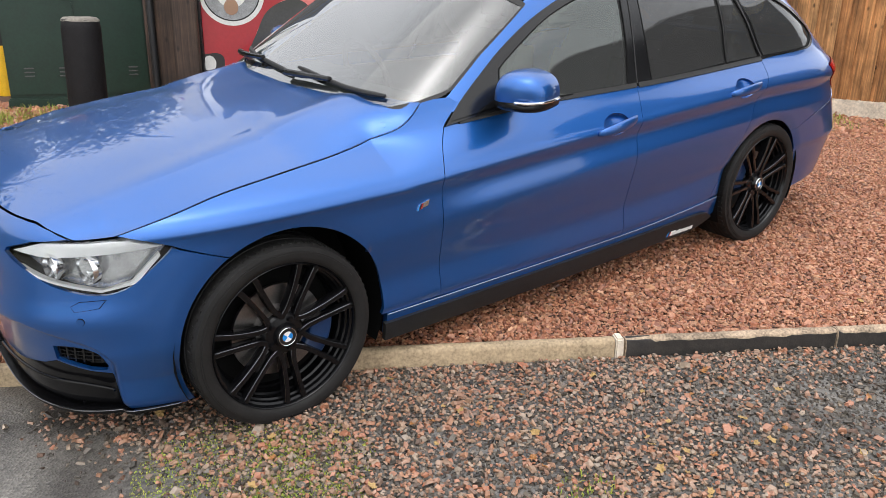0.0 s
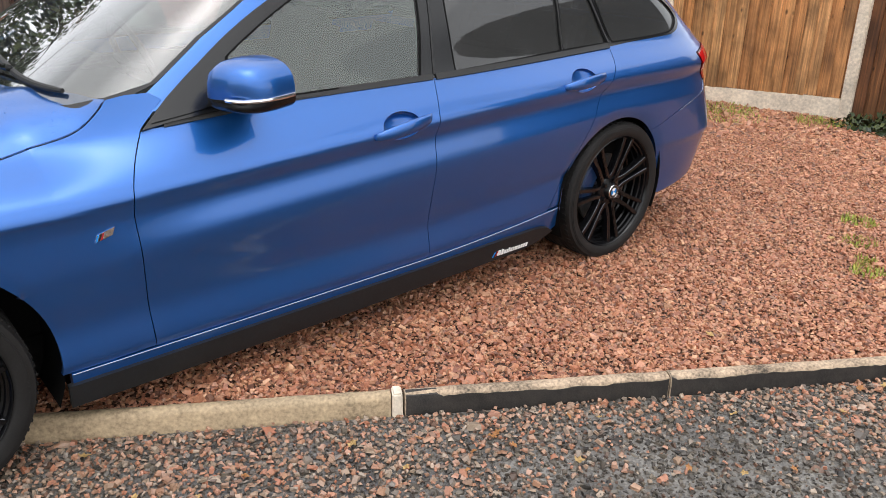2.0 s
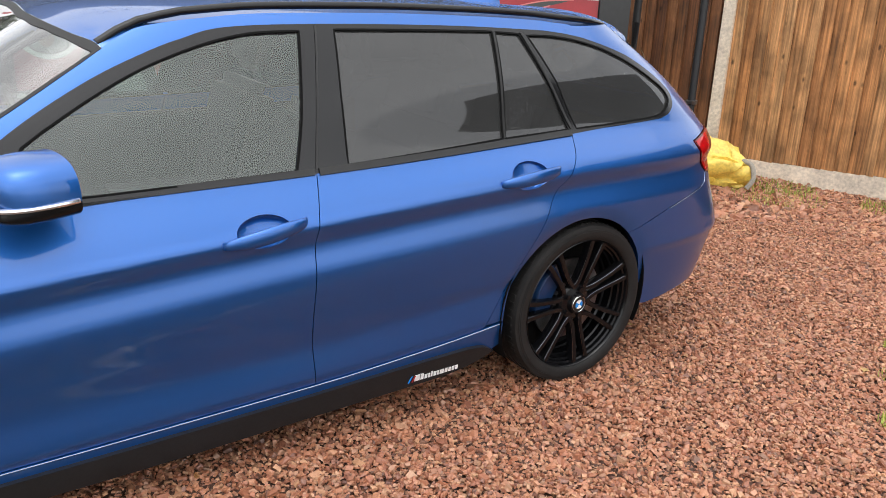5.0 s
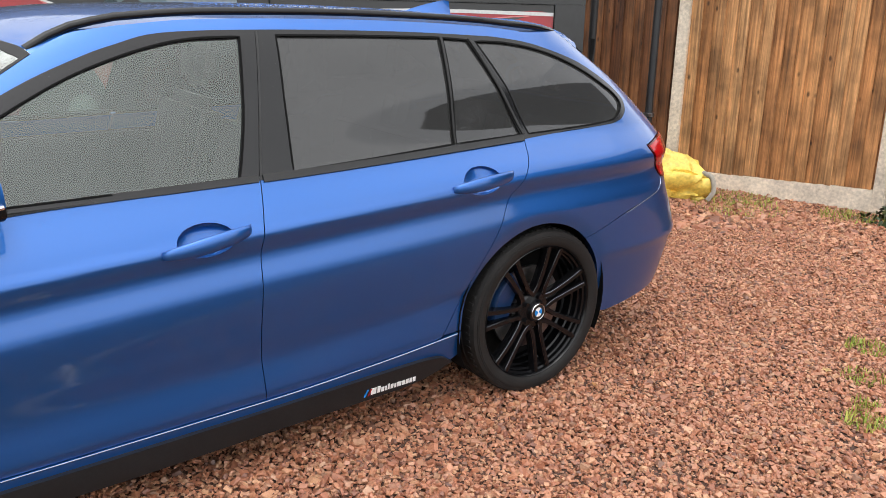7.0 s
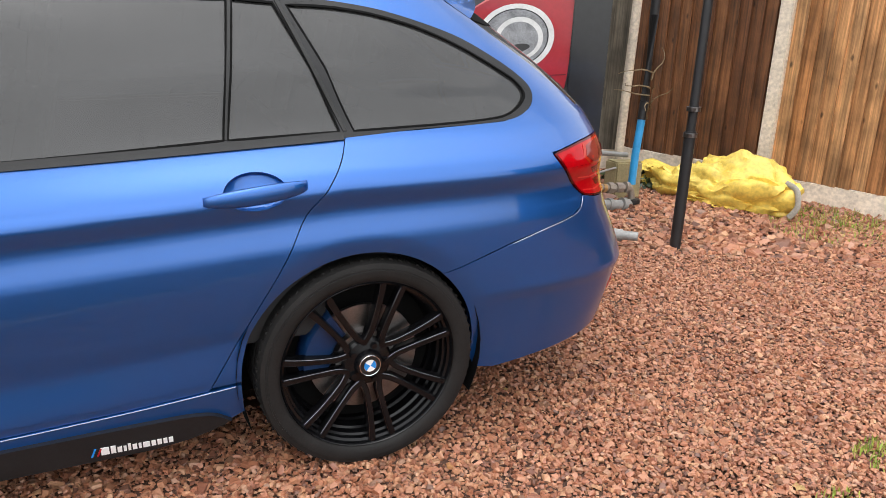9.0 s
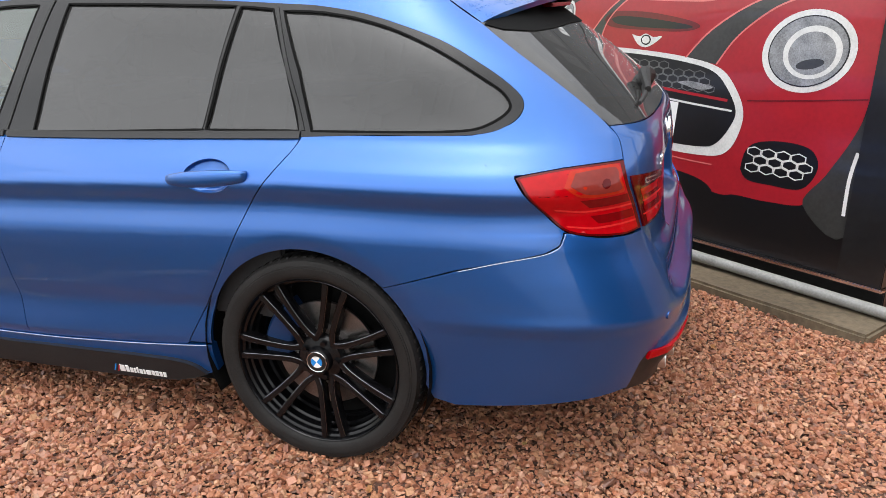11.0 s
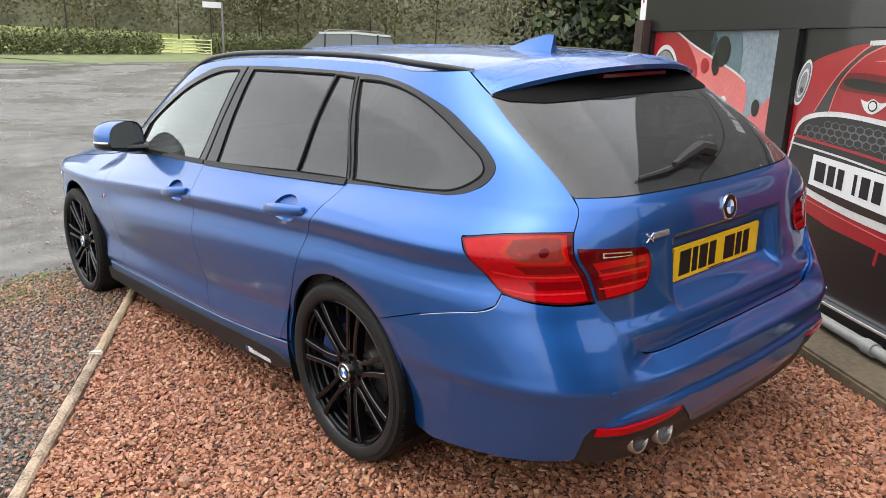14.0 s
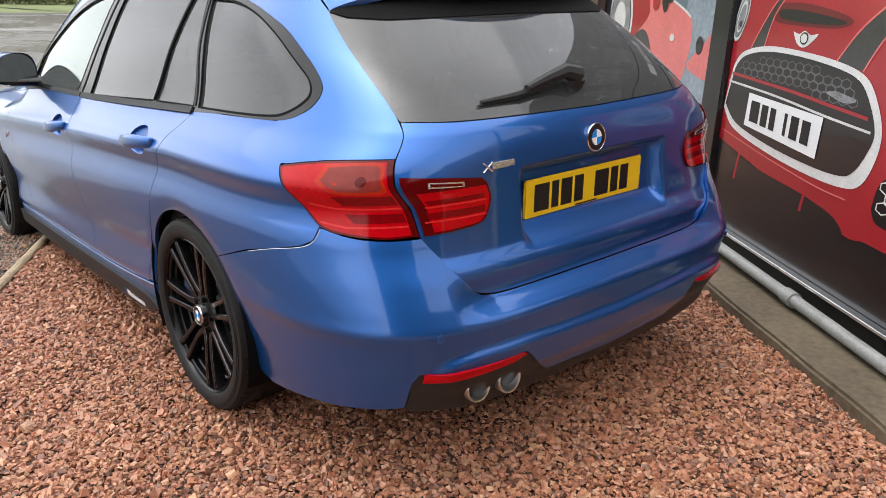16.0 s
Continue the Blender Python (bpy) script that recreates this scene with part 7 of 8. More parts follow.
def screen_at(y, z, out):
    yy = -upper(SCREEN_S, np.full(300, z))[:, 1]
    s_ = np.array([float(np.interp(abs(y), yy, SCREEN_S))])
    z_ = np.array([z])
    p = upper(s_, z_)[0]
    q = np.cross(upper(s_ + 0.01, z_)[0] - p, upper(s_, z_ + 0.01)[0] - p)
    p = p + q / np.linalg.norm(q) * out
    return (p[0], p[1] if y < 0 else -p[1], p[2])


for ya, yb_, za, zb_ in ((-0.62, -0.03, 1.004, 1.034), (-0.01, 0.56, 1.012, 1.044)):
    bm = bmesh.new()
    tube(bm, [screen_at(ya + (yb_ - ya) * t, za + (zb_ - za) * t, 0.013) for t in np.linspace(0, 1, 12)], [0.007] + [0.010] * 10 + [0.006], 8)
    blade = part("screen_wiper", bm, RUBBER, car, "black screen wiper")
    bm = bmesh.new()
    tube(bm, [screen_at(yb_ + (ya - yb_) * t + 0.02, zb_ - 0.030 + (0.5 * (za + zb_) + 0.010 - zb_ + 0.030) * t, 0.028) for t in np.linspace(0, 0.55, 8)], [0.014] * 4 + [0.011] * 4, 8)
    part("wiper_arm", bm, TRIM, blade)

# wheels
def wheel_meshes():
    bm = bmesh.new()
    lathe(bm, [(0.262, 0.0), (0.2615, -0.010), (0.259, -0.013), (0.2565, -0.010), (0.254, 0.004), (0.247, 0.008), (0.245, 0.022), (0.239, 0.026), (0.237, 0.048), (0.231, 0.053), (0.229, 0.085), (0.223, 0.092), (0.221, 0.14), (0.226, 0.20), (0.250, 0.215), (0.262, 0.21)], 72)
    lathe(bm, [(0.076, 0.05), (0.075, 0.026), (0.068, 0.018), (0.044, 0.012), (0.038, -0.004), (0.034, -0.003), (0.0005, -0.003)], 40)
    return bm


def spoke_off(t):
    """Half the distance between the twin spokes: splayed at the hub, close together, then forked to the rim."""
    return 0.0185 + 0.010 * math.exp(-(t / 0.13) ** 2) + 0.0135 * t ** 2.2


def spoke_mesh():
    bm = bmesh.new()
    for sgn in (-1, 1):
        rows = []
        for t in np.linspace(0, 1, 15):
            r = 0.050 + 0.203 * t
            off = sgn * spoke_off(t)
            w = 0.0100 - 0.0015 * math.sin(math.pi * t)
            y = 0.018 * (1 - t) ** 1.5 - 0.004 * t
            sec = [(-1.15, y + 0.034), (-1.0, y + 0.004), (-0.72, y - 0.0025), (0.72, y - 0.0025), (1.0, y + 0.004), (1.15, y + 0.034)]
            rows.append([bm.verts.new((r, yy, off + w * c)) for c, yy in sec])
        for u, v in zip(rows, rows[1:]):
            for i in range(5):
                bm.faces.new((u[i], u[i + 1], v[i + 1], v[i]))
    return bm


# thin lighter tubes added as glints along the black spokes
def spoke_glint_mesh():
    bm = bmesh.new()
    for sgn in (-1, 1):
        for c in (-0.88, 0.88):
            run = []
            for t in np.linspace(0.06, 0.97, 17):
                off = sgn * spoke_off(t)
                w = 0.0100 - 0.0015 * math.sin(math.pi * t)
                run.append((0.050 + 0.203 * t, 0.018 * (1 - t) ** 1.5 - 0.004 * t + 0.0004, off + w * c))
            tube(bm, run, 0.0010, 5)
    return bm


def bolt_mesh():
    bm = bmesh.new()
    cyl(bm, (0.056, 0.020, 0), (0.056, 0.004, 0), 0.010, 0.009, seg=6)
    return bm


def wheel(x, y, z, sy, front):
    """sy -1: outer face to the left."""
    m = pose(x, y, z) if sy < 0 else pose(x, y, z, 0, 0, 180)
    rim = part("wheel", wheel_meshes(), RIMBLACK, car, "gloss black wheel with seven twin spokes", angle=32)
    rim.matrix_basis = m @ pose(0, 0, 0, 0, 22 if front else 17, 0)
    for name, make, count, turn in (("spoke", spoke_mesh, 7, 25.714 + 12.6), ("spoke_glint", spoke_glint_mesh, 7, 25.714 + 12.6), ("wheel_bolt", bolt_mesh, 5, 17.0)):
        one = part(name, make(), EDGE_GLINT if name == "spoke_glint" else RIMBLACK, rim, angle=32)
        one.matrix_basis = pose(0, 0, 0, 0, -turn, 0)
        for k in range(1, count):
            o = new(name, one.data)
            o.parent = rim
            o.matrix_basis = pose(0, 0, 0, 0, -turn - 360 / count * k, 0)
    bm = bmesh.new()
    R = 0.3235
    lathe(bm, [(0.258, 0.004), (0.262, -0.010), (0.268, -0.015), (0.282, -0.0195), (0.2965, -0.0195), (0.297, -0.0175), (0.302, -0.0175), (0.3025, -0.015), (R - 0.008, -0.012), (R - 0.002, 0.002), (R, 0.02), (R + 0.001, 0.11), (R, 0.20), (R - 0.004, 0.22), (R - 0.02, 0.24), (0.29, 0.245), (0.262, 0.22)], 96)
    for k in range(72):
        a = 2 * math.pi * k / 72
        for y0 in (0.015, 0.20):
            box(bm, -0.004, y0 - 0.012, R - 0.004, 0.004, y0 + 0.012, R + 0.0025, 0, Matrix.Rotation(a, 4, 'Y'))
    for y0 in (0.05, 0.085, 0.13, 0.165):
        lathe(bm, [(R + 0.0005, y0), (R + 0.003, y0 + 0.002), (R + 0.003, y0 + 0.024), (R + 0.0005, y0 + 0.026)], 96)
    t = part("tyre", bm, TYRE, rim, "wet black tyre")
    bm = bmesh.new()
    lathe(bm, [(0.165, 0.075), (0.165, 0.062), (0.095, 0.062), (0.09, 0.04), (0.03, 0.04), (0.0005, 0.04)], 48)
    part("brake_disc", bm, STEEL, rim, "grey steel brake disc")
    bm = bmesh.new()
    lathe(bm, [(0.225, 0.11), (0.0005, 0.12)], 40)
    part("brake_shield", bm, INNER, rim)
    bm = bmesh.new()
    a0, a1 = (140, 200) if not front else (-22, 26)
    rows = []
    for a in np.linspace(radians(a0), radians(a1), 12):
        rows.append([bm.verts.new((r * math.cos(a), y, r * math.sin(a))) for r, y in ((0.105, 0.04), (0.115, 0.030), (0.185, 0.030), (0.195, 0.042), (0.195, 0.10), (0.105, 0.10))])
    for u, v in zip(rows, rows[1:]):
        for i in range(6):
            bm.faces.new((u[i], u[(i + 1) % 6], v[(i + 1) % 6], v[i]))
    bm.faces.new(rows[0]), bm.faces.new(rows[-1])
    part("brake_caliper", bm, CALIPER, rim, "blue painted brake caliper", angle=50)
    roundel(rim, pose(0, -0.004, 0, 0, 20, 0) @ Matrix.Diagonal((1, -1, 1, 1)), 0.0335, "centre_cap")
    return rim


WY = 0.868
wheel(0.0, -WY, 0.3215, -1, True)
wheel(2.81, -WY, 0.3215, -1, False)
wheel(0.0, WY, 0.3215, 1, True)
wheel(2.81, WY, 0.3215, 1, False)

# closed underside, cabin and seats
bm = bmesh.new()
box(bm, -0.60, -0.62, 0.17, 3.30, 0.62, 0.30)
box(bm, 0.42, -0.80, 0.17, 2.40, 0.80, 0.42)
box(bm, -0.62, -0.55, 0.25, 0.35, 0.55, 0.68)
box(bm, 2.35, -0.56, 0.28, 3.52, 0.56, 0.72)
part("floor_pan", bm, INNER, car)
for sy in (-1, 1):
    bm = bmesh.new()
    box(bm, 0.84, sy * 0.80 - 0.02, 0.42, 2.70, sy * 0.80 + 0.02, 0.88, 0.01)
    part("door_card", bm, CABIN, car)
bm = bmesh.new()
box(bm, 0.62, -0.72, 0.60, 1.02, 0.72, 0.92, 0.05)
box(bm, 0.72, 0.18, 0.90, 0.98, 0.58, 0.97, 0.03)
part("dashboard", bm, CABIN, car, "black dashboard")
bm = bmesh.new()
pts = [(1.13 - 0.06 * math.sin(a), 0.37 + 0.185 * math.cos(a), 0.90 + 0.175 * math.sin(a)) for a in np.linspace(0, 2 * math.pi, 33)]
tube(bm, pts, 0.015, 8, False)
tube(bm, [(1.12, 0.19, 0.90), (1.10, 0.37, 0.89), (1.12, 0.55, 0.90)], 0.02, 8)
tube(bm, [(1.15, 0.37, 0.73), (1.10, 0.37, 0.88), (0.98, 0.37, 0.86)], 0.025, 8)
part("steering_wheel", bm, CABIN, car, "black steering wheel")
for x0, y0 in ((1.45, -0.37), (1.45, 0.37), (2.35, -0.37), (2.35, 0.37)):
    bm = bmesh.new()
    box(bm, x0 - 0.10, y0 - 0.25, 0.45, x0 + 0.40, y0 + 0.25, 0.62, 0.05)
    box(bm, 0, -0.24, 0, 0.14, 0.24, 0.56, 0.05, pose(x0 + 0.30, y0, 0.55, 0, 16, 0))
    box(bm, 0, -0.13, 0, 0.10, 0.13, 0.18, 0.04, pose(x0 + 0.49, y0, 1.11, 0, 12, 0))
    part("car_seat", bm, CABIN, car, "black cloth seat")
bm = bmesh.new()
box(bm, 2.72, -0.58, 0.72, 3.45, 0.58, 0.90, 0.02)
part("load_cover", bm, CABIN, car, "black load cover")

# ---- rain standing in beads on glass and paint ----
def beads(name, surf, poly, count, r0, r1, mat, parent, seed, mirrored=False, lift=0.0):
    """Flat domes scattered over a patch of a surface surf(s, z)."""
    r = np.random.default_rng(seed)
    poly = np.asarray(poly, float)
    lo, hi = poly.min(0), poly.max(0)
    p = lo + r.random((count * 2, 2)) * (hi - lo)
    p = p[inside(poly, p)][:count]
    e = 2e-3
    s_, z_ = p[:, 0], p[:, 1]
    o = surf(s_, z_)
    t1, t2 = surf(s_ + e, z_) - surf(s_ - e, z_), surf(s_, z_ + e) - surf(s_, z_ - e)
    return domes(name, o, t1, t2, r0, r1, mat, parent, r, lift, mirrored)


def domes(name, o, t1, t2, r0, r1, mat, parent, r, lift=0.0, mirrored=False):
    nn = np.cross(t1, t2)
    nn /= np.linalg.norm(nn, axis=1, keepdims=True)
    t1 = t1 / np.linalg.norm(t1, axis=1, keepdims=True)
    t2 = np.cross(nn, t1)
    n = len(o)
    rad = r0 + (r1 - r0) * r.random(n) ** 2.5
    rows = []
    for k, h in ((1.0, -0.05), (0.72, 0.32)):
        for i in range(5):
            a = 2 * math.pi * i / 5
            rows.append(o + nn * lift + rad[:, None] * (k * (math.cos(a) * t1 + math.sin(a) * t2) + h * nn))
    rows.append(o + nn * lift + rad[:, None] * 0.46 * nn)
    v = np.stack(rows, 1)
    if mirrored:
        v[..., 1] *= -1
    f = [(i, (i + 1) % 5, 5 + (i + 1) % 5, 5 + i) for i in range(5)] + [(5 + i, 5 + (i + 1) % 5, 10, 10) for i in range(5)]
    quads = np.array(f)
    faces = []
    for q in range(n):
        faces += [tuple(dict.fromkeys(int(c) + 11 * q for c in row)) for row in quads]
    ob = obj(name, v.reshape(-1, 3), faces, mat, parent)
    return tagged(ob, "beads of rain water", kind="stuff")


beads("rain_water", lower, RG, 800, 0.0008, 0.0026, BEAD, car, 201)
beads("rain_water", lower, RG, 600, 0.0008, 0.0022, BEAD, car, 202, mirrored=True)
for k, (nm, count) in enumerate((("rear_door_window", 900), ("rear_vent_window", 300), ("rear_quarter_window", 900))):
    beads("rain_water", upper, PANES[nm][0], count, 0.0006, 0.0014, BEAD, car, 210 + k, lift=-0.004)
beads("rain_water", upper, WIN, 900, 0.0007, 0.0018, BEAD, car, 220, lift=0.002)
beads("rain_water", lower, [(2.8, 0.99), (3.25, 0.992), (3.43, 1.05), (3.44, 1.11), (3.30, 1.24), (2.95, 1.33), (3.42, 1.33), (3.50, 1.25), (3.60, 1.0), (3.60, 0.93), (3.35, 0.91), (2.9, 0.90)], 2200, 0.0006, 0.0017, PAINT, car, 221)
beads("rain_water", lower, [(0.75, 0.90), (1.72, 0.925), (2.72, 0.935), (2.74, 0.968), (1.75, 0.95), (0.75, 0.945)], 1400, 0.0006, 0.0015, PAINT, car, 222)
rr_ = np.random.default_rng(230)
for nm, fun, count, lo_a, hi_a, big in (("rain_water", roof_point, 5200, 0.35, 0.995, 0.0030), ("rain_water", spoiler_point, 3200, 0.02, 0.97, 0.0030), ("rain_water", hood_point, 5200, 0.03, 0.98, 0.0026)):
    aa, vv = lo_a + (hi_a - lo_a) * rr_.random(count), rr_.random(count) ** 0.8 * 0.985
    keep = np.array([noise.noise(Vector((q * 7, w * 4, count))) for q, w in zip(aa, vv)]) > (-0.25 if fun is not hood_point else -0.1)
    aa, vv = aa[keep], vv[keep]
    for flip in (False, True):
        o_ = fun(aa, vv)
        ta, tv = fun(aa + 1e-3, vv) - o_, fun(aa, vv + 1e-3) - o_
        domes(nm, o_, tv, ta, 0.0007, big, PAINT, car, rr_, 0.0, flip)

# ---- road, verge, hedge, gate, woods ----
GRASS = plain("verge_grass", (0.20, 0.24, 0.08), 0.8, vary=0.4, scale=0.8, bump=0.6, bump_scale=6)
LINE = plain("road_paint", (0.55, 0.55, 0.52), 0.6, vary=0.3, scale=2)
KERBSTONE = plain("road_kerb", (0.16, 0.15, 0.14), 0.7, vary=0.3, scale=2)


def strip(name, pts, w0, w1, z0, z1, mat, label, cat):
    """A band beside a line of points, from w0 to w1 across."""
    p = np.asarray(pts, float)
    t = np.gradient(p, axis=0)
    n = np.stack([-t[:, 1], t[:, 0]], 1) / np.linalg.norm(t, axis=1, keepdims=True)
    grid = np.stack([np.column_stack([p + n * w, np.full(len(p), z)]) for w, z in ((w0, z0), (w1, z1))], 1)
    ob = sheet(name, grid, mat, None, label, both=False)
    return tagged(ob, "", cat, kind="structure")


ROADLINE = [(-26, -60), (-31, -20), (-34.5, 6.5), (-38, 15), (-45, 28), (-60, 48), (-90, 75)]
rl = smooth_line(ROADLINE, 8)
strip("verge", rl, 0.0, 26.0, -0.26, -0.26, GRASS, "grass verge beyond the road", "grass")
strip("road_kerb", rl, -0.15, 0.02, -0.30, -0.19, KERBSTONE, "low grey road kerb", "kerb")
strip("road_line", rl, -3.6, -3.3, -0.292, -0.292, LINE, "white painted road edge line", "road marking")
strip("road_line", rl, -10.4, -10.15, -0.292, -0.292, LINE, "white painted road edge line", "road marking")


def leaves(name, centres, size, count, mat, label, cat, seed, flat_z=1.0, radius=None):
    """A crown of many small leaf clumps round centres (x, y, z, rx, ry, rz)."""
    g = np.random.default_rng(seed)
    c = np.asarray(centres, float)
    which = g.choice(len(c), count, p=(c[:, 3] * c[:, 4]) / (c[:, 3] * c[:, 4]).sum())
    d = g.normal(size=(count, 3))
    d /= np.linalg.norm(d, axis=1, keepdims=True)
    r = g.random(count)[:, None] ** 0.45
    pos = c[which, :3] + d * r * c[which, 3:6]
    a, b = g.normal(size=(count, 3)), g.normal(size=(count, 3))
    a /= np.linalg.norm(a, axis=1, keepdims=True)
    b -= a * (a * b).sum(1, keepdims=True)
    b /= np.linalg.norm(b, axis=1, keepdims=True)
    s = size * (0.5 + g.random(count))[:, None]
    out = d + np.array([0.0, 0.0, 0.6]) + 0.5 * g.normal(size=(count, 3))
    b = np.where((np.cross(a, b) * out).sum(1, keepdims=True) < 0, -b, b)
    v = np.stack([pos - a * s, pos - b * s * 0.55, pos + a * s, pos + b * s * 0.55], 1).reshape(-1, 3)
    me = bpy.data.meshes.new(name)
    me.vertices.add(len(v)), me.loops.add(len(v)), me.polygons.add(count)
    me.vertices.foreach_set("co", v.ravel())
    me.loops.foreach_set("vertex_index", np.arange(len(v)))
    me.polygons.foreach_set("loop_start", np.arange(0, len(v), 4))
    me.polygons.foreach_set("use_smooth", np.ones(count, bool))
    me.update(), me.validate()
    out /= np.linalg.norm(out, axis=1, keepdims=True)
    me.normals_split_custom_set_from_vertices(np.repeat(out, 4, axis=0).tolist())
    me.materials.append(mat)
    return me


HEDGE = island("hedge_leaves", [(0.020, 0.030, 0.010), (0.045, 0.055, 0.016), (0.07, 0.065, 0.025), (0.035, 0.05, 0.014)], 0.7, dim=2.4)
WOOD_FAR = island("autumn_wood", [(0.050, 0.052, 0.028), (0.072, 0.066, 0.036), (0.088, 0.072, 0.040), (0.058, 0.064, 0.032), (0.080, 0.076, 0.040)], 0.85, dim=1.9)
DARKGREEN = island("ivy_leaves", [(0.010, 0.022, 0.007), (0.020, 0.038, 0.010), (0.035, 0.055, 0.012), (0.06, 0.075, 0.014)], 0.5, dim=1.0)
YELLOWING = island("yellowing_leaves", [(0.05, 0.07, 0.012), (0.10, 0.09, 0.015), (0.16, 0.12, 0.02), (0.035, 0.05, 0.01)], 0.6, dim=1.0)
g = np.random.default_rng(3)
hedge_c = []
for y in np.arange(-4, 70, 1.1):
    x = np.interp(y, [-60, -20, 10, 23, 45, 70], [-44, -44, -49, -55.5, -66, -80])
    if not (21.3 < y < 26.2):
        hedge_c.append((x, y, 0.42 + 0.12 * g.random(), 0.9, 0.9, 1.0 + 0.12 * g.random()))
hedge = new("hedge", leaves("hedge", hedge_c, 0.08, 70000, HEDGE, "", "", 5))
tagged(hedge, "clipped dark green hedge along the far field", "hedge", kind="stuff")
wood_c, trunks = [], []
for k in range(400):
    a = g.uniform(-0.3, 3.1) if k < 220 else g.uniform(2.2, 3.1)
    r = g.uniform(74, 105)
    h = g.uniform(7, 13) if a > 1.2 else g.uniform(9, 15)
    x, y = r * math.cos(a), r * math.sin(a)
    for q in range(4):
        rr = g.uniform(1.3, 2.6)
        wood_c.append((x + g.normal() * 1.6, y + g.normal() * 1.6, h * g.uniform(0.25, 0.85), rr, rr, rr * 1.2))
    trunks.append((x, y, h))
woods = new("woods", leaves("woods", wood_c, 0.15, 150000, WOOD_FAR, "", "", 6))
tagged(woods, "far autumn woodland in brown and olive", "trees", kind="stuff")
bm = bmesh.new()
for x, y, h in trunks[::9]:
    cyl(bm, (x, y, -0.5), (x + g.normal() * 0.4, y, h * 0.9), 0.10, 0.03, 5)
BARK = plain("bark", (0.06, 0.048, 0.036), 0.85, vary=0.3, scale=4, bump=0.6, bump_scale=20)
tagged(part("wood_trunks", bm, BARK, woods, "grey brown trunks"), kind="stuff")

# wooded hillside behind the field
HILL = plain("wooded_hillside", (0.19, 0.185, 0.115), 0.9, vary=0.6, scale=0.10, bump=1.0, bump_scale=0.8)
AA, RR = np.meshgrid(np.linspace(1.9, 3.12, 60), np.linspace(92, 150, 20), indexing="ij")
HZ = 0.2 + 34 * np.clip((RR - 92) / 45, 0, 1) ** 0.7 + 1.2 * np.sin(AA * 31) + 0.8 * np.sin(RR * 0.9 + AA * 17)
hill = sheet("hillside", np.stack([RR * np.cos(AA), RR * np.sin(AA), HZ], -1), HILL, None, "hazy brown and olive wooded hillside", both=False)
tagged(hill, "", "hill", kind="structure")

# field gate
GATE = plain("galvanised_gate", (0.58, 0.58, 0.30), 0.5, 0.3, vary=0.2, scale=2)
gate = empty("field_gate", pose(-56.1, 21.7, -0.28, 0, 0, 65), "weathered five bar field gate in the hedge", "gate")
for z in (0.15, 0.38, 0.6, 0.85, 1.15):
    bm = bmesh.new()
    cyl(bm, (0, 0, z), (4.5, 0, z), 0.045, seg=8)
    part("bar", bm, GATE, gate)
for x in (0.0, 2.25, 4.5):
    bm = bmesh.new()
    cyl(bm, (x, 0, 0.05), (x, 0, 1.25), 0.05, seg=8)
    part("upright", bm, GATE, gate)
for x0, x1 in ((0.1, 2.2), (4.4, 2.3)):
    bm = bmesh.new()
    cyl(bm, (x0, 0.02, 0.15), (x1, 0.02, 1.12), 0.03, seg=8)
    part("brace", bm, GATE, gate)
bm = bmesh.new()
U2, V2 = np.meshgrid(np.linspace(-130, -57, 10), np.linspace(-60, 120, 10), indexing="ij")
FIELD = plain("field_grass", (0.42, 0.48, 0.13), 0.85, vary=0.3, scale=0.1)
fld = sheet("field", np.stack([U2, V2, -0.24 + (-57 - U2) * 0.05], -1), FIELD, None, "pale green field behind the hedge", both=False)
tagged(fld, "", "field", kind="structure")
sp = empty("finger_post", pose(-35.5, 17.6, -0.25), "pale finger post sign beside the road", "sign")
bm = bmesh.new()
cyl(bm, (0, 0, 0), (0, 0, 3.3), 0.055, seg=10)
part("post", bm, STEEL, sp)
bm = bmesh.new()
box(bm, -0.25, -1.0, 3.0, -0.20, 0.05, 3.3, 0.01)
part("sign_board", bm, WHITE, sp)

# trees behind the wall
def tree(x, y, h, crowns, mat, n, size, seed, label, spread=1.0):
    t = empty("tree", pose(x, y, -0.1), label, "tree")
    r = np.random.default_rng(seed)
    bm = bmesh.new()
    tube(bm, [(0, 0, -0.2), (0.05, 0.02, h * 0.3), (-0.05, 0.05, h * 0.65), (0.02, 0, h * 0.95)], [0.22, 0.16, 0.10, 0.03], 10)
    for k in range(14):
        z = h * r.uniform(0.25, 0.85)
        a = r.uniform(0, 2 * math.pi)
        L = spread * r.uniform(0.8, 1.7)
        tube(bm, [(0, 0, z), (L * 0.5 * math.cos(a), L * 0.5 * math.sin(a), z + 0.4 * L), (L * math.cos(a), L * math.sin(a), z + 0.55 * L)], [0.06, 0.04, 0.012], 6)
    part("trunk", bm, BARK, t)
    cs = []
    for k in range(crowns):
        a, z = r.uniform(0, 2 * math.pi), h * r.uniform(0.12, 1.0)
        q = spread * (1.3 if z < h * 0.7 else 0.8) * r.uniform(0.4, 1.0)
        s = r.uniform(0.35, 0.75) * spread
        cs.append((q * math.cos(a), q * math.sin(a), z, s, s, s * 0.9))
    cr = new("crown", leaves("crown", cs, size, n, mat, "", "", seed))
    cr.parent = t
    return t


tree(-3.4, 12.6, 5.9, 46, DARKGREEN, 16000, 0.065, 11, "ivy covered dark green tree behind the wall", 1.5)
tree(-1.4, 11.0, 5.2, 40, DARKGREEN, 16000, 0.065, 12, "ivy covered dark green tree behind the wall", 1.3)
tree(-6.5, 13.4, 6.0, 40, YELLOWING, 12000, 0.07, 13, "bushy tree with yellowing leaves behind the wall", 1.4)
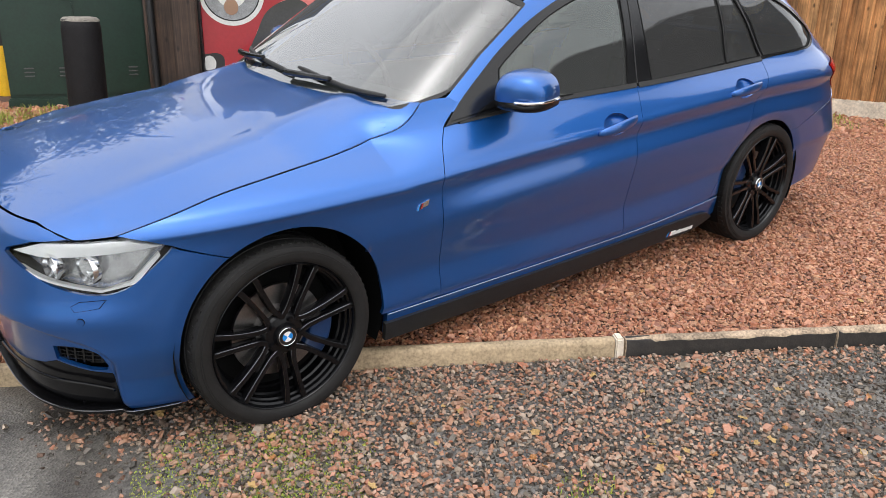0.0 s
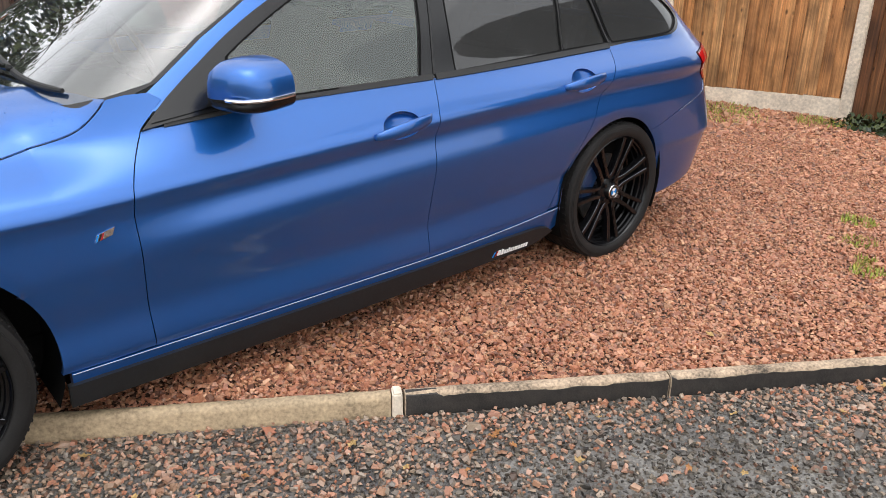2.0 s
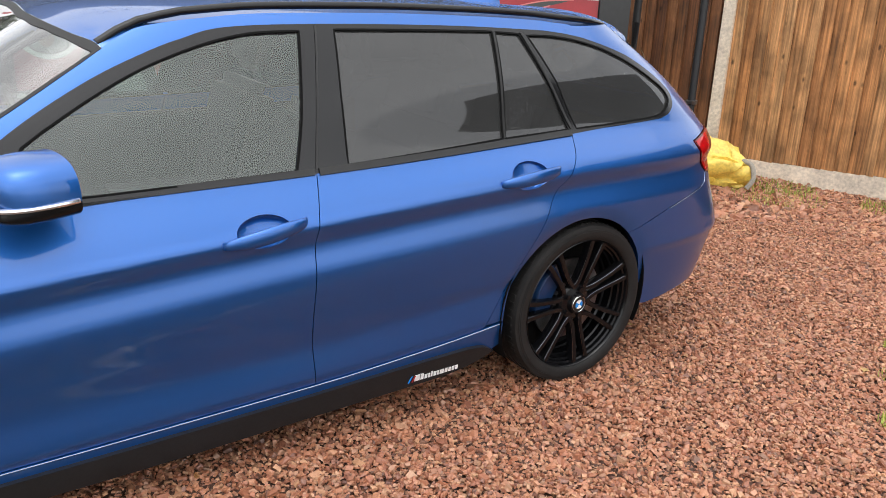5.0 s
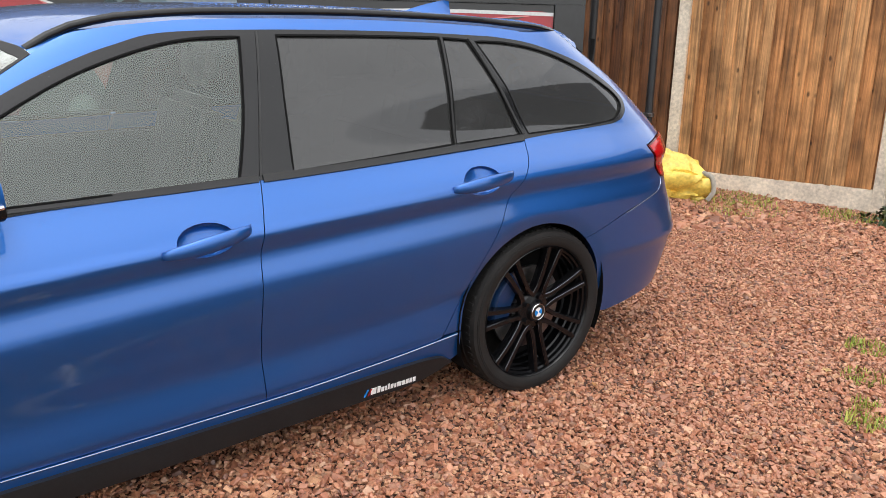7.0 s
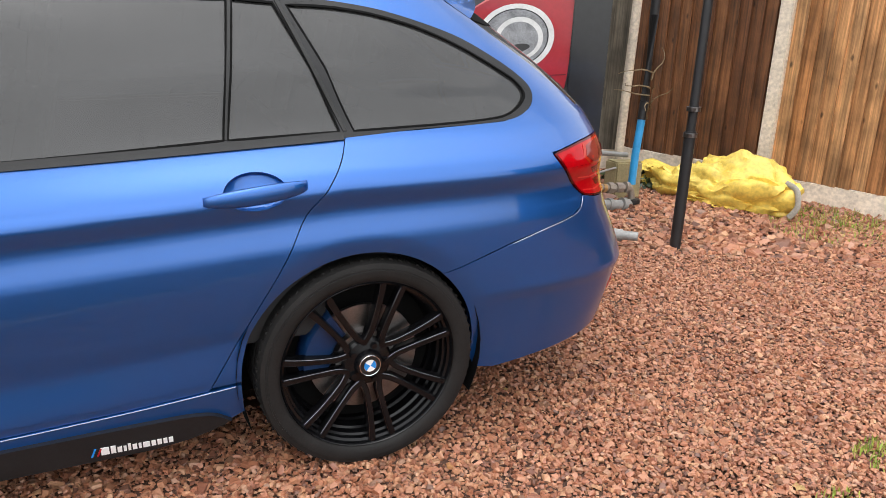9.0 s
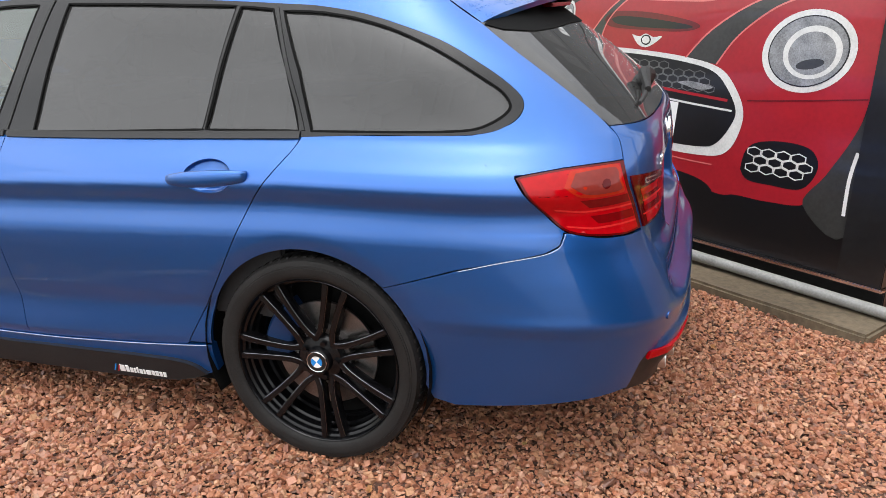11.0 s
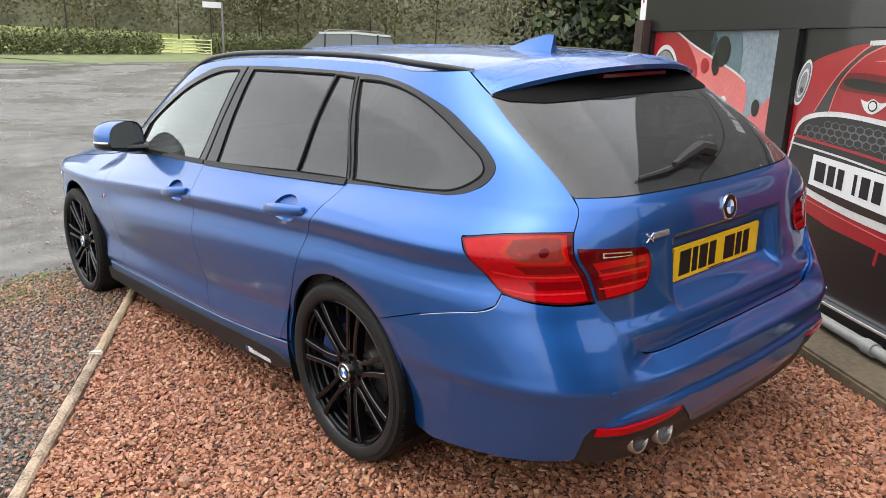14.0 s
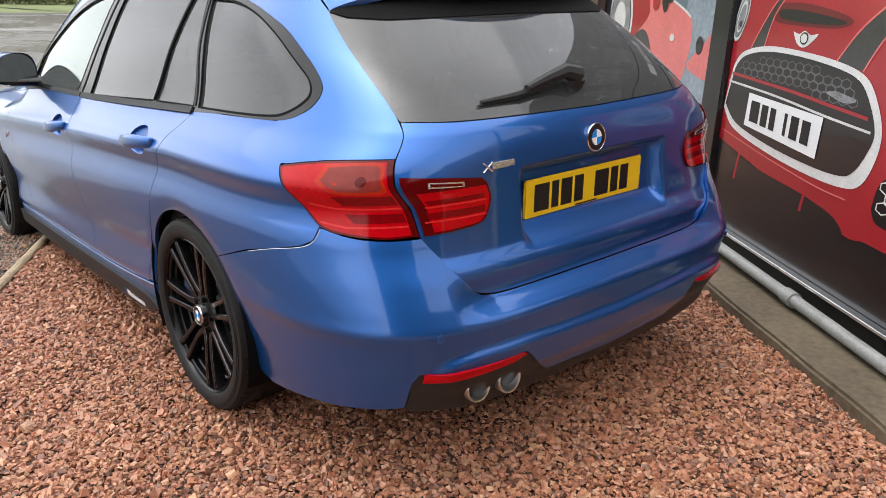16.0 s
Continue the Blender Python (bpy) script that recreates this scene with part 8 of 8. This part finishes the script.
tree(-9.5, 15.5, 6.0, 40, DARKGREEN, 12000, 0.08, 14, "dark evergreen tree at the edge of the yard", 1.6)
tree(-2.4, 9.6, 5.2, 46, DARKGREEN, 14000, 0.08, 16, "ivy covered dark green tree behind the wall", 1.5)
tree(1.2, 9.3, 4.9, 40, DARKGREEN, 12000, 0.065, 15, "ivy covered dark green tree behind the wall", 1.3)


# parked cars beyond
def far_car(m, L, H, W, mat, label, rails):
    c = empty("parked_car", m, label, "car")
    def loft(sections, name, mt, lab=""):
        bm = bmesh.new()
        rows = []
        for x, z0, z1, w0, w1 in sections:
            rows.append([bm.verts.new((x, -w0, z0)), bm.verts.new((x, -w1, z1)), bm.verts.new((x, -w1 * 0.6, z1 + 0.02)), bm.verts.new((x, w1 * 0.6, z1 + 0.02)), bm.verts.new((x, w1, z1)), bm.verts.new((x, w0, z0))])
        for a, b in zip(rows, rows[1:]):
            for k in range(5):
                bm.faces.new((a[k], a[k + 1], b[k + 1], b[k]))
        bm.faces.new(rows[0]), bm.faces.new(rows[-1])
        return part(name, bm, mt, c, lab, angle=28)
    w = W / 2
    hb = H * 0.60
    loft([(0, 0.35, hb * 0.80, w * 0.82, w * 0.78), (0.12, 0.25, hb * 0.92, w * 0.96, w * 0.86), (L * 0.25, 0.25, hb * 1.0, w, w * 0.92), (L * 0.6, 0.25, hb * 1.03, w, w * 0.92), (L * 0.95, 0.25, hb * 1.03, w * 0.97, w * 0.9), (L, 0.35, hb * 0.95, w * 0.85, w * 0.8)], "body", mat)
    loft([(L * 0.24, hb, hb * 1.02, w * 0.86, w * 0.84), (L * 0.40, hb, H * 0.955, w * 0.88, w * 0.68), (L * 0.62, hb, H * 0.975, w * 0.88, w * 0.69), (L * 0.88, hb, H * 0.94, w * 0.87, w * 0.66), (L * 0.975, hb, hb * 1.05, w * 0.85, w * 0.80)], "window_band", GLASS_DARK)
    loft([(L * 0.38, H * 0.925, H * 0.955, w * 0.72, w * 0.68), (L * 0.62, H * 0.945, H * 0.985, w * 0.73, w * 0.69), (L * 0.90, H * 0.91, H * 0.945, w * 0.71, w * 0.66)], "roof", mat)
    for x in (L * 0.42, L * 0.61, L * 0.80):
        for sy in (-1, 1):
            bm = bmesh.new()
            tube(bm, [(x, sy * w * 0.885, hb), (x + 0.02, sy * w * 0.70, H * 0.94)], 0.022, 6)
            part("pillar", bm, TRIM, c)
    if rails:
        for sy in (-1, 1):
            bm = bmesh.new()
            tube(bm, [(L * 0.42, sy * w * 0.62, H * 0.96), (L * 0.46, sy * w * 0.62, H * 1.01), (L * 0.82, sy * w * 0.62, H * 1.0), (L * 0.86, sy * w * 0.62, H * 0.95)], 0.014, 6)
            part("roof_rail", bm, STEEL, c)
    for x in (L * 0.19, L * 0.80):
        for sy in (-1, 1):
            bm = bmesh.new()
            cyl(bm, (x, sy * (w - 0.22), 0.33), (x, sy * (w + 0.005), 0.33), 0.34, seg=24)
            wh = part("wheel", bm, TYRE, c)
            bm = bmesh.new()
            cyl(bm, (x, sy * (w - 0.2), 0.33), (x, sy * (w + 0.012), 0.33), 0.22, seg=20)
            part("rim", bm, STEEL, wh)
    return c


GLASS_DARK = plain("dark_car_glass", (0.10, 0.12, 0.115), 0.08, coat=1.0, vary=0.1)
SILVER_CAR = plain("silver_green_paint", (0.26, 0.28, 0.25), 0.35, 0.2, coat=1.0, vary=0.08)
far_car(pose(-18.0, 10.4, -0.06, 0, 0, 60), 4.4, 1.74, 1.84, SILVER_CAR, "silver green family car with roof rails", True)

# building beside the yard, behind the camera's way
SHED = plain("dark_metal_cladding", (0.045, 0.045, 0.048), 0.5, vary=0.25, scale=1.5)
bm = bmesh.new()
vs = [bm.verts.new(p) for p in ((0, 0, 0), (0, 8, 0), (0, 8, 6.6), (0, 4, 8.6), (0, 0, 6.6), (7, 0, 0), (7, 8, 0), (7, 8, 6.6), (7, 4, 8.6), (7, 0, 6.6))]
for f in ((0, 1, 2, 3, 4), (5, 9, 8, 7, 6), (0, 5, 6, 1), (1, 6, 7, 2), (2, 7, 8, 3), (3, 8, 9, 4), (4, 9, 5, 0)):
    bm.faces.new([vs[k] for k in f])
shed = part("workshop", bm, SHED, None, smooth=False)
shed.matrix_world = pose(16.2, -13.3, -0.3, 0, 0, 58)
tagged(shed, "dark metal clad workshop with a pitched roof", "building")

# ---- loose stones ----
def rocks(name, xy, z, size, mat, seed, squash=0.5, parent=None):
    """Angular chips, one mesh: each a squashed, skewed eight-cornered block turned at random."""
    g = np.random.default_rng(seed)
    n = len(xy)
    base = np.array([(-1, -1, -1), (1, -1, -1), (1, 1, -1), (-1, 1, -1), (-1, -1, 1), (1, -1, 1), (1, 1, 1), (-1, 1, 1)], float) * 0.5
    v = base[None] * (1 + g.uniform(-0.45, 0.35, (n, 8, 3)))
    v[:, 4:, :2] *= g.uniform(0.45, 0.95, (n, 1, 2))
    s = size * g.lognormal(0, 0.32, n)
    v *= (s[:, None] * np.stack([g.uniform(0.8, 1.35, n), g.uniform(0.6, 1.0, n), g.uniform(squash * 0.6, squash * 1.3, n)], 1))[:, None, :]
    a, t, r = g.uniform(0, 2 * math.pi, n), g.normal(0, 0.36, n), g.normal(0, 0.36, n)
    def rot(v, i, j, an):
        c, q = np.cos(an)[:, None], np.sin(an)[:, None]
        vi, vj = v[..., i].copy(), v[..., j].copy()
        v[..., i], v[..., j] = vi * c - vj * q, vi * q + vj * c
    rot(v, 1, 2, t), rot(v, 0, 2, r), rot(v, 0, 1, a)
    v[..., 0] += xy[:, 0:1]
    v[..., 1] += xy[:, 1:2]
    v[..., 2] += z[:, None]
    quads = np.array([(4, 5, 6, 7), (0, 1, 5, 4), (1, 2, 6, 5), (2, 3, 7, 6), (3, 0, 4, 7)])
    f = (quads[None] + np.arange(n)[:, None, None] * 8).reshape(-1, 4)
    me = bpy.data.meshes.new(name)
    me.vertices.add(n * 8), me.loops.add(f.size), me.polygons.add(len(f))
    me.vertices.foreach_set("co", v.ravel())
    me.loops.foreach_set("vertex_index", f.ravel())
    me.polygons.foreach_set("loop_start", np.arange(0, f.size, 4))
    me.polygons.foreach_set("use_smooth", np.zeros(len(f), bool))
    me.update(), me.validate()
    me.materials.append(mat)
    return new(name, me)


def scatter(u0, u1, v0, v1, step, seed):
    g = np.random.default_rng(seed)
    u, v = np.meshgrid(np.arange(u0, u1, step), np.arange(v0, v1, step), indexing="ij")
    p = np.stack([u.ravel(), v.ravel()], 1) + g.uniform(-0.55, 0.55, (u.size, 2)) * step
    return p


def to_xy(p):
    return np.stack([0.866 * p[:, 0] + 0.5 * p[:, 1], -0.5 * p[:, 0] + 0.866 * p[:, 1]], 1)


RED = island("red_granite_chips", [(0.212, 0.076, 0.043), (0.505, 0.196, 0.103), (0.616, 0.286, 0.157), (0.364, 0.129, 0.067), (0.566, 0.301, 0.180), (0.455, 0.172, 0.089), (0.172, 0.076, 0.049), (0.687, 0.372, 0.204), (0.525, 0.210, 0.109)], 0.5, 0.25, 0.12, 0.2, 160, dim=0.73)
MIX = island("mixed_chips", [(0.412, 0.158, 0.086), (0.494, 0.260, 0.155), (0.309, 0.233, 0.163), (0.494, 0.214, 0.129), (0.433, 0.335, 0.249), (0.154, 0.130, 0.112), (0.391, 0.195, 0.112), (0.268, 0.205, 0.155)], 0.5, 0.25, 0.10, 0.2, 160, dim=0.75)
GREY = island("grey_grit", [(0.030, 0.025, 0.020), (0.075, 0.060, 0.046), (0.135, 0.108, 0.080), (0.050, 0.042, 0.034), (0.20, 0.160, 0.115), (0.040, 0.034, 0.027), (0.21, 0.105, 0.062)], 0.6, 0.25, 0.10, 0.3, 220)
g = np.random.default_rng(21)
cover = []
near = scatter(-0.5, 5.2, -0.39, 2.92, 0.0116, 22)
nx, ny = to_xy(near).T
hid = ((nx > 0.5) & (nx < 2.9) & (ny > -0.45) & (ny <= 0.72)) | ((nx < 2.9) & (ny > 0.72))
near = near[~hid | (np.arange(len(near)) % 7 == 0)]
far = np.concatenate([scatter(-3.2, -0.5, -0.39, 5.0, 0.040, 23), scatter(3.3, 5.2, 2.92, 5.0, 0.030, 24), scatter(-0.5, 1.0, 2.92, 4.6, 0.034, 26)])
fence_side = scatter(5.2, 7.6, -0.39, 4.4, 0.0195, 25)
for name, p, size, seed in (("gravel_near", near, 0.0140, 31), ("gravel_far", far, 0.034, 32), ("gravel_fence", fence_side, 0.0225, 33)):
    xy = to_xy(p)
    h = bed(xy[:, 0], xy[:, 1]) + g.uniform(-0.010, 0.007, len(xy)) + 0.006 * np.sin(xy[:, 0] * 7 + np.sin(xy[:, 1] * 5) * 2)
    rocks_ob = rocks("red_gravel", xy, h, size, RED, seed)
    tagged(rocks_ob, "loose red granite gravel chips", "gravel", kind="stuff")


def edge_x(y):
    return -0.38 + 0.12 * np.sin(y * 2.3) + 0.07 * np.sin(y * 6.1 + 1)


def below(p):
    xy = to_xy(p)
    g2 = np.random.default_rng(41)
    keep = xy[:, 0] > edge_x(xy[:, 1]) - 0.28 * g2.random(len(xy)) ** 4
    return xy[keep]


grit = below(scatter(-1.2, 4.6, -2.4, -0.455, 0.0142, 42))
hh = yard(grit[:, 0], grit[:, 1]) + g.uniform(-0.004, 0.004, len(grit))
tagged(rocks("grey_grit", grit, hh, 0.0118, GREY, 43, 0.6), "fine grey grit spread below the kerb", "gravel", kind="stuff")
chips = below(scatter(-1.5, 5.0, -2.6, -0.455, 0.0175, 44))
patch = np.array([noise.noise(Vector((x * 1.3, y * 1.3, 5))) for x, y in chips])
edge = -(chips @ np.array([0.5, 0.866])) - 0.45
keep = g.random(len(chips)) < np.clip(0.55 + 0.9 * patch + 0.45 * np.exp(-edge / 0.25) + 0.35 * (chips[:, 0] < 0.9), 0.10, 0.98)
chips = chips[keep]
hh = yard(chips[:, 0], chips[:, 1]) + 0.006 + g.uniform(-0.003, 0.006, len(chips))
tagged(rocks("mixed_gravel", chips, hh, 0.0128, MIX, 45), "mixed red and grey gravel chips below the kerb", "gravel", kind="stuff")
loose = to_xy(scatter(-3.0, -0.5, -2.2, -0.2, 0.11, 46))
loose = loose[g.random(len(loose)) < 0.35]
hh = yard(loose[:, 0], loose[:, 1]) + 0.004
tagged(rocks("stray_gravel", loose, hh, 0.014, MIX, 47), "stray gravel chips on the tarmac", "gravel", kind="stuff")
on_slab = np.stack([g.uniform(-0.3, 3.9, 420), -g.random(420) ** 2 * 0.22 - 0.04], 1)
sx = np.array([tuple((WALL @ Vector((a, b, 0)))[:2]) for a, b in on_slab])
hh = np.full(len(sx), 0.118) - 0.006 * (on_slab[:, 0] - 2.2)
tagged(rocks("stray_gravel", sx, hh, 0.020, RED, 48), "stray red gravel chips on the footing", "gravel", kind="stuff")

# fallen leaves, tufts of grass and moss
LEAF = plain("fallen_leaf_yellow", (0.56, 0.36, 0.13), 0.6, vary=0.3, scale=40)
LEAF2 = plain("fallen_leaf_brown", (0.46, 0.20, 0.06), 0.65, vary=0.3, scale=40)
lr = random.Random(9)
def leaf_mesh(k):
    bm = bmesh.new()
    pts = []
    n = 15
    for i in range(n):
        a = 2 * math.pi * i / n
        r = (1.0 if i % 3 == 0 else 0.78) * (0.75 + 0.4 * lr.random())
        pts.append(bm.verts.new((r * math.cos(a), r * 0.75 * math.sin(a), 0.16 * lr.uniform(-1, 1) + 0.2 * r * r)))
    c = bm.verts.new((0, 0, 0))
    for i in range(n):
        bm.faces.new((pts[i], pts[(i + 1) % n], c))
    me = bpy.data.meshes.new("leaf")
    bm.to_mesh(me)
    bm.free()
    return me
leaf_me = [leaf_mesh(k) for k in range(4)]
for k, me in enumerate(leaf_me):
    me.materials.append(LEAF if k < 2 else LEAF2)
spots = []
for k in range(210):
    u, v = lr.uniform(-0.5, 4.2), lr.uniform(-2.2, -0.5)
    spots.append((*to_xy(np.array([[u, v]]))[0], 0))
for k in range(34):
    u, v = lr.uniform(0.8, 5.6), lr.uniform(-0.3, 3.0)
    spots.append((*to_xy(np.array([[u, v]]))[0], 1))
for k in range(12):
    w = WALL @ Vector((lr.uniform(0.5, 3.6), -lr.uniform(0.05, 0.26), 0))
    spots.append((w.x, w.y, 2))
for x, y, up in spots:
    if up == 0 and x < edge_x(y) + 0.1:
        continue
    z = float(bed(x, y)) + 0.012 if up == 1 else 0.135 if up == 2 else float(yard(x, y)) + 0.014
    o = new("fallen_leaf", leaf_me[lr.randrange(4)])
    s = lr.uniform(0.010, 0.023)
    o.matrix_world = pose(x, y, z, lr.uniform(-25, 25), lr.uniform(-25, 25), lr.uniform(0, 360)) @ Matrix.Diagonal((s, s, s, 1))
    tagged(o, "yellow autumn leaf lying on the gravel" if up else "yellow autumn leaf lying on wet grit", "leaf", "fallen leaves")

TUFT = island("grass_blades", [(0.20, 0.30, 0.04), (0.32, 0.40, 0.06), (0.46, 0.44, 0.09), (0.26, 0.32, 0.05)], 0.6, dim=0.9)
def tuft(cx, cy, r, n, h, seed, lower_level, label):
    q = np.random.default_rng(seed)
    a, d = q.uniform(0, 2 * math.pi, n), r * np.sqrt(q.random(n))
    x, y = cx + d * np.cos(a), cy + d * np.sin(a)
    z = (yard(x, y) if lower_level else bed(x, y)) + 0.002
    L = h * q.uniform(0.5, 1.3, n)
    lean, az, w = q.normal(0, 0.5, n), q.uniform(0, 2 * math.pi, n), 0.0022 * q.uniform(0.7, 1.6, n)
    tip = np.stack([x + L * np.sin(lean) * np.cos(az), y + L * np.sin(lean) * np.sin(az), z + L * np.abs(np.cos(lean))], 1)
    s = np.stack([-np.sin(az), np.cos(az), 0 * az], 1) * w[:, None]
    b = np.stack([x, y, z], 1)
    mid = (b + tip) / 2 + np.array([0, 0, 0.15]) * L[:, None]
    v = np.stack([b - s, b + s, mid + s * 0.8, tip, mid - s * 0.8], 1).reshape(-1, 3)
    f = [tuple(range(5 * i, 5 * i + 5)) for i in range(n)]
    o = obj("grass_tuft", v, f, TUFT, None, label)
    return tagged(o, "", "grass", kind="stuff")
k = 0
for cx, cy, r, n, h, low, lab in ((-0.30, -1.02, 0.28, 4200, 0.006, True, "moss and low grass by the front wheel"), (-0.22, -1.35, 0.22, 2600, 0.006, True, "moss and low grass by the front wheel"), (-0.05, -1.12, 0.20, 2000, 0.006, True, "moss and low grass by the front wheel"), (0.55, -1.75, 0.10, 120, 0.020, True, "small tuft of grass in the grit"),
                               (6.55, 0.75, 0.30, 260, 0.05, False, "tuft of grass at the fence foot"), (6.25, 0.55, 0.35, 300, 0.035, False, "tuft of grass at the fence foot"), (6.80, -0.05, 0.25, 240, 0.045, False, "tuft of grass at the fence foot"),
                               (4.36, -1.39, 0.10, 150, 0.030, False, "tuft of grass in the gravel"), (4.03, -1.53, 0.09, 120, 0.030, False, "tuft of grass in the gravel"), (3.80, -1.66, 0.06, 80, 0.028, False, "tuft of grass in the gravel"), (3.66, -1.73, 0.08, 110, 0.030, False, "tuft of grass in the gravel"),
                               (0.35, 4.7, 0.4, 400, 0.06, False, "rough grass beside the cabinet"), (-0.3, 4.6, 0.45, 450, 0.07, False, "rough grass beside the cabinet"), (-0.9, 5.0, 0.5, 400, 0.08, False, "rough grass beside the cabinet")):
    tuft(cx, cy, r, n, h, 60 + k, low, lab)
    k += 1
for cx, cy, rr, seed in ((6.95, -0.65, 0.30, 81), (6.90, -1.2, 0.35, 82), (5.75, 1.95, 0.22, 83)):
    iv = new("ivy_plant", leaves("ivy_plant", [(cx, cy, 0.16, rr, rr * 1.2, 0.14), (cx, cy + 0.3, 0.12, rr, rr, 0.10)], 0.028, 900, DARKGREEN, "", "", seed))
    tagged(iv, "low ivy plant creeping at the fence foot", "plant")
